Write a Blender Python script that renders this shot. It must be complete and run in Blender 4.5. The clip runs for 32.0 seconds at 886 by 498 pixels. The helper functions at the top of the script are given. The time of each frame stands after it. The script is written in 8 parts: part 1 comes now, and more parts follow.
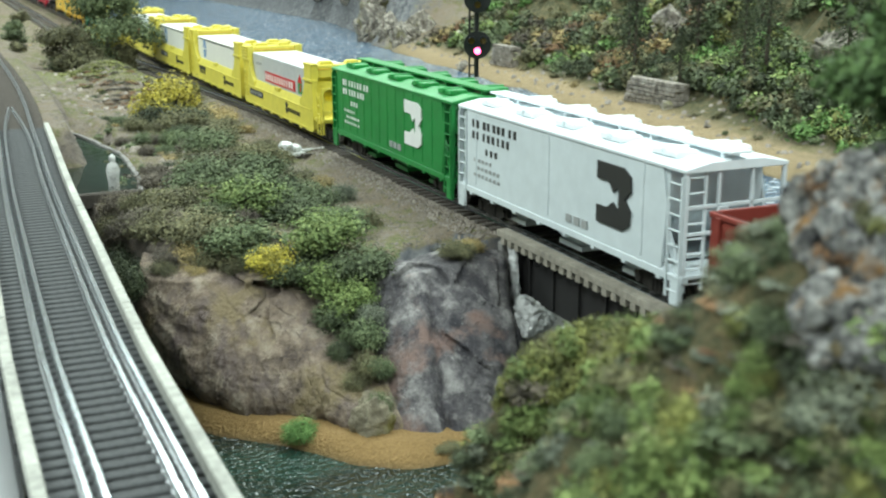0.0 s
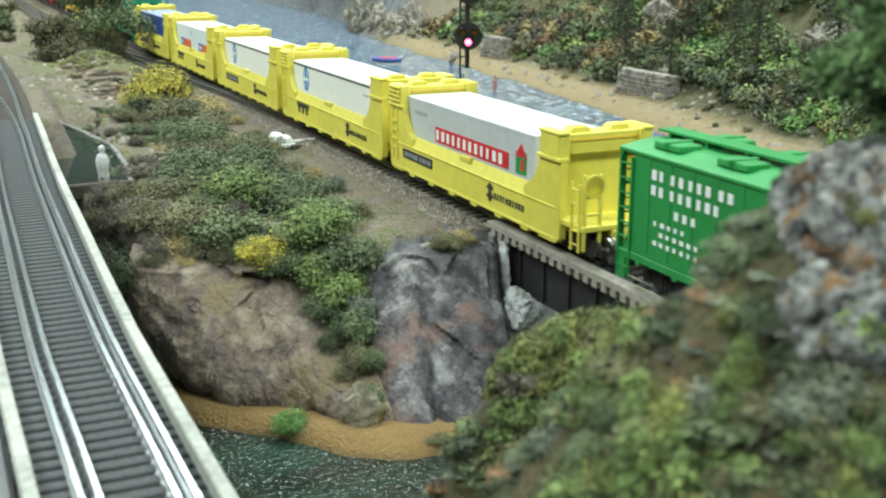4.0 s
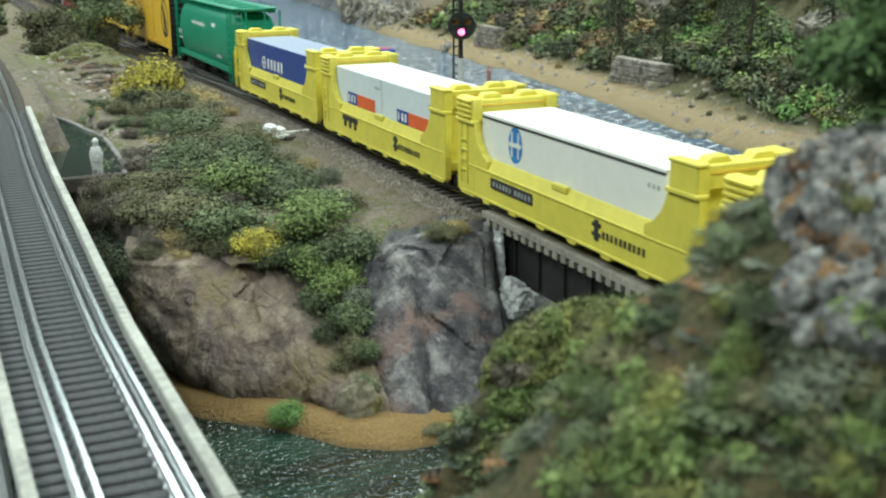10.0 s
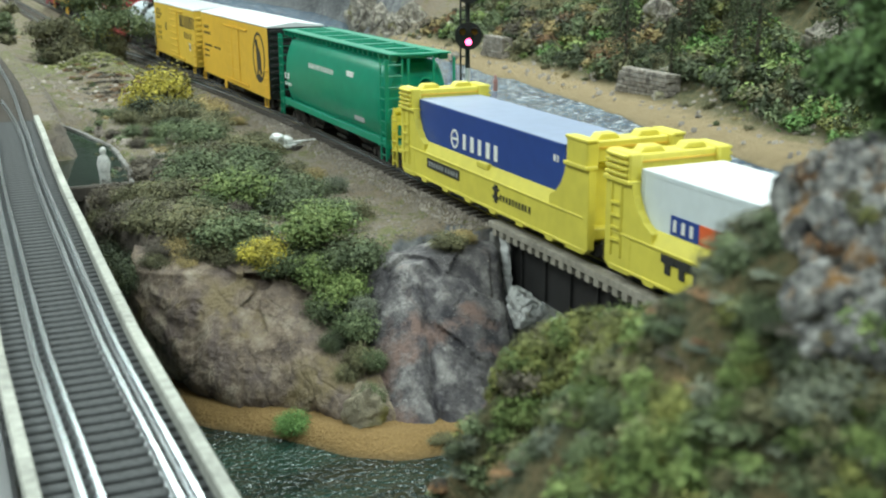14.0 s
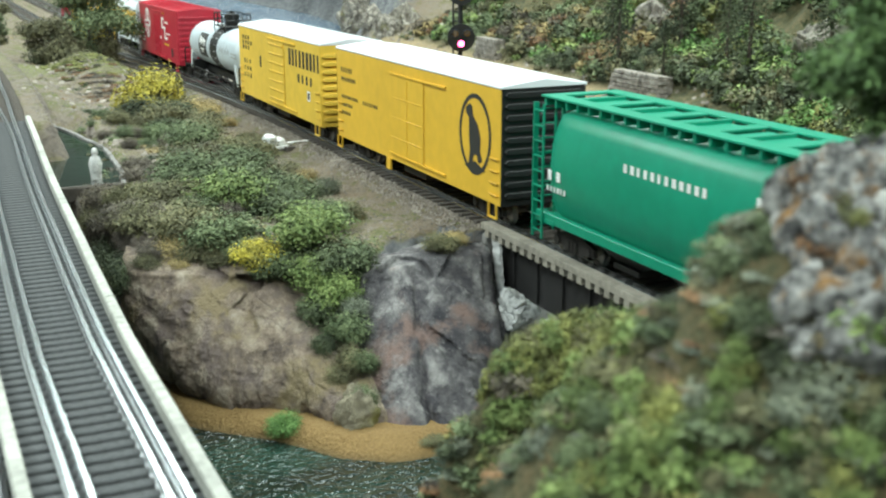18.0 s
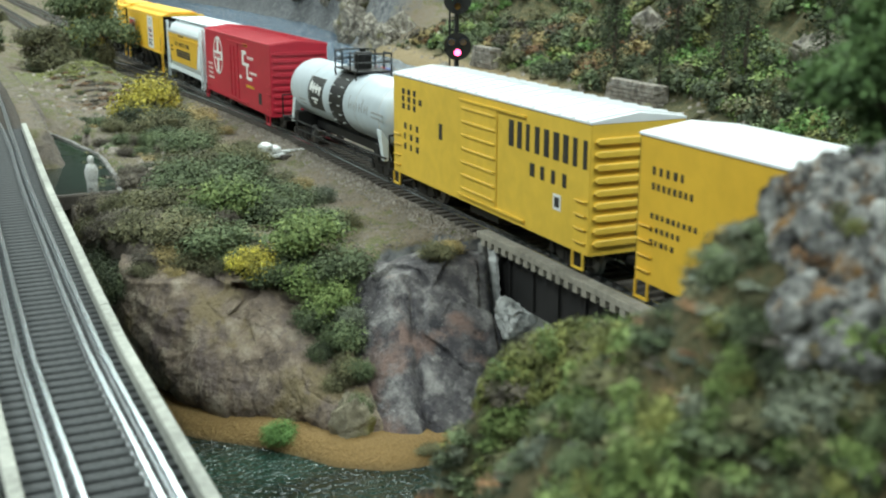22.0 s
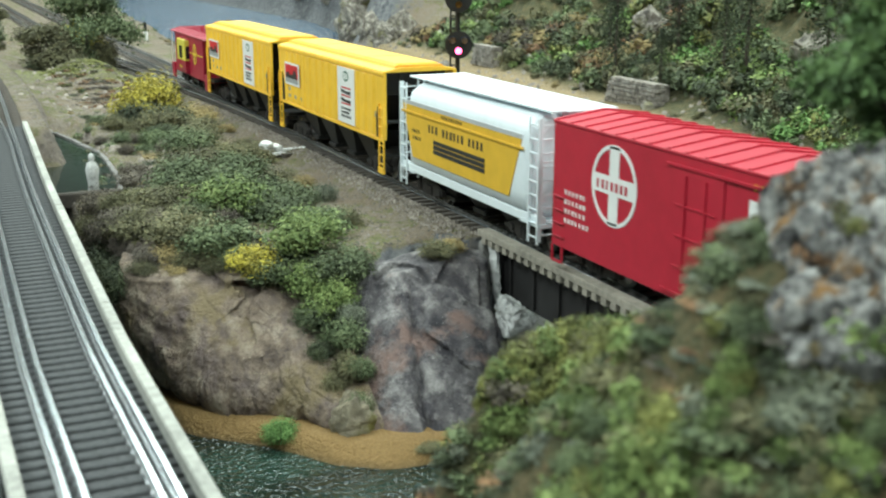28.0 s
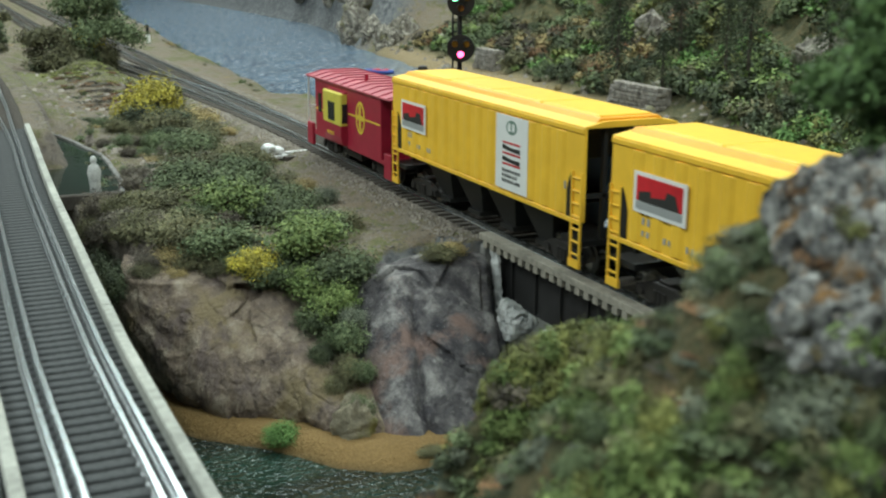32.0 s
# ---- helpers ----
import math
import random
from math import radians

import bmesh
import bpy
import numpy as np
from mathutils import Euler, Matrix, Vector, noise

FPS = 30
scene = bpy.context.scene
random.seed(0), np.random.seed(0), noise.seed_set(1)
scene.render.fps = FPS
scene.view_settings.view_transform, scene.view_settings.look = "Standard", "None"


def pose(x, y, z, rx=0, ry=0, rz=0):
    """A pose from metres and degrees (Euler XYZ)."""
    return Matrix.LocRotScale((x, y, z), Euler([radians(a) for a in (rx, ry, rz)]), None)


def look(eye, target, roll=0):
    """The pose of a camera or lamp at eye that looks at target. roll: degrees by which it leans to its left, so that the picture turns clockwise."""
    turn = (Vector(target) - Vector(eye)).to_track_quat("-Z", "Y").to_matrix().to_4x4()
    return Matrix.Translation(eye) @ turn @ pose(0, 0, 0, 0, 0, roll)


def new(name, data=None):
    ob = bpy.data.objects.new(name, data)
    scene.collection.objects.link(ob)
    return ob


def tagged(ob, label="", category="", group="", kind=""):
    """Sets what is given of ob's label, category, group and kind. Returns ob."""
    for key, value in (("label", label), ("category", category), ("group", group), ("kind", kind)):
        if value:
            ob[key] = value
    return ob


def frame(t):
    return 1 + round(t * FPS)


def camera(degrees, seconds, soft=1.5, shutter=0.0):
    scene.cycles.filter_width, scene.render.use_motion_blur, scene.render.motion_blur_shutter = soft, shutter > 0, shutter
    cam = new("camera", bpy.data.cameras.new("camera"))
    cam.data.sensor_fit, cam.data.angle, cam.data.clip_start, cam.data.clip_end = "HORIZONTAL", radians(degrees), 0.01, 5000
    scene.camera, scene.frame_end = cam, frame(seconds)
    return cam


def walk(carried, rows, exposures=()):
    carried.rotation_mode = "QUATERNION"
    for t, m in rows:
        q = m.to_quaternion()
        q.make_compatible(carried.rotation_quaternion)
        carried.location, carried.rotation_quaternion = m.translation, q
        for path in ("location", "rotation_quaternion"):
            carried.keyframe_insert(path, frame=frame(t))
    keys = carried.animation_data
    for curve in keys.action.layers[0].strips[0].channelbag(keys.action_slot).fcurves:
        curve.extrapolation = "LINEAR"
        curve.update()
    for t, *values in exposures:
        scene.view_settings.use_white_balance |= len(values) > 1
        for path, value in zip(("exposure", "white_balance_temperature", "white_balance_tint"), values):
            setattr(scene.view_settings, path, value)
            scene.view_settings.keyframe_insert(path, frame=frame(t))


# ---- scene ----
cam = camera(42.8, 32.0, soft=2.1, shutter=0.4)
cam.data.dof.use_dof = True
cam.data.dof.focus_distance, cam.data.dof.aperture_fstop = 0.54, 45.0
EYE = (0.0, 0.0, 0.165)
# seconds, yaw, pitch, lean of the hand-held camera
PATH = [
    (0.0, -23.86, -14.93, -0.16),
    (0.5, -23.90, -15.03, -0.17),
    (1.0, -23.96, -15.03, -0.16),
    (1.5, -24.09, -15.06, -0.06),
    (2.0, -24.17, -15.16, -0.10),
    (2.5, -24.23, -15.33, -0.13),
    (3.0, -24.25, -15.28, -0.08),
    (3.5, -24.33, -15.35, 0.04),
    (5.5, -24.45, -15.39, -0.02),
    (6.0, -24.42, -15.39, -0.05),
    (6.5, -24.50, -15.52, -0.04),
    (7.0, -24.56, -15.75, -0.13),
    (7.5, -24.64, -15.67, -0.13),
    (8.0, -24.78, -15.59, -0.08),
    (8.5, -24.81, -15.62, -0.01),
    (9.0, -24.77, -15.71, -0.14),
    (9.5, -24.83, -15.83, -0.17),
    (10.0, -24.62, -15.86, -0.34),
    (10.5, -24.37, -16.32, -0.55),
    (11.0, -24.76, -16.07, -0.33),
    (11.5, -24.66, -15.39, -0.34),
    (12.0, -24.31, -15.18, -0.28),
    (12.5, -23.87, -15.33, -0.27),
    (13.0, -23.98, -15.51, -0.26),
    (13.5, -24.03, -15.34, -0.21),
    (14.0, -24.28, -15.37, -0.30),
    (14.5, -24.37, -15.32, -0.04),
    (16.5, -24.58, -15.34, -0.07),
    (17.0, -24.66, -15.37, -0.10),
    (17.5, -24.63, -15.30, -0.03),
    (18.0, -24.69, -15.29, -0.07),
    (18.5, -24.72, -15.16, -0.05),
    (19.0, -24.73, -15.03, -0.07),
    (19.5, -24.74, -15.02, -0.12),
    (20.0, -24.77, -15.14, -0.03),
    (20.5, -24.93, -15.23, -0.06),
    (21.0, -24.91, -15.06, 0.03),
    (21.5, -24.82, -14.86, 0.09),
    (22.0, -24.90, -14.86, 0.09),
    (22.5, -24.87, -14.98, 0.17),
    (23.0, -24.95, -15.11, 0.14),
    (23.5, -24.79, -14.94, 0.12),
    (24.0, -24.71, -15.47, 0.23),
    (24.5, -24.77, -15.21, 0.16),
    (25.0, -24.80, -15.14, 0.24),
    (25.5, -24.80, -15.02, 0.25),
    (27.5, -24.86, -14.98, 0.14),
    (28.0, -24.86, -14.94, 0.14),
    (28.5, -24.83, -14.86, 0.15),
    (29.0, -24.74, -14.88, 0.20),
    (29.5, -24.85, -14.91, 0.24),
    (30.0, -24.80, -14.78, 0.29),
    (30.5, -24.74, -14.86, 0.24),
    (31.0, -24.67, -14.81, 0.25),
    (31.5, -24.76, -14.87, 0.33),
    (32.0, -24.78, -14.77, 0.29),
]


def aim(yaw, pitch, lean):
    a, b = radians(yaw), radians(pitch)
    ahead = (-math.sin(a) * math.cos(b), math.cos(a) * math.cos(b), math.sin(b))
    return look(EYE, [e + c for e, c in zip(EYE, ahead)], lean)


# the phone's own exposure, drifting with the colour of the train
STOPS = ((0.0, 0.25), (1.0, 0.08), (2.0, 0.05), (3.0, 0.25), (6.0, 0.32), (7.0, 0.3), (9.0, 0.04), (10.0, 0.0), (14.0, 0.04), (17.0, 0.45), (18.0, 0.42), (19.0, 0.34), (20.0, 0.18), (21.0, 0.0), (23.0, -0.02), (24.0, 0.06), (26.0, 0.2), (28.0, 0.22), (29.0, -0.08), (30.0, -0.30), (32.0, -0.30))
walk(cam, [(t, aim(*turn)) for t, *turn in PATH], STOPS)

# ---- light: a room with fluorescent lamps overhead ----
world = bpy.data.worlds.new("room_air")
scene.world = world
world.use_nodes = True
world.node_tree.nodes["Background"].inputs[0].default_value = (0.85, 0.92, 1.0, 1)
world.node_tree.nodes["Background"].inputs[1].default_value = 0.25
scene.view_settings.exposure = 0.0


# ---- materials ----
def material(name, base, rough=0.7, metal=0.0, vary=0.25, scale=200.0, bump=0.0, bump_scale=600.0, second=None, emit=0.0):
    """A painted or natural surface: two scales of colour variation and a fine bump."""
    m = bpy.data.materials.new(name)
    m.use_nodes = True
    nt = m.node_tree
    b = nt.nodes["Principled BSDF"]
    b.inputs["Roughness"].default_value = rough
    b.inputs["Metallic"].default_value = metal
    geo = nt.nodes.new("ShaderNodeTexCoord")
    n1 = nt.nodes.new("ShaderNodeTexNoise")
    n1.inputs["Scale"].default_value, n1.inputs["Detail"].default_value = scale, 6
    n2 = nt.nodes.new("ShaderNodeTexNoise")
    n2.inputs["Scale"].default_value, n2.inputs["Detail"].default_value = scale * 0.13, 3
    add = nt.nodes.new("ShaderNodeMath")
    add.operation = "ADD"
    mix = nt.nodes.new("ShaderNodeMix")
    mix.data_type = "RGBA"
    nt.links.new(geo.outputs["Object"], n1.inputs["Vector"])
    nt.links.new(geo.outputs["Object"], n2.inputs["Vector"])
    nt.links.new(n1.outputs["Fac"], add.inputs[0])
    nt.links.new(n2.outputs["Fac"], add.inputs[1])
    ramp = nt.nodes.new("ShaderNodeMapRange")
    ramp.inputs["From Min"].default_value, ramp.inputs["From Max"].default_value = 0.7, 1.3
    nt.links.new(add.outputs[0], ramp.inputs["Value"])
    nt.links.new(ramp.outputs[0], mix.inputs["Factor"])
    dark = second or tuple(c * (1 - vary) for c in base)
    light = base if second else tuple(min(1, c * (1 + vary * 0.5)) for c in base)
    mix.inputs["A"].default_value = (*dark, 1)
    mix.inputs["B"].default_value = (*light, 1)
    nt.links.new(mix.outputs["Result"], b.inputs["Base Color"])
    if bump:
        nb = nt.nodes.new("ShaderNodeTexNoise")
        nb.inputs["Scale"].default_value, nb.inputs["Detail"].default_value = bump_scale, 5
        nt.links.new(geo.outputs["Object"], nb.inputs["Vector"])
        bp = nt.nodes.new("ShaderNodeBump")
        bp.inputs["Strength"].default_value, bp.inputs["Distance"].default_value = bump, 0.001
        nt.links.new(nb.outputs["Fac"], bp.inputs["Height"])
        nt.links.new(bp.outputs["Normal"], b.inputs["Normal"])
    if emit:
        b.inputs["Emission Color"].default_value = (*base, 1)
        b.inputs["Emission Strength"].default_value = emit
    return m


M_RAIL = material("rail_steel", (0.57, 0.60, 0.62), 0.27, 1.0, 0.15)
M_RUST = material("rail_rust", (0.10, 0.07, 0.055), 0.8, 0.0, 0.3)
M_TIE = material("tie_wood", (0.063, 0.066, 0.068), 0.85, 0, 0.4, 700, 0.4, 1500)
M_TIEDARK = material("tie_creosote", (0.085, 0.072, 0.060), 0.85, 0, 0.4, 700, 0.4, 1500)
M_TIMBER = material("pale_timber", (0.37, 0.37, 0.33), 0.7, 0, 0.38, 420, 0.3, 1500)
M_OLDTIMBER = material("weathered_timber", (0.32, 0.29, 0.24), 0.8, 0, 0.35, 500, 0.4, 1500)
M_GIRDER = material("black_girder", (0.018, 0.017, 0.017), 0.55, 0, 0.3)
M_YELLOW = material("yellow_paint", (0.80, 0.52, 0.065), 0.45, 0, 0.12)
M_TTXYELLOW = material("lemon_yellow_paint", (0.70, 0.61, 0.09), 0.45, 0, 0.12)
M_GREEN = material("green_paint", (0.02, 0.24, 0.055), 0.42, 0, 0.15)
M_TEAL = material("jade_green_paint", (0.004, 0.26, 0.155), 0.35, 0, 0.12)
M_WHITE = material("white_paint", (0.76, 0.82, 0.85), 0.45, 0, 0.07)
M_PALEGREY = material("pale_grey_paint", (0.66, 0.72, 0.745), 0.45, 0, 0.08)
M_SILVER = material("silver_grey_paint", (0.50, 0.515, 0.52), 0.4, 0, 0.1)
M_RED = material("red_paint", (0.49, 0.022, 0.045), 0.42, 0, 0.12)
M_OXIDE = material("oxide_red_paint", (0.22, 0.035, 0.025), 0.55, 0, 0.2)
M_BLACK = material("black_paint", (0.012, 0.012, 0.012), 0.5, 0, 0.2)
M_BLUE = material("blue_paint", (0.02, 0.06, 0.28), 0.45, 0, 0.12)
M_ORANGE = material("orange_paint", (0.75, 0.13, 0.04), 0.5, 0, 0.1)
# seconds and the metres that the train has gone by then
GONE = [
    (0.0, 0.0000), (0.5, 0.0362), (1.0, 0.0740), (1.5, 0.1122), (2.0, 0.1483), (2.5, 0.1845), (3.0, 0.2196), (3.5, 0.2540),
    (5.5, 0.3960), (6.0, 0.4307), (6.5, 0.4653), (7.0, 0.5056), (7.5, 0.5414), (8.0, 0.5735), (8.5, 0.6062), (9.0, 0.6380),
    (9.5, 0.6722), (10.0, 0.7092), (10.5, 0.7413), (11.0, 0.7672), (11.5, 0.8007), (12.0, 0.8352), (12.5, 0.8737), (13.0, 0.9111),
    (13.5, 0.9483), (14.0, 0.9810), (14.5, 1.0294), (16.5, 1.1824), (17.0, 1.2224), (17.5, 1.2631), (18.0, 1.3020), (18.5, 1.3390),
    (19.0, 1.3766), (19.5, 1.4144), (20.0, 1.4546), (20.5, 1.4869), (21.0, 1.5107), (21.5, 1.5375), (22.0, 1.5733), (22.5, 1.6100),
    (23.0, 1.6473), (23.5, 1.6869), (24.0, 1.7267), (24.5, 1.7678), (25.0, 1.8093), (25.5, 1.8518), (27.5, 2.0273), (28.0, 2.0700),
    (28.5, 2.1141), (29.0, 2.1578), (29.5, 2.2035), (30.0, 2.2481), (30.5, 2.2927), (31.0, 2.3357), (31.5, 2.3781), (32.0, 2.4209),
]

# ---- small tools: every mesh is drawn in millimetres ----
def box(bm, x0, x1, y0, y1, z0, z1):
    v = [bm.verts.new((x, y, z)) for z in (z0, z1) for x, y in ((x0, y0), (x1, y0), (x1, y1), (x0, y1))]
    for f in ((3, 2, 1, 0), (4, 5, 6, 7), (0, 1, 5, 4), (1, 2, 6, 5), (2, 3, 7, 6), (3, 0, 4, 7)):
        bm.faces.new([v[i] for i in f])
    return v


def prism(bm, profile, y0, y1, caps=True):
    """A profile of (x, z), counter-clockwise seen from -y, drawn out along y."""
    a = [bm.verts.new((x, y0, z)) for x, z in profile]
    b = [bm.verts.new((x, y1, z)) for x, z in profile]
    n = len(profile)
    for i in range(n):
        bm.faces.new((a[i], a[(i + 1) % n], b[(i + 1) % n], b[i])[::-1])
    if caps:
        bm.faces.new(a)
        bm.faces.new(b[::-1])
    return a + b


def plate(bm, outline, x0, x1):
    """An outline of (y, z) drawn out along x."""
    a = [bm.verts.new((x0, y, z)) for y, z in outline]
    b = [bm.verts.new((x1, y, z)) for y, z in outline]
    n = len(outline)
    for i in range(n):
        bm.faces.new((a[i], a[(i + 1) % n], b[(i + 1) % n], b[i]))
    bm.faces.new(a[::-1])
    bm.faces.new(b)
    return a + b


def rod(bm, p, q, r, n=6, r2=None):
    p, q = Vector(p), Vector(q)
    way = (q - p).normalized()
    side = way.orthogonal().normalized()
    up = way.cross(side)
    rings = []
    for c, rad in ((p, r), (q, r if r2 is None else r2)):
        rings.append([bm.verts.new(c + rad * (math.cos(k * math.tau / n) * side + math.sin(k * math.tau / n) * up)) for k in range(n)])
    for i in range(n):
        j = (i + 1) % n
        bm.faces.new((rings[0][i], rings[0][j], rings[1][j], rings[1][i]))
    bm.faces.new(rings[0][::-1])
    bm.faces.new(rings[1])


def lathe(bm, profile, n=16, axis="z", at=(0, 0, 0)):
    """A profile of (radius, height) turned about an axis through a point."""
    rings = []
    for r, h in profile:
        ring = []
        for k in range(n):
            c, s = r * math.cos(k * math.tau / n), r * math.sin(k * math.tau / n)
            p = {"z": (c, s, h), "y": (c, h, s), "x": (h, c, s)}[axis]
            ring.append(bm.verts.new(Vector(p) + Vector(at)))
        rings.append(ring)
    for a, b in zip(rings, rings[1:]):
        for i in range(n):
            j = (i + 1) % n
            bm.faces.new((a[i], a[j], b[j], b[i]))
    bm.faces.new(rings[0][::-1])
    bm.faces.new(rings[-1])
    bmesh.ops.recalc_face_normals(bm, faces=bm.faces)


def mesh_of(name, bm, mat, bevel=0.0, smooth=False):
    if bevel:
        bmesh.ops.bevel(bm, geom=list(bm.edges), offset=bevel, segments=1, affect="EDGES", clamp_overlap=True)
    bmesh.ops.scale(bm, vec=(0.001, 0.001, 0.001), verts=bm.verts)
    bmesh.ops.recalc_face_normals(bm, faces=bm.faces)
    me = bpy.data.meshes.new(name)
    bm.to_mesh(me)
    bm.free()
    me.materials.append(mat)
    if smooth:
        for p in me.polygons:
            p.use_smooth = True
    return me


def part(name, bm, mat, parent, label="", bevel=0.0, smooth=False, at=None):
    ob = new(name, bm if isinstance(bm, bpy.types.Mesh) else mesh_of(name, bm, mat, bevel, smooth))
    ob.parent = parent
    if at is not None:
        ob.matrix_basis = at if isinstance(at, Matrix) else pose(*[c * 0.001 for c in at])
    if label:
        ob["label"] = label
    if "lettering" in name or name in ("reporting_mark", "herald_band", "band_bolt"):
        ob["kind"] = "stuff"
    return ob


def thing(name, at, label, category, group="", kind=""):
    ob = new(name)
    ob.empty_display_size = 0.01
    ob.matrix_basis = at
    return tagged(ob, label, category, group, kind)


def B():
    return bmesh.new()


# ---- the lie of the land (metres): x across the track, y along it, water at 0 ----
RAIL = 0.0585          # rail top of the train's track
TRACK_X = 0.2103
DECK = 0.0780          # rail top of the bridge track
BRIDGE_X = 0.0238


def bridge_x(y):
    """Middle of the bridge track, which bears to the right and then swings back."""
    return np.interp(y, (-2, 0.17, 0.21, 0.25, 0.30, 0.35, 0.42, 0.48, 0.55, 0.62, 0.70, 0.79, 0.88, 0.97, 1.10, 1.30, 2.0), (0.0250, 0.0238, 0.0232, 0.0228, 0.0234, 0.0244, 0.0257, 0.0275, 0.0302, 0.0324, 0.0354, 0.0376, 0.0383, 0.0380, 0.0360, 0.0300, 0.0))


def ramp(v, a, b):
    k = np.clip((v - a) / (b - a), 0, 1)
    return k * k * (3 - 2 * k)


def rough(x, y, size, seed=0.0, depth=3):
    """Smooth noise from a few turned waves, about -1 to 1."""
    out, amp = 0.0, 1.0
    rng = np.random.RandomState(int(seed * 10) + 7)
    f = 1.0 / size
    total = 0.0
    for _ in range(depth):
        for _ in range(4):
            a, p, q = rng.uniform(0, math.tau), rng.uniform(0, math.tau), rng.uniform(0.7, 1.4)
            out = out + amp * 0.25 * np.sin(math.tau * f * q * (x * math.cos(a) + y * math.sin(a)) + p + 1.3 * np.sin(math.tau * f * 0.6 * (y * math.cos(a) - x * math.sin(a)) + q))
        total += amp
        amp *= 0.5
        f *= 2.1
    return out / total * 1.6


def cliff_line(x):
    return np.interp(x, (0.03, 0.055, 0.066, 0.085, 0.100, 0.113, 0.125, 0.150, 0.178, 0.20, 0.26, 0.30, 0.40), (0.66, 0.51, 0.432, 0.400, 0.388, 0.384, 0.366, 0.356, 0.376, 0.385, 0.39, 0.46, 0.62))


def beach_line(x):
    """Waterline of the beach below the rocks."""
    return np.interp(x, (0.03, 0.055, 0.073, 0.096, 0.112, 0.126, 0.153, 0.20, 0.30, 0.36), (0.60, 0.43, 0.368, 0.347, 0.324, 0.314, 0.310, 0.315, 0.36, 0.42)) - 0.0080


def near_shore(y):
    return np.interp(y, (0.3, 0.5, 0.7, 1.0, 1.4, 1.7, 2.1, 2.6, 5), (0.27, 0.33, 0.36, 0.385, 0.40, 0.425, 0.455, 0.49, 0.6))


def far_shore(y):
    return np.interp(y, (-1, 0.6, 0.72, 0.80, 0.88, 0.96, 1.06, 1.27, 1.56, 1.88, 2.05, 2.5, 3.2, 5), (0.56, 0.558, 0.570, 0.585, 0.595, 0.612, 0.626, 0.648, 0.672, 0.706, 0.76, 0.832, 0.84, 0.80))


def siding_x(y):
    """Middle of the siding that leaves the train's track at the turnout."""
    away = np.clip(np.asarray(y, float) - 0.62, 0, None)
    return TRACK_X - 0.055 * np.tanh(0.144 * away ** 2 / 0.055)


# crest of the knoll that stands between the camera and the track
RIDGE = ((0.0865, 0.166, 0.090), (0.0905, 0.165, 0.0975), (0.100, 0.166, 0.1015), (0.1090, 0.167, 0.1025), (0.1030, 0.150, 0.104), (0.094, 0.128, 0.109), (0.092, 0.113, 0.1110), (0.0915, 0.1020, 0.1165), (0.0945, 0.0935, 0.1455), (0.104, 0.080, 0.147), (0.110, 0.062, 0.144), (0.125, 0.020, 0.135), (0.150, -0.10, 0.12))


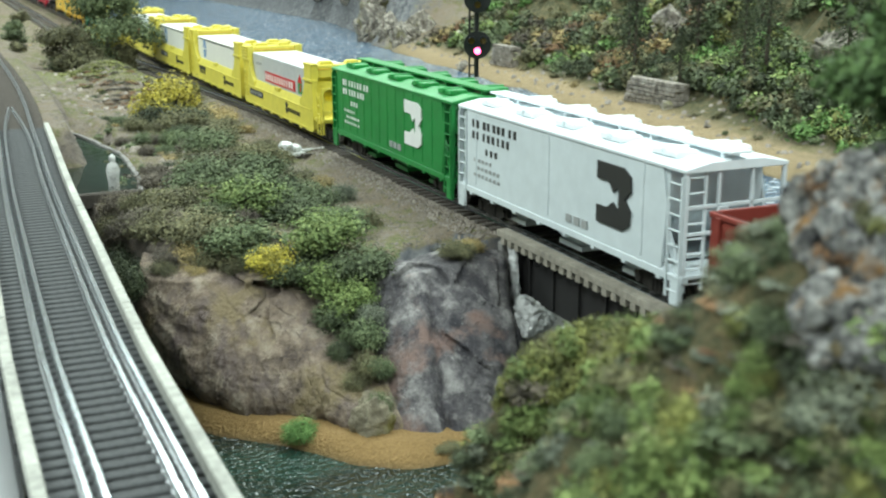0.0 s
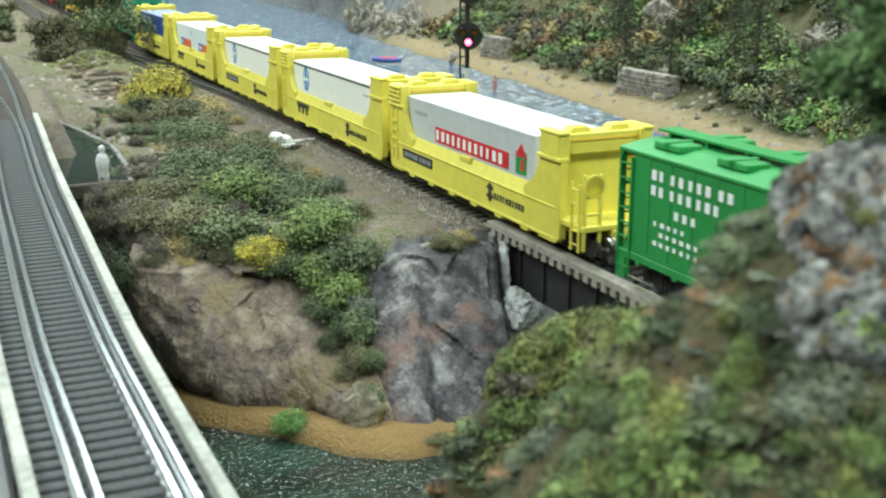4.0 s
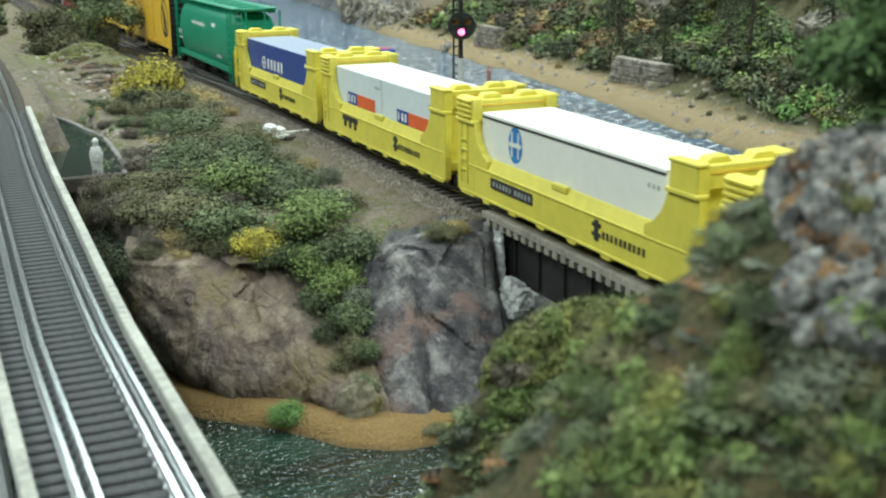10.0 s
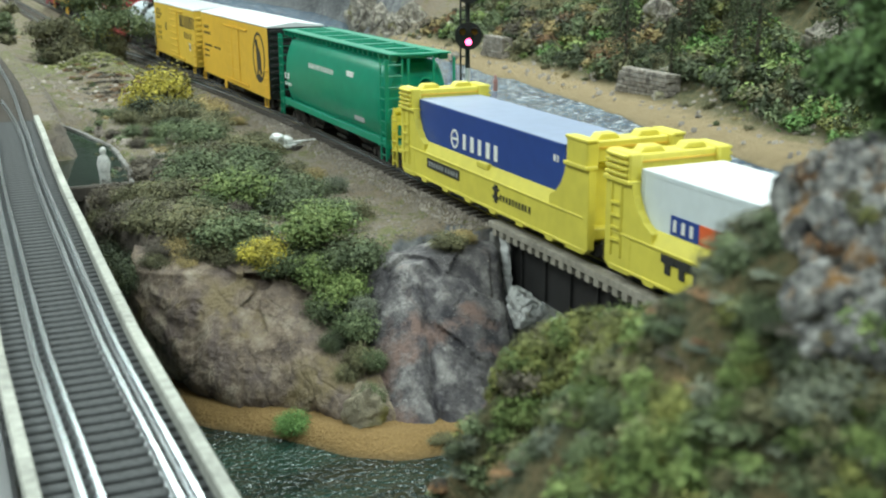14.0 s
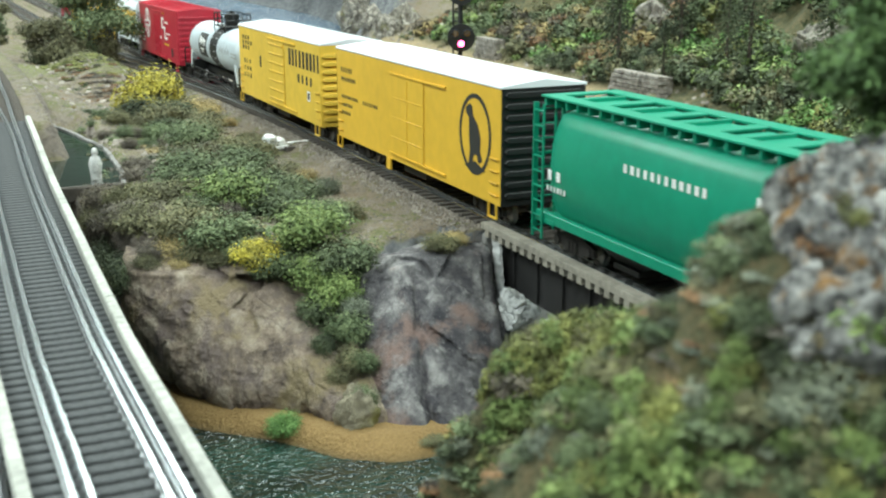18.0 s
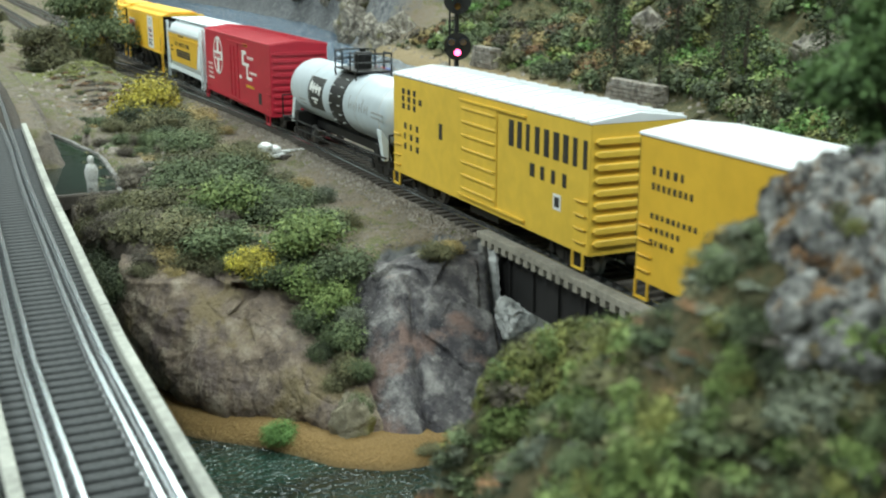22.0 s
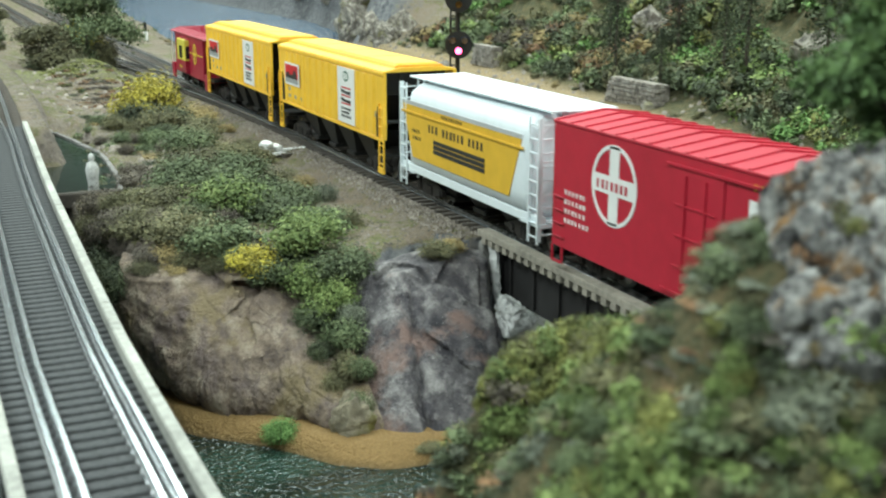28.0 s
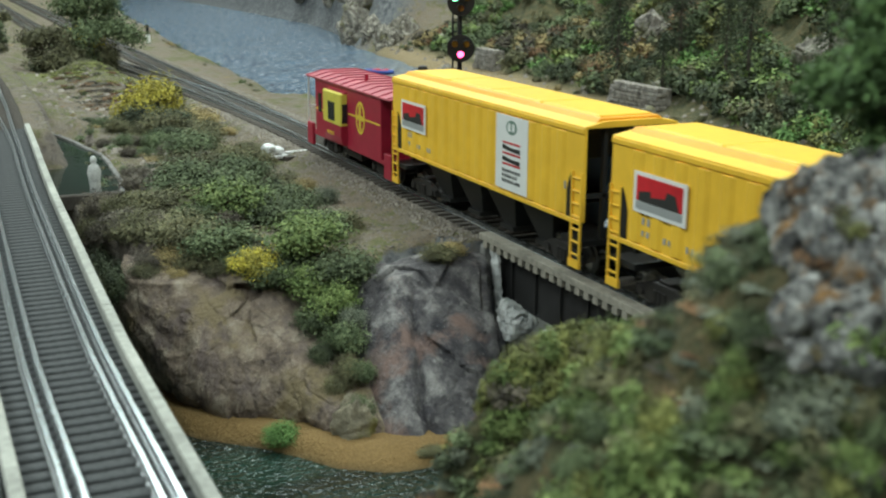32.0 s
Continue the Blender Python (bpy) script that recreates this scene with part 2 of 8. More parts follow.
def ground_height(x, y):
    x, y = np.asarray(x, float), np.asarray(y, float)
    bed = -0.02
    wob = 0.006 * rough(x, y, 0.05, 1)
    # the tongue of land that carries both tracks
    top = 0.0515 + 0.016 * ramp(x, 0.12, 0.05) * ramp(y, 0.55, 0.70)
    top = top + 0.025 * np.exp(-(((x - 0.124) / 0.033) ** 2 + ((y - 0.945) / 0.085) ** 2)) + 0.008 * np.exp(-(((x - 0.120) / 0.03) ** 2 + ((y - 0.70) / 0.08) ** 2))
    top = top + 0.006 * np.exp(-(((x - 0.105) / 0.03) ** 2 + ((y - 0.50) / 0.12) ** 2))
    top = top + 0.0022 * rough(x, y, 0.06, 2) * ramp(np.abs(x - TRACK_X), 0.028, 0.06) * ramp(np.abs(x - BRIDGE_X - 0.01), 0.02, 0.05)
    front = ramp(y + wob + 0.006 * rough(x, y, 0.035, 3), cliff_line(x) + 0.004, cliff_line(x) + 0.034)
    back = ramp(x + 0.010 * rough(x, y, 0.12, 4), near_shore(y), near_shore(y) - np.where(y > 0.9, 0.13, 0.09))
    land = bed + (top - bed) * front * back
    beach = (0.0055 - bed) * ramp(y + 0.3 * wob, beach_line(x) - 0.02, beach_line(x) + 0.02) * ramp(x, 0.20, 0.178) + bed
    land = np.maximum(land, beach)
    # the far bank: beach, then a wooded slope
    d = x - far_shore(y) + 0.007 * rough(x, y, 0.15, 5)
    bank = bed + (0.012 - bed) * ramp(d, -0.03, 0.01) + 0.022 * ramp(d, 0.01, 0.10)
    bank = bank + 0.46 * ramp(d, 0.05, 0.72) + 0.045 * rough(x, y, 0.22, 6) * ramp(d, 0.08, 0.25)
    bank = bank + 0.16 * ramp(y, 1.75, 2.0) * ramp(d, 0.0, 0.06)
    land = np.maximum(land, bank)
    # the rocky knoll before the camera: a ridge with steep sides
    knoll = np.full(np.broadcast(x, y).shape, -0.05)
    for (ax, ay, az), (bx, by, bz) in zip(RIDGE, RIDGE[1:]):
        px, py = bx - ax, by - ay
        t = np.clip(((x - ax) * px + (y - ay) * py) / (px * px + py * py), 0, 1)
        d = np.hypot(x - ax - t * px, y - ay - t * py)
        knoll = np.maximum(knoll, az + t * (bz - az) - (1.25 + 2.2 * ramp(y, 0.12, 0.16)) * (np.sqrt(d * d + 0.00005) - 0.00707) - 0.0048)
    knoll = knoll + 0.004 * rough(x, y, 0.03, 8)
    land = np.maximum(land, knoll)
    # the track bed
    bed_k = ramp(np.abs(x - TRACK_X), 0.030, 0.022)
    carry = np.where((y > 0.385), 1.0, 0.0)
    land = np.where(carry > 0, land + (0.0549 - land) * bed_k, np.minimum(land, 0.03 + 1.0 * ramp(np.abs(x - TRACK_X), 0.021, 0.03)))
    # the siding's bed
    sk = ramp(np.abs(x - siding_x(y)), 0.030, 0.020) * ramp(y, 0.62, 0.70)
    land = land + (0.0549 - land) * sk
    # a level place for the pool beside the bridge end
    pk = np.exp(-(((x - 0.068) / 0.020) ** 4 + ((y - 0.635) / 0.115) ** 4))
    land = land + (0.0535 - land) * ramp(pk, 0.2, 0.7)
    # under the bridge track
    bk = ramp(np.abs(x - bridge_x(y)), 0.036, 0.026) * ramp(y, 0.600, 0.625)
    land = land + (0.0735 - land) * bk
    return land


def spaced(*runs):
    out = []
    for a, b, step in runs:
        out += list(np.arange(a, b - step * 0.5, step))
    return np.array(out + [runs[-1][1]])


def quad_mesh(name, co, faces):
    """A mesh of faces with equal corner counts, from arrays."""
    co, faces = np.ascontiguousarray(co, float), np.ascontiguousarray(faces, np.int32)
    me = bpy.data.meshes.new(name)
    me.vertices.add(len(co))
    me.vertices.foreach_set("co", co.ravel())
    me.loops.add(faces.size)
    me.loops.foreach_set("vertex_index", faces.ravel())
    me.polygons.add(len(faces))
    me.polygons.foreach_set("loop_start", np.arange(0, faces.size, faces.shape[1], dtype=np.int32))
    me.update(calc_edges=True)
    return me


def land_mesh():
    xs = spaced((-1.6, -0.4, 0.1), (-0.4, -0.04, 0.02), (-0.04, 0.30, 0.0025), (0.30, 0.60, 0.006), (0.60, 1.2, 0.014), (1.2, 3.2, 0.08))
    ys = spaced((-3.2, -0.3, 0.15), (-0.3, 0.05, 0.02), (0.05, 0.72, 0.0025), (0.72, 1.3, 0.006), (1.3, 2.6, 0.018), (2.6, 6.0, 0.06))
    gx, gy = np.meshgrid(xs, ys)
    gz = ground_height(gx, gy)
    co = np.stack([gx, gy, gz], -1).reshape(-1, 3)
    nx, ny = len(xs), len(ys)
    i = (np.arange(ny - 1)[:, None] * nx + np.arange(nx - 1)).reshape(-1)
    faces = np.stack([i, i + 1, i + 1 + nx, i + nx], -1)
    me = quad_mesh("ground", co, faces)
    me.polygons.foreach_set("use_smooth", np.ones(len(faces), bool))
    return me


def ground_material():
    m = bpy.data.materials.new("scenic_ground")
    m.use_nodes = True
    nt = m.node_tree
    N, K = nt.nodes.new, nt.links.new
    b = nt.nodes["Principled BSDF"]
    b.inputs["Roughness"].default_value = 0.92
    geo = N("ShaderNodeNewGeometry")
    sep = N("ShaderNodeSeparateXYZ")
    K(geo.outputs["Normal"], sep.inputs[0])
    pos = N("ShaderNodeSeparateXYZ")
    K(geo.outputs["Position"], pos.inputs[0])

    def noise_at(scale, detail=6, rough_=0.6):
        n = N("ShaderNodeTexNoise")
        n.inputs["Scale"].default_value, n.inputs["Detail"].default_value, n.inputs["Roughness"].default_value = scale, detail, rough_
        K(geo.outputs["Position"], n.inputs["Vector"])
        return n.outputs["Fac"]

    def curve(fac, stops):
        r = N("ShaderNodeValToRGB")
        el = r.color_ramp.elements
        while len(el) < len(stops):
            el.new(0.5)
        for e, (p, c) in zip(el, stops):
            e.position, e.color = p, (*c, 1)
        K(fac, r.inputs[0])
        return r.outputs[0]

    def span(fac, a, b_):
        r = N("ShaderNodeMapRange")
        r.inputs["From Min"].default_value, r.inputs["From Max"].default_value = a, b_
        K(fac, r.inputs["Value"])
        return r.outputs[0]

    def blend(fac, a, c):
        x = N("ShaderNodeMix")
        x.data_type = "RGBA"
        K(fac, x.inputs["Factor"])
        K(a, x.inputs["A"])
        K(c, x.inputs["B"])
        return x.outputs["Result"]

    def plus(a, c, op="ADD"):
        x = N("ShaderNodeMath")
        x.operation = op
        for s, v in zip(x.inputs, (a, c)):
            if isinstance(v, float):
                s.default_value = v
            else:
                K(v, s)
        return x.outputs[0]

    fine, mid, big = noise_at(900, 4, 0.7), noise_at(120), noise_at(16)
    dirt = curve(fine, [(0.25, (0.125, 0.102, 0.078)), (0.55, (0.215, 0.180, 0.138)), (0.85, (0.320, 0.275, 0.215))])
    grass = curve(fine, [(0.3, (0.055, 0.065, 0.022)), (0.6, (0.16, 0.16, 0.055)), (0.85, (0.30, 0.25, 0.10))])
    sand = curve(fine, [(0.25, (0.22, 0.132, 0.045)), (0.75, (0.36, 0.228, 0.085))])
    rock_a = curve(mid, [(0.25, (0.075, 0.065, 0.058)), (0.5, (0.21, 0.175, 0.145)), (0.75, (0.30, 0.255, 0.205))])
    rock_b = curve(mid, [(0.28, (0.055, 0.058, 0.066)), (0.5, (0.16, 0.165, 0.175)), (0.75, (0.33, 0.33, 0.31))])
    warm = span(pos.outputs["X"], 0.118, 0.128)
    rock = blend(warm, rock_a, rock_b)
    soil = curve(fine, [(0.25, (0.13, 0.095, 0.063)), (0.55, (0.215, 0.165, 0.113)), (0.85, (0.33, 0.275, 0.21))])
    dirt = blend(span(plus(noise_at(38), mid), 0.85, 1.15), dirt, soil)
    cover = blend(span(plus(mid, big), 0.98, 1.16), dirt, grass)
    away = N("ShaderNodeVectorMath")
    away.operation = "DISTANCE"
    away.inputs[1].default_value = (0.126, 0.975, 0.075)
    K(geo.outputs["Position"], away.inputs[0])
    turf = curve(fine, [(0.25, (0.085, 0.095, 0.032)), (0.55, (0.170, 0.175, 0.065)), (0.85, (0.29, 0.275, 0.125))])
    cover = blend(span(plus(away.outputs["Value"], plus(mid, 0.06, "MULTIPLY")), 0.115, 0.075), cover, turf)
    litter = curve(plus(fine, mid, "MULTIPLY"), [(0.10, (0.022, 0.026, 0.012)), (0.24, (0.075, 0.075, 0.030)), (0.36, (0.15, 0.11, 0.05)), (0.5, (0.22, 0.17, 0.09))])
    wooded = span(plus(pos.outputs["X"], plus(mid, 0.06, "MULTIPLY")), 0.60, 0.66)
    wooded = plus(wooded, span(pos.outputs["Y"], 1.80, 1.60), "MULTIPLY")
    knoll = plus(plus(span(pos.outputs["Y"], 0.215, 0.19), span(pos.outputs["X"], 0.030, 0.05), "MULTIPLY"), span(pos.outputs["Z"], 0.02, 0.03), "MULTIPLY")
    wooded = plus(wooded, knoll, "MAXIMUM")
    steep = span(plus(sep.outputs["Z"], plus(plus(mid, 0.5, "SUBTRACT"), 0.35, "MULTIPLY")), 0.80, 0.66)
    col = blend(wooded, blend(steep, cover, rock), litter)
    low = span(plus(pos.outputs["Z"], plus(plus(mid, 0.5, "SUBTRACT"), 0.012, "MULTIPLY")), 0.018, 0.012)
    low = plus(low, span(pos.outputs["Y"], 1.85, 1.65), "MULTIPLY")
    tan = curve(fine, [(0.25, (0.215, 0.155, 0.080)), (0.75, (0.36, 0.275, 0.155))])
    sand = blend(span(pos.outputs["X"], 0.40, 0.50), sand, tan)
    col = blend(low, col, sand)
    wet = span(pos.outputs["Z"], 0.002, -0.004)
    bed_col = curve(mid, [(0.3, (0.006, 0.014, 0.012)), (0.7, (0.016, 0.03, 0.024))])
    col = blend(wet, col, bed_col)
    K(col, b.inputs["Base Color"])
    bump = N("ShaderNodeBump")
    bump.inputs["Strength"].default_value, bump.inputs["Distance"].default_value = 0.9, 0.0022
    K(plus(fine, plus(mid, 1.6, "MULTIPLY")), bump.inputs["Height"])
    K(bump.outputs[0], b.inputs["Normal"])
    return m


ground = new("ground", land_mesh())
ground.data.materials.append(ground_material())
tagged(ground, "modelled earth, rock and sand banks of a river valley", "ground", kind="structure")


def water_material():
    """Clear varnish over paint: dark green in the gorge, blue-grey in the main river with white riffles and glints
    painted into its colour.
    """
    m = bpy.data.materials.new("river_water")
    m.use_nodes = True
    nt = m.node_tree
    N, K = nt.nodes.new, nt.links.new
    b = nt.nodes["Principled BSDF"]
    b.inputs["Roughness"].default_value = 0.06
    b.inputs["Specular IOR Level"].default_value = 0.45
    geo = N("ShaderNodeNewGeometry")
    pos = N("ShaderNodeSeparateXYZ")
    K(geo.outputs["Position"], pos.inputs[0])
    turn = N("ShaderNodeMapping")
    turn.inputs["Scale"].default_value = (0.42, 1.0, 1.0)
    K(geo.outputs["Position"], turn.inputs["Vector"])
    n1, n2, n3 = N("ShaderNodeTexNoise"), N("ShaderNodeTexNoise"), N("ShaderNodeTexNoise")
    for n, s, d in ((n1, 220, 4), (n2, 380, 4), (n3, 34, 3)):
        n.inputs["Scale"].default_value, n.inputs["Detail"].default_value = s, d
        K((geo.outputs["Position"] if n is n2 else turn.outputs[0]), n.inputs["Vector"])

    def span(fac, lo, hi):
        r = N("ShaderNodeMapRange")
        r.inputs["From Min"].default_value, r.inputs["From Max"].default_value = lo, hi
        K(fac, r.inputs["Value"])
        return r.outputs[0]

    def blend(fac, a, c):
        x = N("ShaderNodeMix")
        x.data_type = "RGBA"
        K(fac, x.inputs["Factor"])
        for k, v in (("A", a), ("B", c)):
            if isinstance(v, tuple):
                x.inputs[k].default_value = (*v, 1)
            else:
                K(v, x.inputs[k])
        return x.outputs["Result"]

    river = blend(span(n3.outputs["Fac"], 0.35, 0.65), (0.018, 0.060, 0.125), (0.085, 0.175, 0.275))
    # white flecks put the river's sparkle into its base colour
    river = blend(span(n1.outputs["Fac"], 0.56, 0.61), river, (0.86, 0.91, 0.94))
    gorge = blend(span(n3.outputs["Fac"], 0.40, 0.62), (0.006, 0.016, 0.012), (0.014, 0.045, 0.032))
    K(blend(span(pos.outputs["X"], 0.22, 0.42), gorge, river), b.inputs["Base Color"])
    add = N("ShaderNodeMath")
    K(n1.outputs["Fac"], add.inputs[0])
    K(n2.outputs["Fac"], add.inputs[1])
    n4, low, height = N("ShaderNodeTexNoise"), N("ShaderNodeMath"), N("ShaderNodeMix")
    n4.inputs["Scale"].default_value, n4.inputs["Detail"].default_value = 430, 1
    K(geo.outputs["Position"], n4.inputs["Vector"])
    low.operation = "MULTIPLY"
    low.inputs[1].default_value = 0.5
    K(n4.outputs["Fac"], low.inputs[0])
    K(span(pos.outputs["X"], 0.22, 0.42), height.inputs[0])
    K(low.outputs[0], height.inputs[2])
    K(add.outputs[0], height.inputs[3])
    bump = N("ShaderNodeBump")
    bump.inputs["Strength"].default_value, bump.inputs["Distance"].default_value = 1.0, 0.006
    K(height.outputs[0], bump.inputs["Height"])
    K(bump.outputs[0], b.inputs["Normal"])
    return m


water = new("water", bpy.data.meshes.new("water"))
bm = B()
bmesh.ops.create_grid(bm, x_segments=1, y_segments=1, size=1)
bmesh.ops.transform(bm, matrix=Matrix.Translation((0.8, 1.4, 0)) @ Matrix.Diagonal((2.4, 4.6, 1, 1)), verts=bm.verts)
bm.to_mesh(water.data)
bm.free()
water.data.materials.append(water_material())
tagged(water, "rippled glossy river water with pale painted glints", "water", kind="structure")


# ---- the room round the layout ----
def room():
    plaster = material("room_plaster", (0.80, 0.80, 0.79), 0.9, 0, 0.06, 3)
    board = material("room_floor", (0.25, 0.24, 0.23), 0.8, 0, 0.2, 4)
    x0, x1, y0, y1, z0, z1 = -5.0, 5.0, -5.0, 7.0, -1.1, 1.75
    for name, lo, hi, mat in (("floor", (x0, y0, z0 - 0.1), (x1, y1, z0), board), ("ceiling", (x0, y0, z1), (x1, y1, z1 + 0.1), plaster),
                              ("wall_west", (x0 - 0.1, y0, z0), (x0, y1, z1), plaster), ("wall_east", (x1, y0, z0), (x1 + 0.1, y1, z1), plaster),
                              ("wall_south", (x0, y0 - 0.1, z0), (x1, y0, z1), plaster), ("wall_north", (x0, y1, z0), (x1, y1 + 0.1, z1), plaster)):
        bm = B()
        box(bm, *[c * 1000 for p in zip(lo, hi) for c in p])
        ob = new(name, mesh_of(name, bm, mat))
        tagged(ob, "plain pale plastered side of the club room", "room", kind="structure")


room()


def lamp(x, y, watts, sx=1.2, sy=0.5):
    data = bpy.data.lights.new("ceiling_lamp", "AREA")
    data.shape, data.size, data.size_y = "RECTANGLE", sx, sy
    data.energy, data.color = watts, (0.862, 1.0, 0.968)
    ob = new("ceiling_lamp", data)
    ob.matrix_basis = pose(x, y, 1.70)
    return ob


for x in (-1.3, 0.85):
    for y in (-0.6, 1.2, 3.0):
        lamp(x, y, 38.0)


# ---- tracks ----
def rail_line(name, points, top, mat_head, thing_, w=0.9, h=2.1):
    """One rail along points (x, y) in metres, its head at height top."""
    bm = B()
    prev = None
    for x, y in points:
        ring = [bm.verts.new((x * 1000 + a, y * 1000, top * 1000 + b)) for a, b in ((-w * 1.1, -h), (w * 1.1, -h), (w * 0.45, -h + 0.4), (w * 0.45, -0.5), (w * 0.55, 0), (-w * 0.55, 0), (-w * 0.45, -0.5), (-w * 0.45, -h + 0.4))]
        if prev:
            for i in range(8):
                bm.faces.new((prev[i], prev[(i + 1) % 8], ring[(i + 1) % 8], ring[i]))
        prev = ring
    return part(name, bm, mat_head, thing_)


track = thing("railway_track", pose(0, 0, 0), "steel rails on dark sleepers in grey ballast", "track", kind="structure")
for dx in (-8.25, 8.25):
    rail_line("rail", [(TRACK_X + dx / 1000, -3.1), (TRACK_X + dx / 1000, 5.0)], RAIL, M_RAIL, track)
bm = B()
box(bm, -15, 15, -1.5, 1.5, -1.2, 1.2)
TIE_MESH = mesh_of("sleeper", bm, M_TIEDARK, 0.2)


def sleepers(owner, line, y0, y1, pitch, near, mesh, z, name, half, mat):
    """Sleepers along a line: each one a part within the stretch near, joined beyond it."""
    rest = B()
    y = y0
    while y < y1:
        x = float(line(y)) * 1000 + random.uniform(-0.4, 0.4)
        turn = random.uniform(-0.8, 0.8)
        if near[0] < y < near[1]:
            ob = new(name, mesh)
            ob.parent = owner
            ob.matrix_basis = pose(x * 0.001, y, z, 0, 0, turn)
        else:
            box(rest, x - half[0], x + half[0], y * 1000 - half[1], y * 1000 + half[1], z * 1000 - 1.2, z * 1000 + 1.2)
        y += pitch
    part(name + "s_beyond", rest, mat, owner)["kind"] = "stuff"


sleepers(track, lambda y: TRACK_X, -3.1, 5.0, 0.0068, (0.25, 1.6), TIE_MESH, RAIL - 0.0033, "sleeper", (15, 1.5), M_TIEDARK)

bridge = thing("deck_bridge", pose(0, 0, 0), "long open-deck bridge track with pale guard timbers and guard rails", "bridge", kind="structure")
BRIDGE_YS = [-1.5, 0.0] + [0.1 + 0.03 * k for k in range(41)]
def guard_pinch(v):
    """How far the guard rails stand from the middle: they run together beyond the bridge end."""
    return float(np.interp(v, (0.56, 0.62, 0.69), (5.75, 4.6, 0.9)))


for dx in (-8.6, -5.75, 5.75, 8.6):
    ys_ = BRIDGE_YS if abs(dx) > 7 else [v for v in BRIDGE_YS if v < 0.68] + [0.69]
    pts = [(float(bridge_x(v)) + (dx if abs(dx) > 7 else math.copysign(guard_pinch(v), dx)) / 1000, v) for v in ys_]
    rail_line("running_rail" if abs(dx) > 7 else "guard_rail", pts, DECK if abs(dx) > 7 else DECK - 0.0003, M_RAIL, bridge)
for side_ in (-1, 1):
    ys_ = [v for v in BRIDGE_YS if v < 0.60] + [0.608]
    for (ya, yb) in zip(ys_[::4], ys_[4::4] + ([ys_[-1]] if (len(ys_) - 1) % 4 else [])):
        bm = B()
        cut = [v for v in ys_ if ya <= v <= yb]
        prev = None
        for v in cut:
            x = float(bridge_x(v)) * 1000 + (-17.4 if side_ < 0 else float(np.interp(v, (0.17, 0.36, 0.61), (11.4, 12.8, 13.9))))
            gap = 0.25 if v == ya else -0.25 if v == yb else 0
            ring = [bm.verts.new((x + a, v * 1000 + gap, DECK * 1000 + c)) for a, c in ((0, -2.1), (2.6, -2.1), (2.6, 0.9), (2.3, 1.2), (0.3, 1.2), (0, 0.9))]
            if prev:
                for i in range(6):
                    bm.faces.new((prev[i], prev[(i + 1) % 6], ring[(i + 1) % 6], ring[i]))
            else:
                bm.faces.new(ring[::-1])
            prev = ring
        bm.faces.new(prev)
        part("guard_timber", bm, M_TIMBER, bridge)
bm = B()
box(bm, -17.6, 15.2, -1.45, 1.45, -1.35, 1.35)
sleepers(bridge, bridge_x, -1.5, 0.612, 0.0044, (0.10, 0.612), mesh_of("bridge_tie", bm, M_TIE, 0.25), DECK - 0.00345, "bridge_tie", (16, 1.45), M_TIE)
sleepers(bridge, bridge_x, 0.618, 1.3, 0.0068, (0.615, 1.3), TIE_MESH, DECK - 0.0033, "sleeper", (15, 1.5), M_TIEDARK)
for dx in (-9, 9):
    bm = B()
    box(bm, BRIDGE_X * 1000 + dx - 1.5, BRIDGE_X * 1000 + dx + 1.5, -1500, 640, DECK * 1000 - 30, DECK * 1000 - 4.8)
    part("girder", bm, M_GIRDER, bridge)

small = thing("plate_girder_bridge", pose(0, 0, 0), "short black plate-girder bridge with a weathered timber edge", "bridge", kind="structure")
for dx in (-14.6, 14.6):
    bm = B()
    box(bm, TRACK_X * 1000 + dx - 2.0 - (0 if dx > 0 else 1), TRACK_X * 1000 + dx + 2.0, 130, 384, RAIL * 1000 - 2.4, RAIL * 1000 + 0.2)
    part("edge_timber", bm, M_OLDTIMBER, small, bevel=0.2)
    bm = B()
    box(bm, TRACK_X * 1000 + dx * 0.8 - 0.6, TRACK_X * 1000 + dx * 0.8 + 0.6, 120, 384, RAIL * 1000 - 24, RAIL * 1000 - 4.3)
    for k in range(14):
        box(bm, TRACK_X * 1000 + dx * 0.8 - 1.6, TRACK_X * 1000 + dx * 0.8 + 1.6, 130 + k * 18, 131 + k * 18, RAIL * 1000 - 23, RAIL * 1000 - 4.5)
    part("girder", bm, M_GIRDER, small)


# an edge beam with short tie ends under it, and the bridge seat
for k in range(44):
    bm = B()
    y = 134 + k * 5.7
    box(bm, TRACK_X * 1000 - 17.4, TRACK_X * 1000 - 12.8, y - 1.5, y + 1.5, RAIL * 1000 - 4.9, RAIL * 1000 - 2.5)
    part("tie_end", bm, M_OLDTIMBER, small)
bm = B()
box(bm, TRACK_X * 1000 - 16.5, TRACK_X * 1000 + 16.5, 382, 394, -6, RAIL * 1000 - 4.9)
part("abutment", bm, material("cast_concrete", (0.34, 0.33, 0.31), 0.85, 0, 0.3, 160, 0.4), small, "pale chipped concrete bridge seat", bevel=0.6)

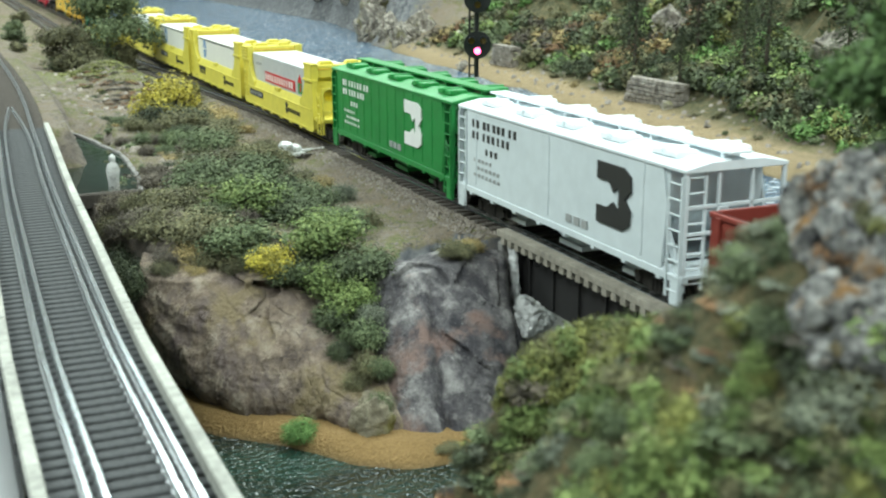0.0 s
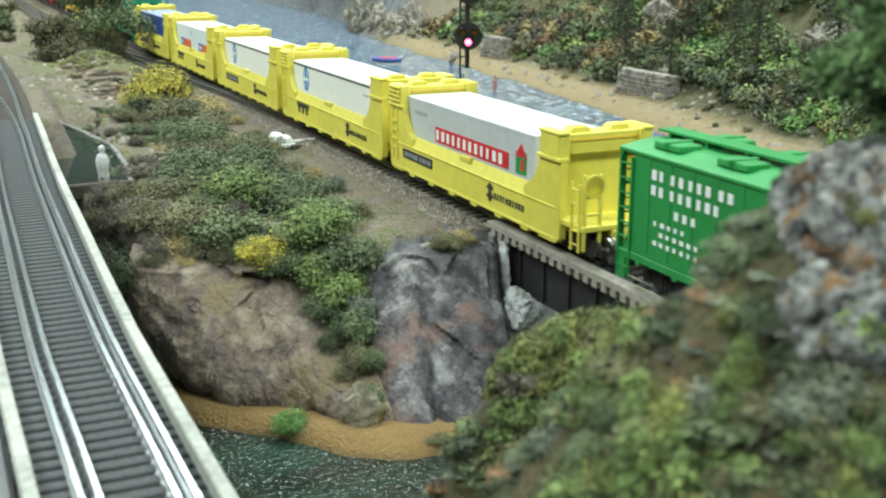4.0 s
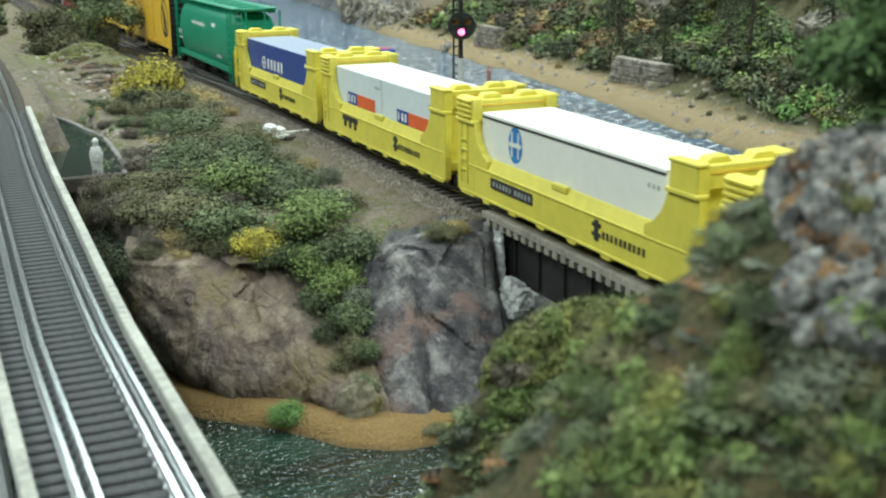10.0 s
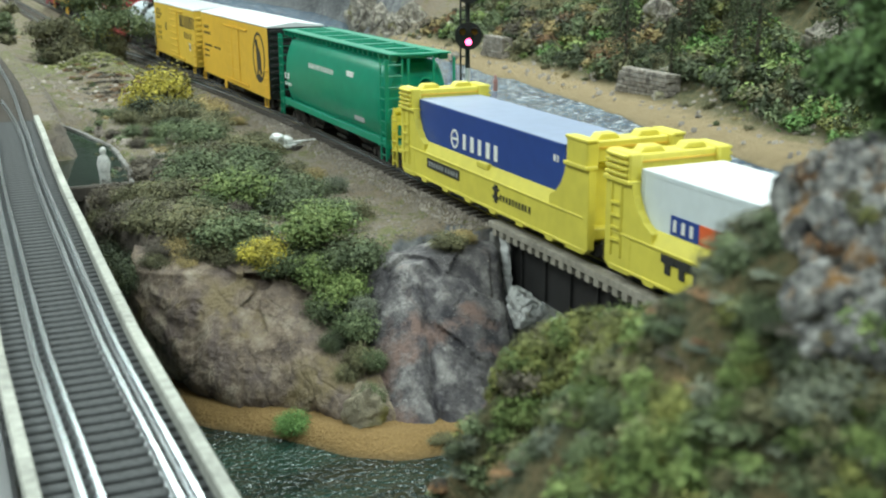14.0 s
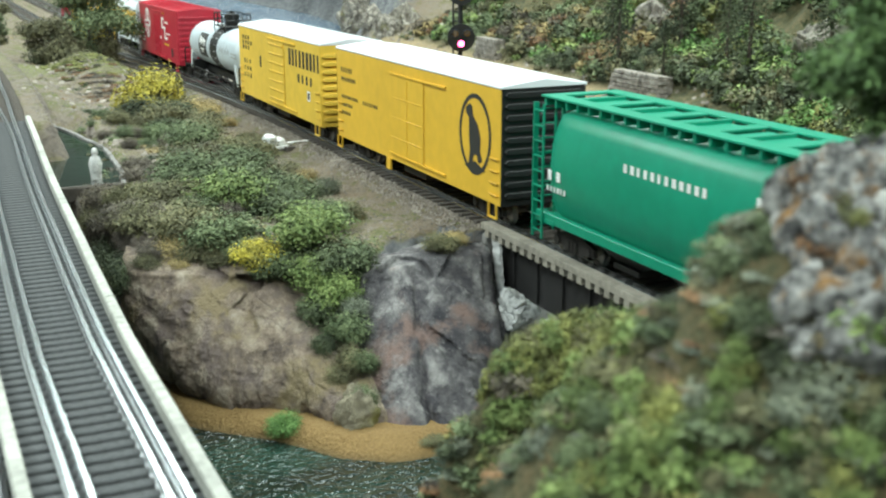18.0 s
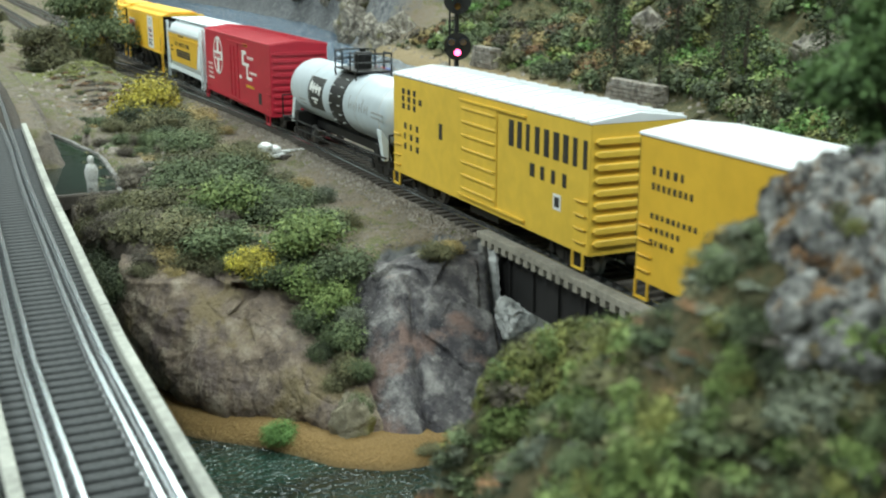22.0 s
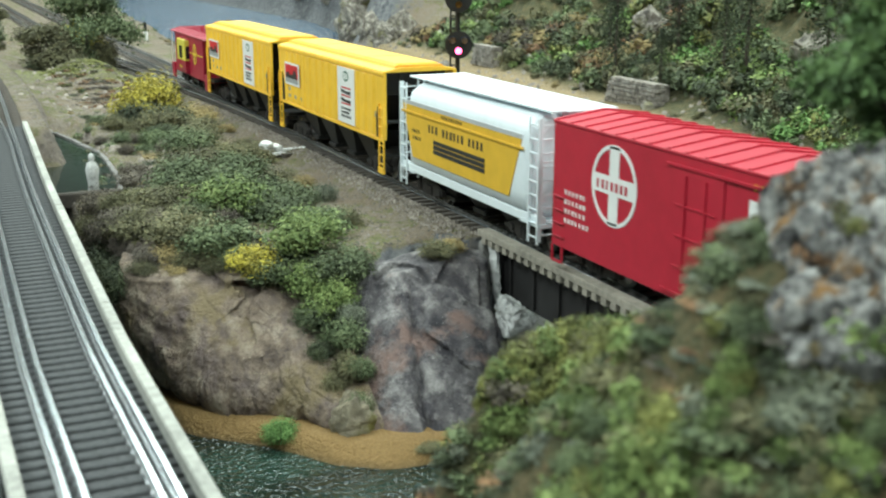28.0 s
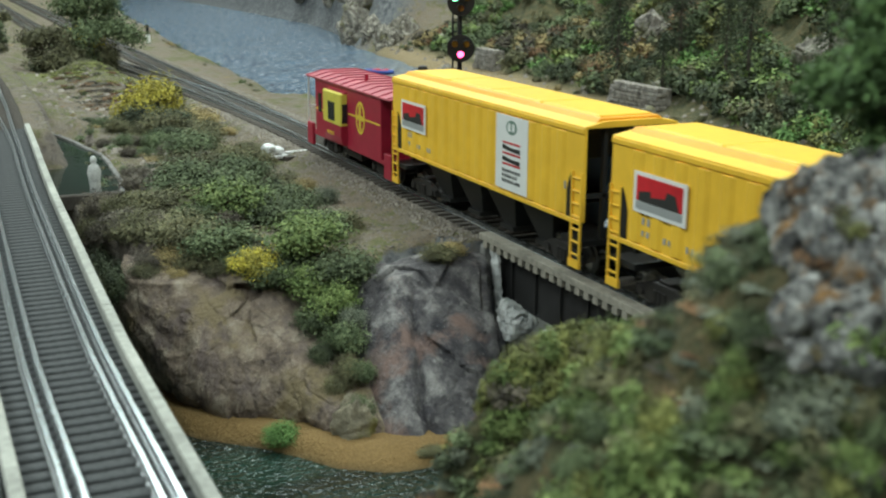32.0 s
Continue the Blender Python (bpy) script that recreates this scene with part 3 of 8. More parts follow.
# ---- the siding and its turnout ----
siding = thing("siding_track", pose(0, 0, 0), "rusty siding that leaves the main track at a turnout", "track", kind="structure")
ys = [0.66 + 0.02 * k for k in range(60)] + [1.9, 2.2, 2.6, 3.2, 4.0, 5.0]
for dx in (-8.25, 8.25):
    rail_line("rail", [(float(siding_x(y)) + dx / 1000, y) for y in ys], RAIL - 0.0001, M_RAIL, siding)
rail_line("frog_rail", [(float(siding_x(y)) + 0.00825 + 0.0022, y) for y in (0.86, 0.90, 0.94, 0.98, 1.02)], RAIL - 0.0002, M_RAIL, siding)
rail_line("guard_rail", [(TRACK_X + 0.00825 - 0.0024, y) for y in (0.88, 0.99)], RAIL - 0.0002, M_RAIL, siding)
rail_line("guard_rail", [(float(siding_x(y)) - 0.00825 + 0.0024, y) for y in (0.88, 0.92, 0.96, 1.0)], RAIL - 0.0002, M_RAIL, siding)
sleepers(siding, siding_x, 0.70, 5.0, 0.0068, (0.70, 1.5), TIE_MESH, RAIL - 0.0036, "sleeper", (15, 1.5), M_TIEDARK)
# ---- the train: local millimetres, -y is the way it goes, -x the side shown ----
CARS = []
M_TRUCK = material("truck_iron", (0.022, 0.019, 0.017), 0.6, 0.0, 0.3)
M_WHEEL = material("wheel_steel", (0.35, 0.34, 0.33), 0.35, 1.0, 0.2)
M_WELLRIM = material("dark_seal", (0.05, 0.05, 0.05), 0.6)
M_CREAM = material("cream_white_paint", (0.78, 0.78, 0.72), 0.42, 0, 0.05)
M_CREST = material("grey_green_print", (0.16, 0.25, 0.20), 0.6, 0, 0.3, 500)
M_CHROMEYELLOW = material("orange_yellow_paint", (0.97, 0.565, 0.05), 0.42, 0, 0.10)
M_ROOFORANGE = material("amber_roof_paint", (0.88, 0.38, 0.02), 0.42, 0, 0.10)
M_BOXYELLOW = material("golden_yellow_paint", (0.78, 0.465, 0.045), 0.45, 0, 0.10)
M_ROOFWHITE = material("galvanised_white_roof", (0.78, 0.80, 0.82), 0.32, 0.0, 0.08)
M_SIGNRED = material("sign_red", (0.62, 0.02, 0.03), 0.5)
M_SIGNGREEN = material("sign_green", (0.02, 0.25, 0.06), 0.5)
M_LIGHTBLUE = material("sign_blue", (0.03, 0.22, 0.55), 0.5)
M_INK = material("lettering_ink", (0.03, 0.03, 0.028), 0.6, 0, 0.1)
M_WHITEINK = material("white_lettering", (0.82, 0.82, 0.80), 0.5, 0, 0.05)
M_GREYINK = material("grey_lettering", (0.35, 0.36, 0.36), 0.5, 0, 0.1)
M_YELLOWINK = material("yellow_lettering", (0.75, 0.55, 0.05), 0.5, 0, 0.1)
M_GLASS = material("dark_pane", (0.02, 0.025, 0.03), 0.08, 0, 0.1)

_shared = {}


def pieces(name, boxes, mat, parent, bevel=0.0):
    """One part for each box."""
    for b in boxes:
        bm = B()
        box(bm, *b)
        part(name, bm, mat, parent, bevel=bevel)


def truck_meshes():
    if _shared:
        return _shared
    bm = B()
    for sx in (-1, 1):
        x0, x1 = sorted((sx * 10.6, sx * 12.4))
        plate(bm, [(-13, 3.4), (-13, 6.2), (-6, 8.6), (6, 8.6), (13, 6.2), (13, 3.4), (8, 3.4), (5, 1.9), (-5, 1.9), (-8, 3.4)], x0, x1)
        for yy in (-10, 10):
            rod(bm, (sx * 10.4, yy, 4.8), (sx * 13.2, yy, 4.8), 1.7, 8)
        for yy in (-2.2, 0, 2.2):
            rod(bm, (sx * 12.6, yy, 2.4), (sx * 12.6, yy, 6.6), 0.9, 6)
    box(bm, -11, 11, -3, 3, 5.2, 9.5)
    _shared["truck"] = mesh_of("truck", bm, M_TRUCK)
    bm = B()
    rod(bm, (-9.6, 0, 0), (9.6, 0, 0), 1.1, 8)
    for sx in (-1, 1):
        lathe(bm, [(5.35, sx * 6.9), (5.35, sx * 7.5), (4.8, sx * 7.7), (4.75, sx * 9.0), (3.6, sx * 9.05), (3.3, sx * 8.5), (1.8, sx * 8.5), (1.5, sx * 9.2)], 18, "x")
    _shared["wheelset"] = mesh_of("wheelset", bm, M_WHEEL)
    bm = B()
    box(bm, -1.6, 1.6, -8, 2, 5.2, 8.0)
    box(bm, -2.6, 2.6, -11, -7, 4.6, 8.6)
    _shared["coupler"] = mesh_of("coupler", bm, M_TRUCK, 0.4)
    return _shared


def running_gear(root, length, inset=22.0, gear=True):
    sh = truck_meshes()
    for y in (-length / 2 + inset, length / 2 - inset):
        t = part("truck", sh["truck"], None, root, at=(0, y, 0))
        for yy in (-10, 10):
            part("wheelset", sh["wheelset"], None, t, "bright-rimmed steel wheels on an axle", at=(0, yy, 4.8))
    if gear:
        for y, turn in ((-length / 2 + 1, 0), (length / 2 - 1, 180)):
            part("coupler", sh["coupler"], None, root, at=pose(0, y * 0.001, 0, 0, 0, turn))


def car(name, u0, u1, label, category="railway car"):
    root = thing(name, pose(TRACK_X, (u0 + u1) / 2, RAIL), label, category, "cars of the freight train")
    CARS.append((root, (u0 + u1) / 2))
    return root, (u1 - u0) * 1000, lambda u: (u - (u0 + u1) / 2) * 1000


def ladder(bm, x, ya, yb, z0, z1, rungs, r=0.35):
    """Two stiles at ya and yb with rungs between, standing off the side at x."""
    for y in (ya, yb):
        box(bm, x - 0.35, x + 0.35, y - 0.4, y + 0.4, z0, z1)
    for k in range(rungs):
        z = z0 + (k + 0.5) * (z1 - z0) / rungs
        rod(bm, (x, ya, z), (x, yb, z), r, 5)


def end_ladder(bm, y, xa, xb, z0, z1, rungs):
    for x in (xa, xb):
        box(bm, x - 0.4, x + 0.4, y - 0.35, y + 0.35, z0, z1)
    for k in range(rungs):
        z = z0 + (k + 0.5) * (z1 - z0) / rungs
        rod(bm, (xa, y, z), (xb, y, z), 0.35, 5)


def letters(bm, y0, count, pitch, w, z0, h, x=-18.0):
    """Plain bars the size of lettering, from the left (greater y) on."""
    for k in range(count):
        a = y0 - k * pitch
        box(bm, x - 0.2, x + 0.02, a - w * random.uniform(0.45, 0.78), a, z0, z0 + h)


def ring_shape(bm, yc, zc, ry, rz, wide, x=-18.0, n=36):
    """A flat ring in one piece."""
    rows = []
    for k in range(n):
        t = k * math.tau / n
        rows.append([bm.verts.new((xx, yc + math.cos(t) * (ry - d), zc + math.sin(t) * (rz - d))) for xx, d in ((x - 0.2, 0), (x - 0.2, wide), (x + 0.02, wide), (x + 0.02, 0))])
    for k in range(n):
        p, q = rows[k], rows[(k + 1) % n]
        for i in range(4):
            bm.faces.new((p[i], p[(i + 1) % 4], q[(i + 1) % 4], q[i]))


def oval(bm, yc, zc, ry, rz, x=-18.0, n=28, proud=0.15):
    plate(bm, [(yc + ry * math.cos(k * math.tau / n), zc + rz * math.sin(k * math.tau / n)) for k in range(n)], x - proud, x + 0.02)


# ---- box cars ----
def boxcar(u0, u1, zb, zt, side, end, roof, label, ribs=True):
    root, L, Y = car("boxcar", u0, u1, label, "boxcar")
    h = L / 2
    bm = B()
    box(bm, -18, 18, -h, h, zb, zt)
    part("body", bm, side, root, bevel=0.35)
    bm = B()
    prism(bm, [(-18.4, zt - 0.3), (18.4, zt - 0.3), (18.4, zt + 0.7), (0, zt + 3.0), (-18.4, zt + 0.7)], -h - 0.4, h + 0.4)
    part("roof", bm, roof, root, bevel=0.2)
    if ribs:
        n = int(L / 9)
        for k in range(n + 1):
            bm = B()
            y = -h + 2 + k * (L - 4) / n
            prism(bm, [(-18.2, zt + 0.6), (0, zt + 2.9), (18.2, zt + 0.6), (18.2, zt + 1.2), (0, zt + 3.6), (-18.2, zt + 1.2)], y - 0.7, y + 0.7)
            part("roof_rib", bm, roof, root)
    for sgn in (-1, 1):
        bm = B()
        box(bm, -17.9, 17.9, *sorted((sgn * h, sgn * (h + 0.3))), zb, zt)
        wall = part("end_wall", bm, end, root, bevel=0.25)
        z = zb + 3
        while z < zt - 3:
            bm = B()
            y0, y1 = sorted((sgn * h, sgn * (h + 1.3)))
            prism(bm, [(-15.5, z), (15.5, z), (16.8, z + 1.1), (15.5, z + 2.2), (-15.5, z + 2.2), (-16.8, z + 1.1)], y0, y1)
            part("end_rib", bm, end, wall, bevel=0.25)
            z += 4.2
    bm = B()
    box(bm, -5, 5, -h + 2, h - 2, 6.5, zb)
    box(bm, -14, 14, -12, 12, 5, 8.4)
    part("underframe", bm, M_TRUCK, root)
    for sx in (-18.7, 18.7):
        for ya, yb in ((-h + 1.6, -h + 8.0), (h - 8.0, h - 1.6)):
            bm = B()
            for k in range(4):
                rod(bm, (sx, ya, zb + 4 + k * 4.6), (sx, yb, zb + 4 + k * 4.6), 0.32, 5)
                for y in (ya, yb):
                    rod(bm, (sx, y, zb + 4 + k * 4.6), (sx * 0.96, y, zb + 4 + k * 4.6), 0.3, 4)
            part("ladder", bm, side, root)
            bm = B()
            for y in (ya, yb):
                box(bm, sx - 0.35, sx + 0.35, y - 0.35, y + 0.35, zb - 4.5, zb + 0.6)
            box(bm, sx - 0.5, sx + 0.5, ya - 0.3, yb + 0.3, zb - 5.0, zb - 4.4)
            part("step", bm, side, root)
    running_gear(root, L, 21)
    return root, L, Y


def box_door(root, Y, ua, ub, zb, zt, mat, bars, x=-18.0):
    y0, y1 = Y(ua), Y(ub)
    bm = B()
    box(bm, x - 0.5, x, y0, y1, zb, zt)
    door = part("door", bm, mat, root, bevel=0.2)
    zs = [zb + (k + 0.5) * (zt - zb) / bars for k in range(bars)]
    pieces("door_rib", [(x - 1.1, x - 0.4, y0 + 1.2, y1 - 1.2, z - 0.5, z + 0.5) for z in zs], mat, door, 0.2)
    pieces("door_track", [(x - 1.0, x + 0.1, y0 - 22, y1 + 2, z, z + 0.7) for z in (zb - 0.6, zt)], mat, root)


def goat_boxcar():
    root, L, Y = boxcar(1.669, 1.849, 9.5, 54.0, M_BOXYELLOW, M_BLACK, M_ROOFWHITE, "golden yellow boxcar with black ribbed ends and white roof", ribs=False)
    box_door(root, Y, 1.7393, 1.7756, 13.0, 48.5, M_BOXYELLOW, 0)
    pieces("door_bar", [(-18.75, -18.3, *sorted((Y(1.741), Y(1.774))), z, z + 0.6) for z in (20, 29, 38)], M_BOXYELLOW, root, 0.15)
    pieces("door_rod", [(-18.8, -18.3, Y(u) - 0.3, Y(u) + 0.3, 14, 47) for u in (1.757,)], M_BOXYELLOW, root, 0.1)
    bm = B()
    ring_shape(bm, Y(1.6905), 34.0, 13.8, 15.8, 1.7)
    plate(bm, [(Y(1.698), 41.5), (Y(1.6985), 43.5), (Y(1.695), 45.5), (Y(1.693), 44.5), (Y(1.692), 41), (Y(1.688), 38), (Y(1.6855), 33), (Y(1.686), 28), (Y(1.684), 24.5), (Y(1.687), 23.0),
               (Y(1.689), 26.5), (Y(1.6915), 25.5), (Y(1.693), 21.5), (Y(1.696), 21.5), (Y(1.6945), 27), (Y(1.6955), 33), (Y(1.6955), 40)], -18.2, -17.98)
    plate(bm, [(Y(1.6995), 20.8), (Y(1.6905), 23.6), (Y(1.6815), 20.8), (Y(1.6905), 18.6)], -18.19, -17.98)
    part("round_herald", bm, M_INK, root, "black ring with a dark animal shape")
    bm = B()
    letters(bm, Y(1.842), 5, 3.4, 2.2, 43.0, 2.4)
    letters(bm, Y(1.842), 8, 2.6, 1.8, 38.6, 2.0)
    for k, n in enumerate((9, 6, 5)):
        letters(bm, Y(1.842), n, 2.6, 1.8, 30 - k * 4, 1.6)
    letters(bm, Y(1.812), 7, 2.8, 1.9, 30.0, 1.6)
    part("lettering", bm, M_INK, root)
    bm = B()
    box(bm, -19.2, -18.2, Y(1.7755), Y(1.7800), 4.8, 10)
    part("step", bm, M_BOXYELLOW, root)


def lettered_boxcar():
    root, L, Y = boxcar(1.876, 2.040, 9.5, 53.0, M_YELLOW, M_YELLOW, M_ROOFWHITE, "bright yellow boxcar with bold dark lettering and grey-white roof")
    box_door(root, Y, 1.9401, 1.9701, 12.5, 49.5, M_YELLOW, 7)
    bm = B()
    letters(bm, Y(1.9310), 9, 6.35, 4.9, 38.0, 9.4)
    letters(bm, Y(1.9150), 4, 7.4, 4.4, 29.6, 4.6)
    part("bold_lettering", bm, M_INK, root)
    bm = B()
    for k, n in enumerate((3, 4, 3)):
        letters(bm, Y(2.0300), n, 6.0, 3.6, 45.5 - k * 3.2, 2.4)
    for k in range(3):
        letters(bm, Y(2.0280), 3, 6.5, 3.2, 30.5 - k * 4.5, 2.6)
    box(bm, -18.2, -17.98, Y(1.9885), Y(1.9915), 31, 37.5)
    part("lettering", bm, M_INK, root)
    bm = B()
    box(bm, -18.15, -17.98, Y(1.8935), Y(1.8985), 21.0, 26.5)
    part("data_panel", bm, M_WHITEINK, root)
    bm = B()
    box(bm, -18.25, -17.98, Y(1.8945), Y(1.8975), 22.0, 25.5)
    part("data_square", bm, M_INK, root)


def red_boxcar():
    root, L, Y = boxcar(2.233, 2.396, 8.0, 50.5, M_RED, M_RED, M_RED, "bright red boxcar with a white cross herald and ribbed roof")
    box_door(root, Y, 2.3060, 2.3300, 10.5, 47.0, M_RED, 0)
    pieces("door_bar", [(-18.9, -18.4, *sorted((Y(2.309), Y(2.327))), z, z + 0.5) for z in (18, 27, 36)], M_RED, root)
    pieces("door_rod", [(-19.0, -18.4, Y(u) - 0.3, Y(u) + 0.3, 12, 45) for u in (2.3135, 2.3225)], M_RED, root)
    yc, zc = Y(2.3592), 35.0
    bm = B()
    ring_shape(bm, yc, zc, 12.6, 13.0, 1.3)
    box(bm, -18.2, -17.98, yc - 2.6, yc + 2.6, zc - 12.4, zc + 12.4)
    box(bm, -18.19, -17.98, yc - 11.8, yc + 11.8, zc - 2.9, zc + 2.9)
    part("cross_herald", bm, M_WHITEINK, root, "white cross in a circle")
    bm = B()
    letters(bm, yc + 9.2, 7, 2.6, 1.7, zc - 1.6, 2.8, x=-18.2)
    part("herald_band", bm, M_RED, root)
    bm = B()
    box(bm, -18.2, -17.98, Y(2.2860), Y(2.2960), 41, 43.5)
    box(bm, -18.19, -17.98, Y(2.2920), Y(2.2960), 34, 41.2)
    box(bm, -18.18, -17.98, Y(2.2800), Y(2.2930), 34, 36.0)
    box(bm, -18.2, -17.98, Y(2.2830), Y(2.2860), 26, 34.3)
    box(bm, -18.19, -17.98, Y(2.2740), Y(2.2850), 25.5, 27.6)
    letters(bm, Y(2.2830), 6, 2.4, 1.6, 38.6, 2.0)
    letters(bm, Y(2.2790), 8, 2.2, 1.5, 29.6, 1.8)
    for k, n in enumerate((6, 6, 6, 7)):
        letters(bm, Y(2.3880), n, 2.3, 1.6, 27 - k * 3.2, 1.6)
    box(bm, -18.2, -17.98, Y(2.2985), Y(2.3035), 25, 27)
    part("lettering", bm, M_WHITEINK, root)
    bm = B()
    letters(bm, Y(2.2945), 5, 2.4, 1.7, 46.2, 1.7)
    letters(bm, Y(2.2880), 9, 2.2, 1.6, 20.6, 1.7)
    part("lettering", bm, M_YELLOWINK, root)
    bm = B()
    box(bm, -18.2, -17.98, Y(2.2535), Y(2.2600), 13, 20)
    part("data_panel", bm, M_INK, root)


# ---- covered hoppers with flat sides ----
def hopper_bays(root, h, n, z, mat, reach):
    for k in range(n):
        y = -reach + 2 * reach * k / (n - 1)
        bm = B()
        w = reach * 0.75 / (n - 1)
        top = [bm.verts.new((sx * 14, y + sy * w * 1.25, z)) for sx, sy in ((-1, -1), (1, -1), (1, 1), (-1, 1))]
        low = [bm.verts.new((sx * 8.5, y + sy * w * 0.45, 4.2)) for sx, sy in ((-1, -1), (1, -1), (1, 1), (-1, 1))]
        bm.faces.new(top)
        bm.faces.new(low[::-1])
        for i in range(4):
            j = (i + 1) % 4
            bm.faces.new((top[j], top[i], low[i], low[j]))
        box(bm, -10, 10, y - w * 0.5, y + w * 0.5, 2.6, 4.4)
        part("hopper_bay", bm, mat, root)


def rib_hopper(u0, u1, paint, roof_paint, label, logo_u, logo_mat, letters_u, ribs):
    root, L, Y = car("covered_hopper", u0, u1, label, "hopper car")
    h, zt = L / 2, 44.5
    bm = B()
    plate(bm, [(-h + 10, zt), (-h + 10, 30), (-h + 34, 13), (h - 34, 13), (h - 10, 30), (h - 10, zt)], -17.2, 17.2)
    part("hopper_body", bm, paint, root)
    for sx in (-1, 1):
        bm = B()
        x0, x1 = sorted((sx * 17.2, sx * 18.0))
        plate(bm, [(-h + 12, zt), (-h + 9, 32), (-h + 11, 13), (h - 8, 13), (h - 6, 32), (h - 8, zt)], x0, x1)
        sheet = part("side_sheet", bm, paint, root, bevel=0.15)
        pieces("side_rib", [(*sorted((sx * 17.9, sx * 18.28)), y - 0.7, y + 0.7, 14.5, zt - 1) for y in [-h + 22 + k * (L - 38) / (ribs - 1) for k in range(ribs)]], paint, sheet, 0.2)
        bm = B()
        x0, x1 = sorted((sx * 15.5, sx * 18.4))
        box(bm, x0, x1, -h, h, 10.6, 13.0)
        for k in range(8):
            y = -h + 12 + k * (L - 24) / 7
            box(bm, x0, x1, y - 1.1, y + 1.1, 9.6, 10.8)
        part("side_sill", bm, paint, root, bevel=0.2)
    bm = B()
    prism(bm, [(-18.5, zt - 0.8), (18.5, zt - 0.8), (18.5, zt + 0.4), (9, zt + 2.2), (-9, zt + 2.2), (-18.5, zt + 0.4)], -h, h)
    part("roof", bm, roof_paint, root, bevel=0.2)
    for sx in (-9.8, 9.8):
        for k in range(5):
            y = -h + 18 + k * (L - 36) / 4
            bm = B()
            prism(bm, [(sx - 4.3, zt + 1.6), (sx + 4.3, zt + 1.6), (sx + 3.9, zt + 3.6), (sx - 3.9, zt + 3.6)], y - 6.5, y + 6.5)
            box(bm, sx - 5, sx + 5, y - 0.7, y + 0.7, zt + 2.4, zt + 4.2)
            part("roof_hatch", bm, roof_paint, root, bevel=0.3)
    bm = B()
    box(bm, -3.6, 3.6, -h - 1, h + 1, zt + 4.0, zt + 4.7)
    for k in range(9):
        y = -h + 4 + k * (L - 8) / 8
        box(bm, -3, 3, y - 0.5, y + 0.5, zt + 2, zt + 4)
    part("running_board", bm, roof_paint, root)
    for sgn in (-1, 1):
        y1 = sgn * (h - 0.8)
        bm = B()
        for x in (-17.6, 17.6):
            box(bm, x - 0.55, x + 0.55, y1 - 0.55, y1 + 0.55, 8, zt)
        for x in (-6, 6):
            box(bm, x - 0.4, x + 0.4, y1 - 0.4, y1 + 0.4, 12, zt)
        box(bm, -17.6, 17.6, y1 - 0.4, y1 + 0.4, 25, 25.9)
        box(bm, -17.6, 17.6, y1 - 0.4, y1 + 0.4, 33, 33.9)
        box(bm, -18, 18, *sorted((sgn * (h - 14), sgn * h)), 12.0, 13.0)
        part("end_frame", bm, paint, root)
        bm = B()
        end_ladder(bm, y1 - sgn * 0.2, -16.8, -10.5, 8, zt, 8)
        part("ladder", bm, paint, root)
        bm = B()
        ladder(bm, -18.4, sgn * (h - 1.2), sgn * (h - 7.4), 5.5, zt - 2, 8)
        part("ladder", bm, paint, root)
        bm = B()
        plate(bm, [(sgn * (h - 2), 13), (sgn * (h - 12), 31), (sgn * (h - 12.6), 31), (sgn * (h - 5), 13)], -17.4, -16.4)
        part("end_brace", bm, paint, root)
        pieces("step", [(x - 0.6, x + 0.6, *sorted((sgn * (h - 5.5), sgn * (h - 0.4))), 3.6, 10.8) for x in (-17.8, 17.8)], paint, root)
    bm = B()
    lathe(bm, [(3.4, 0), (3.4, 0.5), (2.8, 0.5), (2.8, 0)], 14, "y", (-5.0, -h - 0.6, 30))
    part("brake_wheel", bm, paint, root)
    hopper_bays(root, h, 3, 13.2, paint, L * 0.27)
    bm = B()
    box(bm, -4, 4, -h + 2, h - 2, 7, 10.8)
    part("centre_sill", bm, M_TRUCK, root)
    running_gear(root, L, 20)
    # a block-shaped herald of two lobes
    c = Y(logo_u)
    w, z0, z1 = 10.0, 20.0, 40.0
    zc = (z0 + z1) / 2
    bm = B()
    x0 = -18.75
    plate(bm, [(c + w, z1), (c - w * 0.55, z1), (c - w * 0.95, z1 - 2.2), (c - w, zc + 3.2), (c - w * 0.66, zc), (c - w * 0.30, zc), (c - w * 0.30, zc + 3.4), (c + w * 0.02, zc + 1.2), (c + w * 0.28, zc + 4.4), (c + w, zc + 4.4)], x0, x0 + 0.6)
    plate(bm, [(c + w, z0), (c + w, zc - 4.4), (c + w * 0.40, zc - 4.4), (c + w * 0.02, zc - 2.0), (c - w * 0.30, zc - 4.6), (c - w * 0.30, zc), (c - w * 0.66, zc), (c - w, zc - 3.2), (c - w * 0.95, z0 + 2.2), (c - w * 0.55, z0)], x0 + 0.01, x0 + 0.6)
    part("block_herald", bm, logo_mat, root)
    ink = M_INK if paint is not M_GREEN else M_WHITEINK
    bm = B()
    for a, n in ((0, 2), (9.5, 2), (18, 3), (31.5, 2)):
        letters(bm, Y(letters_u) - a, n, 3.9, 3.0, 37.6, 3.0, x=-18.1)
    for a, n in ((0, 2), (9.5, 3), (22, 3)):
        letters(bm, Y(letters_u) - a, n, 3.9, 3.0, 33.0, 3.0, x=-18.1)
    letters(bm, Y(letters_u) - 12, 3, 4.0, 2.5, 27.8, 2.4, x=-18.1)
    part("lettering", bm, ink, root)
    bm = B()
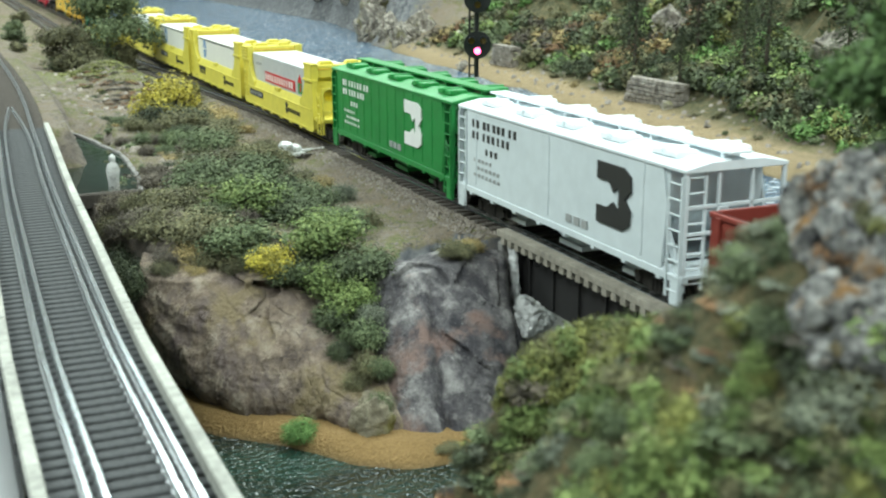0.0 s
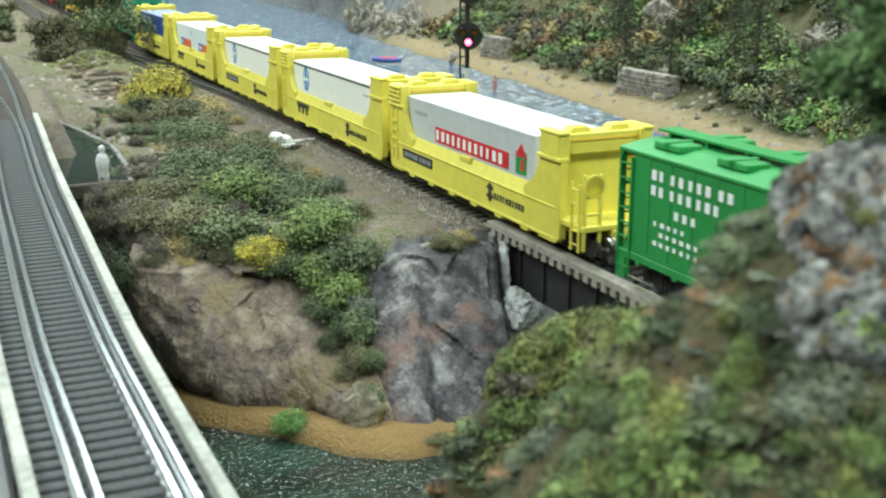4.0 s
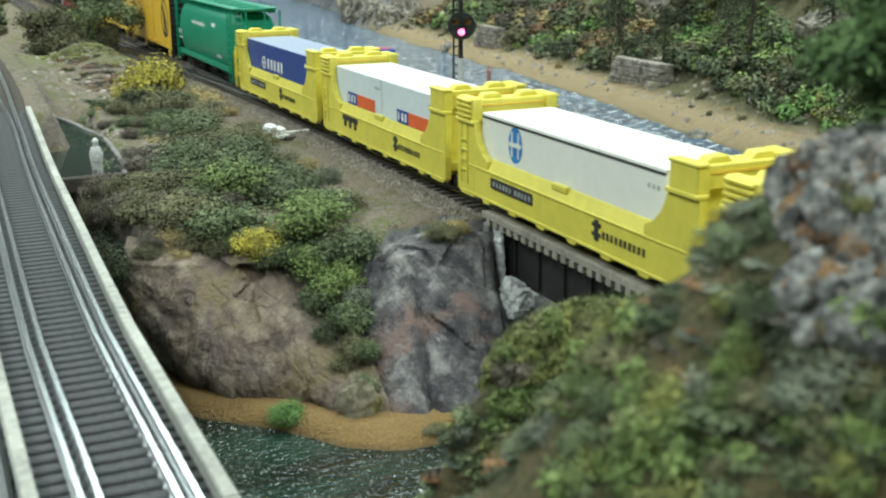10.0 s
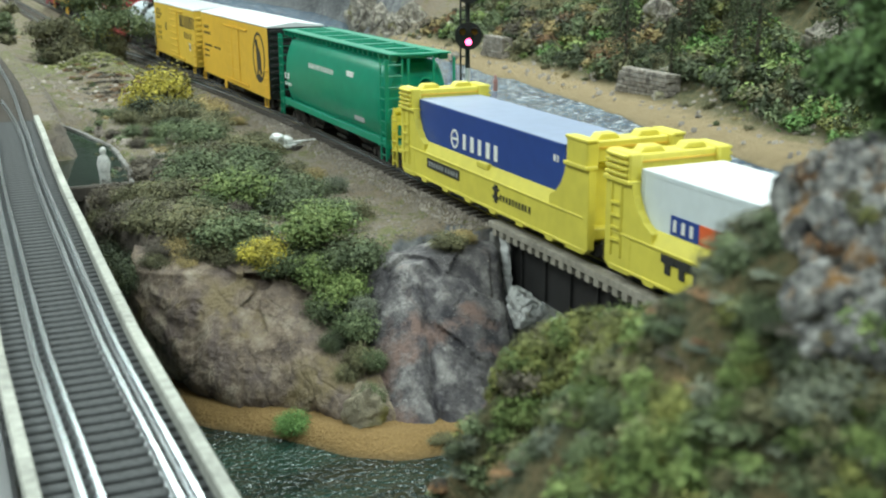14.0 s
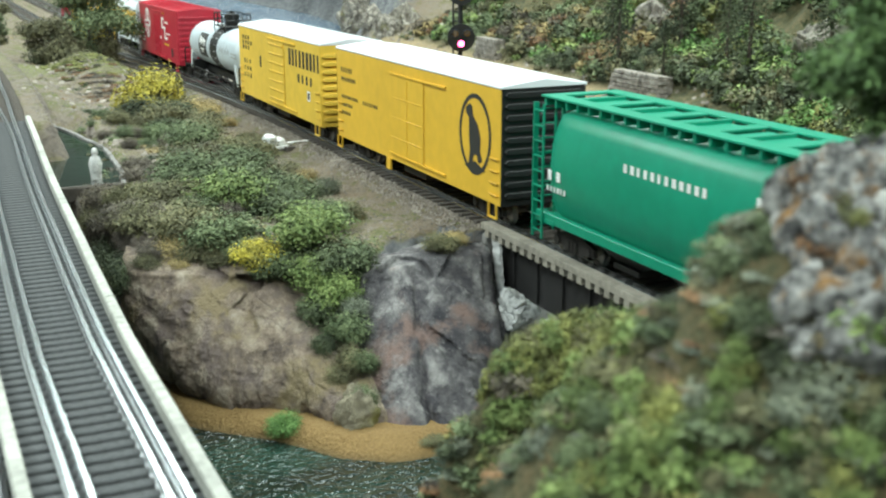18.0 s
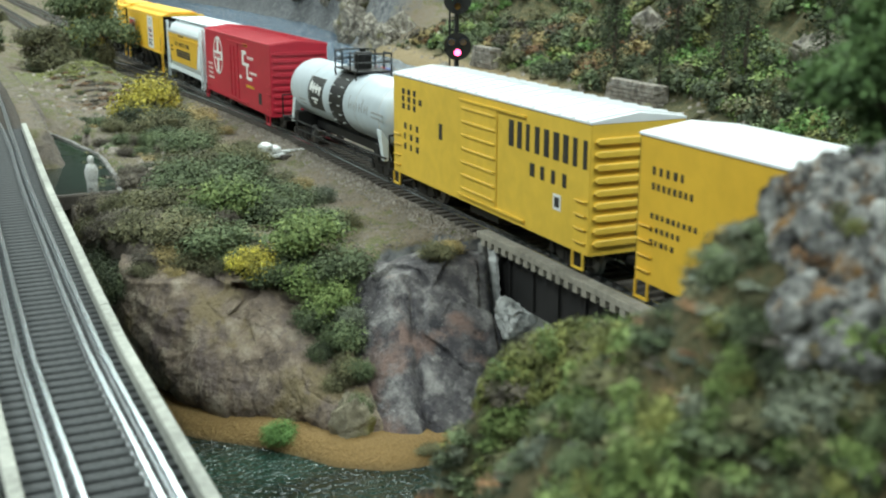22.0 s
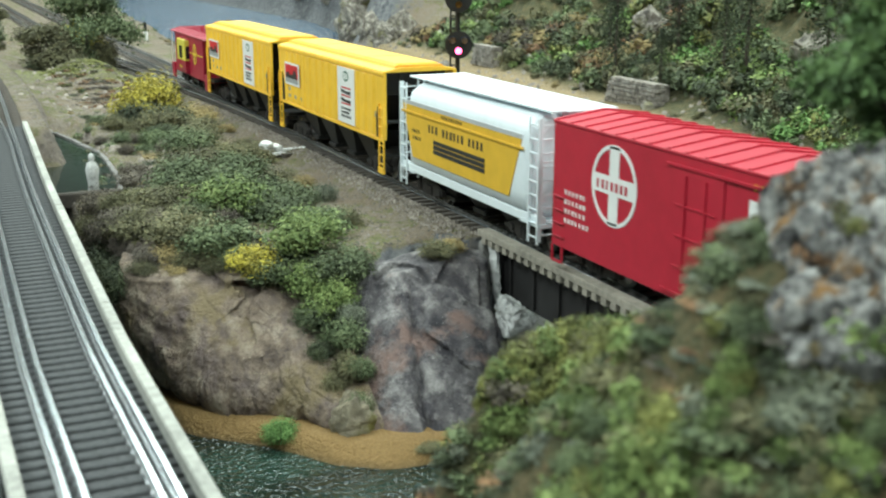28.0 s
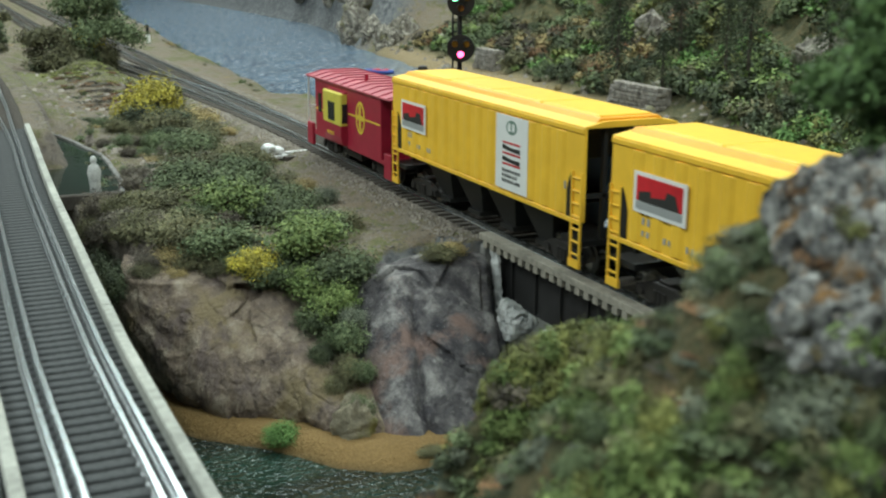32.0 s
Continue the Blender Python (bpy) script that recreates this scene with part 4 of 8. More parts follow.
    for k in range(3):
        letters(bm, Y(letters_u) - 2 - (k % 2) * 3, 5 + k, 3.4, 2.4, 24 - k * 3.0, 1.4, x=-18.1)
    part("small_lettering", bm, M_GREYINK if paint is not M_GREEN else M_WHITEINK, root)
    bm = B()
    for k in range(3):
        box(bm, -18.4, -18.0, Y(logo_u) + 16 + k * 5.2, Y(logo_u) + 19.6 + k * 5.2, 15.4, 18.2)
    part("data_panel", bm, M_GREYINK, root)


# ---- well cars ----
def well_unit(u0, u1, label, front_end, rear_end, marks):
    root, L, Y = car("well_car", u0, u1, label, "well car")
    h = L / 2
    tw = 14.5
    yf = -h + (14 if front_end else 2.5)
    yr = h - (14 if rear_end else 2.5)
    for sx in (-1, 1):
        # the side: upright below, a sloping top chord above
        bm = B()
        prof = [(sx * 15.4, 5.6), (sx * 18.3, 5.6), (sx * 18.3, 17.0), (sx * 16.0, 21.4), (sx * 15.4, 21.4)]
        prism(bm, prof if sx > 0 else prof[::-1], yf + 4, yr - 4)
        side = part("well_side", bm, M_TTXYELLOW, root, bevel=0.25)
        bm = B()
        box(bm, *sorted((sx * 18.2, sx * 18.75)), yf + 3, yr - 3, 16.5, 17.3)
        box(bm, *sorted((sx * 17.6, sx * 18.7)), yf + 3, yr - 3, 5.2, 6.2)
        part("flange", bm, M_TTXYELLOW, side, bevel=0.15)
        span_ = yr - yf - 2 * tw
        for k in range(6):
            a = yf + tw + span_ * (k + 0.5) / 6
            bm = B()
            plate(bm, [(a - 3.6, 5.4), (a - 2.2, 3.8), (a + 2.2, 3.8), (a + 3.6, 5.4)], *sorted((sx * 16.0, sx * 18.5)))
            part("jacking_pad", bm, M_TTXYELLOW, side, bevel=0.15)
        bm = B()
        a = (yf + yr) / 2
        box(bm, *sorted((sx * 15.6, sx * 17.6)), a - 5, a + 5, 19.6, 22.0)
        part("lifting_lug", bm, M_TTXYELLOW, side, bevel=0.3)
        for ya, yb, inner, plain in ((yf, yf + tw, 1, True), (yr - tw, yr, -1, False)):
            # the end: a tall web that sweeps down to the side, with a block on top
            yo, yi = (ya, yb) if inner > 0 else (yb, ya)
            bm = B()
            web = [(yo, 6.2), (yo, 34.5), (yi, 34.5)] + [(yi + inner * d, z) for d, z in ((1.0, 30.0), (3.2, 26.0), (6.6, 22.6), (11.5, 20.6))] + [(yi + inner * 11.5, 16.8), (yi, 16.6), (yi, 4.2), (yo + inner * 3, 4.2)]
            plate(bm, web, *sorted((sx * 15.6, sx * 18.45)))
            end = part("end_web", bm, M_TTXYELLOW, root, bevel=0.2)
            bm = B()
            box(bm, *sorted((sx * 14.2, sx * 19.0)), min(yo, yi) + 0.6, max(yo, yi) - 0.6, 34.2, 43.0)
            post = part("bulkhead_post", bm, M_TTXYELLOW, root, bevel=0.5)
            bm = B()
            box(bm, *sorted((sx * 15.0, sx * 19.7)), min(yo, yi) - 0.2, max(yo, yi) + 0.2, 33.2, 34.6)
            part("post_rim", bm, M_TTXYELLOW, post, bevel=0.25)
            if plain:
                bm = B()
                box(bm, *sorted((sx * 15.0, sx * 19.4)), min(yo, yi) + 0.2, max(yo, yi) - 0.2, 42.2, 43.4)
                part("post_cap", bm, M_TTXYELLOW, post, bevel=0.3)
            else:
                pieces("grip_rib", [(*sorted((sx * 18.8, sx * 20.2)), min(yo, yi) + 1.6, max(yo, yi) - 1.6, 35.6 + k * 1.95, 36.6 + k * 1.95) for k in range(4)], M_TTXYELLOW, post, 0.2)
                pieces("web_rib", [(*sorted((sx * 18.3, sx * 19.0)), yo - 4.2, yo - 3.2, 9.0, 33), (*sorted((sx * 18.3, sx * 19.0)), yo - 9.6, yo - 8.6, 9.0, 33)], M_TTXYELLOW, end, 0.15)
                pieces("grab_iron", [(*sorted((sx * 18.6, sx * 19.3)), yo - 9.0, yo - 4.0, z, z + 0.7) for z in (14, 18, 22, 26)], M_TTXYELLOW, end)
    for ya, yb in ((yf + 1.5, yf + tw - 1), (yr - tw + 1, yr - 1.5)):
        bm = B()
        ym = (ya + yb) / 2
        box(bm, -14.4, 14.4, ya + 1.4, yb - 1.4, 35.0, 42.2)
        prism(bm, [(-13, 42), (-3, 42), (-5, 44.2), (-11, 44.2)], ym - 2.4, ym + 2.4)
        prism(bm, [(3, 42), (13, 42), (11, 44.2), (5, 44.2)], ym - 2.4, ym + 2.4)
        box(bm, -15.5, 15.5, ym - 2.5, ym + 2.5, 12, 36)
        box(bm, -15.5, 15.5, ya, yb, 9, 13)
        part("bulkhead_beam", bm, M_TTXYELLOW, root, bevel=0.35)
        bm = B()
        box(bm, -14.6, 14.6, *sorted((ya + 1.1, ya + 1.5)), 39.6, 40.3)
        box(bm, -14.6, 14.6, *sorted((yb - 1.5, yb - 1.1)), 39.6, 40.3)
        part("beam_seam", bm, M_YELLOW, root)
    bm = B()
    box(bm, -15.5, 15.5, yf + tw, yr - tw, 4.6, 5.8)
    part("well_floor", bm, M_TTXYELLOW, root)
    for sgn, on in ((-1, front_end), (1, rear_end)):
        if not on:
            continue
        bm = B()
        box(bm, -17.5, 17.5, *sorted((sgn * (h - 15), sgn * h)), 11.5, 13.6)
        box(bm, -6, 6, *sorted((sgn * (h - 16), sgn * (h + 1))), 7, 11.5)
        part("end_platform", bm, M_TTXYELLOW, root, bevel=0.3)
        bm = B()
        for x in (-16.5, -10.5):
            box(bm, x - 0.5, x + 0.5, *sorted((sgn * (h - 1.6), sgn * (h - 0.4))), 5, 31)
        for z in (17, 23, 29):
            box(bm, -16.5, -10.5, *sorted((sgn * (h - 1.4), sgn * (h - 0.6))), z, z + 0.9)
        ladder(bm, -17.8, sgn * (h - 2), sgn * (h - 7), 4.5, 28, 5)
        part("hand_rail", bm, M_TTXYELLOW, root)
        bm = B()
        lathe(bm, [(4.2, 0), (4.2, 0.6), (3.4, 0.6), (3.4, 0)], 14, "y", (-13, sgn * (h - 0.2), 27))
        part("brake_wheel", bm, M_TTXYELLOW, root)
    sh = truck_meshes()
    ends = [-h + (9 if front_end else -5.5)] + ([h - 9] if rear_end else [])
    for y in ends:
        t = part("truck", sh["truck"], None, root, at=(0, y, 0))
        for yy in (-10, 10):
            part("wheelset", sh["wheelset"], None, t, "bright-rimmed steel wheels on an axle", at=(0, yy, 4.8))
    for kind, u in marks:
        bm = B()
        y = Y(u)
        if kind == "plate":
            box(bm, -18.75, -18.2, y - 32, y, 11.2, 15.2)
            p = part("name_plate", bm, M_INK, root, "black plate with a pale rim")
            bm = B()
            letters(bm, y - 2.5, 6, 2.6, 1.8, 12.2, 2.0, x=-18.75)
            letters(bm, y - 19.5, 5, 2.6, 1.8, 12.2, 2.0, x=-18.75)
            part("lettering", bm, M_GREYINK, p)
        elif kind == "tee":
            for k in range(3):
                a = y - k * 7
                box(bm, -18.75, -18.2, a - 6.6, a, 13.6, 16.0)
                box(bm, -18.75, -18.2, a - 4.6, a - 2.0, 10.4, 13.6)
            part("reporting_mark", bm, M_INK, root)
        else:
            box(bm, -18.75, -18.2, y - 2.0, y, 9.0, 15.8)
            box(bm, -18.74, -18.2, y - 3.4, y + 1.4, 10.4, 11.6)
            box(bm, -18.74, -18.2, y - 3.4, y + 1.4, 13.6, 14.8)
            letters(bm, y - 4.6, 10, 2.5, 1.8, 10.4, 2.4, x=-18.45)
            part("reporting_mark", bm, M_INK, root)


def container(name, u0, u1, paint, roof, label, width=16.2, top=38.5):
    root = thing(name, pose(TRACK_X, (u0 + u1) / 2, RAIL), label, "container", "containers on the well cars")
    CARS.append((root, (u0 + u1) / 2))
    h = (u1 - u0) * 500
    w = 15.2
    bm = B()
    box(bm, -w, w, -h, h, 5.9, top - 0.5)
    part("shell", bm, paint, root, bevel=0.25)
    bm = B()
    box(bm, -w + 0.1, w - 0.1, -h + 0.1, h - 0.1, top - 0.55, top)
    part("roof", bm, roof, root, bevel=0.1)
    bm = B()
    for sx in (-w - 0.12, w - 0.3):
        box(bm, sx, sx + 0.42, -h - 0.1, h + 0.1, top - 1.6, top - 0.3)
    for y in (-h - 0.1, h - 1.5):
        for sx in (-w - 0.15, w - 1.4):
            box(bm, sx, sx + 1.55, y, y + 1.6, 6, top - 0.2)
    part("corner_frame", bm, paint, root)
    return root, h, lambda u: (u - (u0 + u1) / 2) * 1000, -w


def well_train():
    # each unit shares the truck at its front with the unit ahead
    units = [(0.602, 0.774, True, False, [("plate", 0.7560), ("cross", 0.6700)]), (0.780, 0.9495, False, False, [("tee", 0.9160), ("cross", 0.8320)]),
             (0.9545, 1.1155, False, False, [("plate", 1.0836), ("cross", 1.0100)]), (1.1225, 1.2825, False, False, [("tee", 1.2486), ("cross", 1.1800)]),
             (1.2880, 1.4655, False, True, [("plate", 1.4220), ("cross", 1.3580)])]
    for a, b, fe, re_, marks in units:
        well_unit(a, b, "lemon yellow well car unit with tall end bulkheads", fe, re_, marks)
    # grey container with a red name band
    # the roof is the side's grey, lightened in colour for the light on top
    root, h, Y, x = container("container", 0.6395, 0.7580, M_SILVER, material("lit_grey_container_roof", (0.58, 0.60, 0.61), 0.45, 0, 0.1), "silver grey container with a red name band")
    bm = B()
    box(bm, x - 0.25, x, Y(0.6600), Y(0.7275), 22.6, 29.0)
    band = part("name_band", bm, M_SIGNRED, root)
    bm = B()
    letters(bm, Y(0.7260), 12, 5.3, 3.6, 23.6, 4.2, x=x - 0.25)
    part("lettering", bm, M_WHITEINK, band)
    bm = B()
    box(bm, x - 0.25, x, Y(0.6460), Y(0.6540), 22.6, 31.0)
    part("crest", bm, M_SIGNGREEN, root)
    bm = B()
    plate(bm, [(Y(0.6545), 29), (Y(0.6500), 34), (Y(0.6455), 29)], x - 0.3, x)
    box(bm, x - 0.3, x, Y(0.6475), Y(0.6500), 24, 28)
    part("crest_cap", bm, M_SIGNRED, root)
    bm = B()
    letters(bm, Y(0.7500), 6, 2.4, 1.7, 31.6, 1.5, x=x)
    part("lettering", bm, M_GREYINK, root)
    for a, b, c in ((0.8060, 0.9310, 0.9085), (0.9770, 1.0970, 1.0705)):
        root, h, Y, x = container("container", a, b, M_CREAM, M_CREAM, "cream-white container with a blue cross herald and dark top rail", top=38.0)
        bm = B()
        box(bm, x - 0.3, x, -h, h, 36.1, 36.9)
        part("top_rail", bm, M_WELLRIM, root)
        bm = B()
        oval(bm, Y(c), 29.4, 5.2, 6.8, x, proud=0.14)
        disc = part("round_herald", bm, M_LIGHTBLUE, root, "blue disc with a white cross")
        bm = B()
        box(bm, x - 0.3, x, Y(c) - 4.6, Y(c) + 4.6, 28.6, 30.2)
        for d in (-2.9, 2.0):
            box(bm, x - 0.29, x, Y(c) + d, Y(c) + d + 0.9, 24.5, 34.3)
        part("cross", bm, M_CREAM, disc)
        bm = B()
        letters(bm, Y(a) + 9, 3, 2.4, 1.6, 31.0, 1.4, x=x)
        part("lettering", bm, M_GREYINK, root)
    for a, b, c0, c1 in ((1.2035, 1.2650, 1.2491, 1.2118), (1.1405, 1.2025, 1.1840, 1.1480)):
        root, h, Y, x = container("container", a, b, M_PALEGREY, M_ROOFWHITE, "short pale grey container with a blue and orange panel")
        mid = c0 + (c1 - c0) * 0.37
        bm = B()
        box(bm, x - 0.25, x, Y(mid), Y(c0), 21.5, 27.4)
        p = part("name_panel", bm, M_BLUE, root)
        bm = B()
        letters(bm, Y(c0) - 1.6, 3, 4.0, 2.8, 22.6, 3.6, x=x - 0.25)
        part("lettering", bm, M_WHITEINK, p)
        bm = B()
        box(bm, x - 0.24, x, Y(c1), Y(mid), 21.5, 27.4)
        part("orange_panel", bm, M_ORANGE, root)
        bm = B()
        letters(bm, Y(a) + 8, 3, 2.4, 1.6, 33.0, 1.2, x=x)
        part("lettering", bm, M_GREYINK, root)
    root, h, Y, x = container("container", 1.3115, 1.4410, M_BLUE, material("steel_blue_roof", (0.25, 0.30, 0.42), 0.4, 0, 0.1), "deep blue container with white lettering")
    bm = B()
    ring_shape(bm, Y(1.4010), 26.5, 3.6, 4.0, 1.0, x)
    box(bm, x - 0.2, x, Y(1.4010) - 2.6, Y(1.4010) + 2.6, 26.0, 27.0)
    letters(bm, Y(1.3930), 5, 7.0, 5.0, 23.4, 6.2, x=x)
    letters(bm, Y(1.3190), 2, 2.4, 1.8, 31.5, 2.4, x=x)
    part("lettering", bm, M_WHITEINK, root)


# ---- round-sided covered hoppers ----
def skin(bm, sections):
    """Closed skin through sections, each a list of (x, z) at a y."""
    rings = [[bm.verts.new((x, y, z)) for x, z in prof] for y, prof in sections]
    n = len(rings[0])
    for a, b in zip(rings, rings[1:]):
        for i in range(n):
            bm.faces.new((a[i], a[(i + 1) % n], b[(i + 1) % n], b[i]))
    bm.faces.new(rings[0][::-1])
    bm.faces.new(rings[-1])


def end_cage(root, L, zt, paint, wide=17.0):
    h = L / 2
    for sgn in (-1, 1):
        y = sgn * (h - 1.2)
        bm = B()
        for x in (-wide, wide, -6.5, 6.5):
            box(bm, x - 0.5, x + 0.5, y - 0.5, y + 0.5, 9, zt - 1)
        for z in (22, 34):
            box(bm, -wide, wide, y - 0.4, y + 0.4, z, z + 0.8)
        box(bm, -17.5, 17.5, *sorted((sgn * (h - 15), sgn * h)), 11.0, 12.4)
        part("end_frame", bm, paint, root)
        bm = B()
        end_ladder(bm, y, -wide, -9.5, 6, zt - 1, 9)
        part("ladder", bm, paint, root)
        bm = B()
        ladder(bm, -wide - 1.0, y, y - sgn * 6.5, 5, zt - 1, 9)
        part("ladder", bm, paint, root)
        bm = B()
        lathe(bm, [(3.6, 0), (3.6, 0.6), (2.9, 0.6), (2.9, 0)], 14, "y", (2.0, y + sgn * 0.6, 40))
        part("brake_wheel", bm, paint, root)


def hatch_roof(root, L, z, paint, wide, openings):
    """A raised roof walk with a row of hatch covers down its middle."""
    h = L / 2
    pieces("roof_walk", [(x0, x1, -h + 1, h - 1, z + 0.6, z + 1.4) for x0, x1 in ((-wide, -wide + 6.5), (wide - 6.5, wide))], paint, root, 0.15)
    ys = [-h + 3 + k * (L - 6) / openings for k in range(openings + 1)]
    pieces("walk_brace", [(-wide + 6.5, wide - 6.5, y - 2.6, y + 2.6, z + 0.5, z + 1.3) for y in ys], paint, root, 0.15)
    if paint is not M_WHITE:
        pieces("walk_bracket", [(*sorted((sx * (wide - 0.6), sx * (wide - 5))), y - 0.5, y + 0.5, z - 2.2, z + 0.7) for sx in (-1, 1) for y in [-h + 4 + k * 7 for k in range(int(L / 7))]], paint, root)
    for k in range(openings):
        y = -h + 3 + (k + 0.5) * (L - 6) / openings
        bm = B()
        box(bm, -wide + 7.2, wide - 7.2, y - (L / openings) * 0.36, y + (L / openings) * 0.36, z - 1.5, z + (1.0 if paint is M_WHITE else 0.1))
        box(bm, -wide + 7, wide - 7, y - 0.6, y + 0.6, z - 0.5, z + 1.4)
        part("roof_hatch", bm, paint, root, bevel=0.2)


def round_hopper(u0, u1, zt, paint, label, profile, wide, openings, sill, ends):
    root, L, Y = car("covered_hopper", u0, u1, label, "hopper car")
    h = L / 2
    full = [(x, z) for x, z in profile] + [(-x, z) for x, z in profile[::-1]]
    zlow = min(z for _, z in profile)
    a, b = ends

    def shrink(k):
        return [(x * (1 - k), 32 + (z - 32) * (1 - k)) for x, z in full]

    bm = B()
    head = [(a, 0.42), (a + (b - a) * 0.10, 0.24), (a + (b - a) * 0.30, 0.11), (a + (b - a) * 0.6, 0.03)]
    skin(bm, [(-h + d, shrink(k)) for d, k in head] + [(-h + b, full), (h - b, full)] + [(h - d, shrink(k)) for d, k in head[::-1]])
    part("tank_body", bm, paint, root, smooth=False, bevel=0.0)
    for p in root.children[0].data.polygons:
        p.use_smooth = abs(p.normal.y) < 0.5
    hatch_roof(root, L, zt, paint, wide, openings)
    end_cage(root, L, zt, paint)
    pieces("side_sill", [(*sorted((sx * 14.5, sx * 17.2)), -h + 1, h - 1, sill, sill + 3.6) for sx in (-1, 1)], paint, root, 0.3)
    hopper_bays(root, h, 3, zlow + 1, M_BLACK, L * 0.22)
    bm = B()
    box(bm, -4, 4, -h + 2, h - 2, 7, 11)
    part("centre_sill", bm, M_TRUCK, root)
    running_gear(root, L, 20)
    return root, L, Y


def green_round_hopper():
    prof = [(11, 10.5), (15.6, 16), (17.5, 24), (18.0, 31), (17.3, 39), (15.6, 45), (13.4, 49.5), (6, 52)]
    root, L, Y = round_hopper(1.470, 1.645, 53.5, M_TEAL, "jade green round-sided covered hopper with white lettering", prof, 15.5, 6, 11, (7, 15))
    bm = B()
    xs = lambda z: -float(np.interp(z, [p[1] for p in prof], [p[0] for p in prof]))
    for k, (u, n, pitch, w, z, hh) in enumerate(((1.5885, 12, 3.55, 2.6, 37.6, 2.7), (1.6335, 2, 5.6, 3.4, 27.2, 3.4), (1.6345, 6, 2.2, 1.6, 23.2, 1.8))):
        letters(bm, Y(u), n, pitch, w, z, hh, x=xs(z + hh / 2) - 0.15)
    box(bm, xs(40) - 0.2, xs(40) + 0.5, Y(1.5175), Y(1.5275), 38.0, 42.0)
    part("lettering", bm, M_WHITEINK, root)
    bm = B()
    box(bm, xs(20) - 0.2, xs(20) + 0.3, Y(1.5040), Y(1.5180), 18.5, 21.5)
    part("data_panel", bm, M_GREYINK, root)


def white_yellow_hopper():
    prof = [(12, 12), (17.6, 15.5), (18.0, 22), (18.0, 42), (16.8, 46.5), (13.0, 49.5), (6, 50.5)]
    root, L, Y = round_hopper(2.4050, 2.5310, 50.8, M_WHITE, "white covered hopper with a broad yellow side panel", prof, 13.5, 5, 11.2, (7, 12))
    bm = B()
    plate(bm, [(Y(2.5265), 40.8), (Y(2.5160), 18.6), (Y(2.4275), 18.6), (Y(2.4185), 40.8)], -18.3, -17.9)
    panel = part("yellow_panel", bm, M_BOXYELLOW, root)
    bm = B()
    box(bm, -18.9, -18.0, Y(2.4170), Y(2.5270), 37.4, 38.2)
    part("side_rail", bm, M_BOXYELLOW, panel)
    bm = B()
    plate(bm, [(Y(2.5270), 42.6), (Y(2.5265), 40.9), (Y(2.4185), 40.9), (Y(2.4180), 42.6)], -18.25, -17.9)
    part("grey_band", bm, M_SILVER, root)
    bm = B()
    letters(bm, Y(2.4990), 3, 3.5, 2.4, 31.6, 3.2, x=-18.3)
    letters(bm, Y(2.4850), 6, 3.5, 2.4, 31.6, 3.2, x=-18.3)
    letters(bm, Y(2.4610), 4, 3.5, 2.4, 31.6, 3.2, x=-18.3)
    for z in (23.4, 25.4, 27.4):
        box(bm, -18.5, -18.2, Y(2.4470), Y(2.4940), z, z + 1.6)
    letters(bm, Y(2.5160), 4, 2.2, 1.5, 29.6, 1.5, x=-18.3)
    letters(bm, Y(2.5150), 4, 2.2, 1.5, 26.6, 1.5, x=-18.3)
    letters(bm, Y(2.4860), 9, 2.2, 1.5, 39.0, 1.3, x=-18.3)
    part("lettering", bm, M_INK, panel)


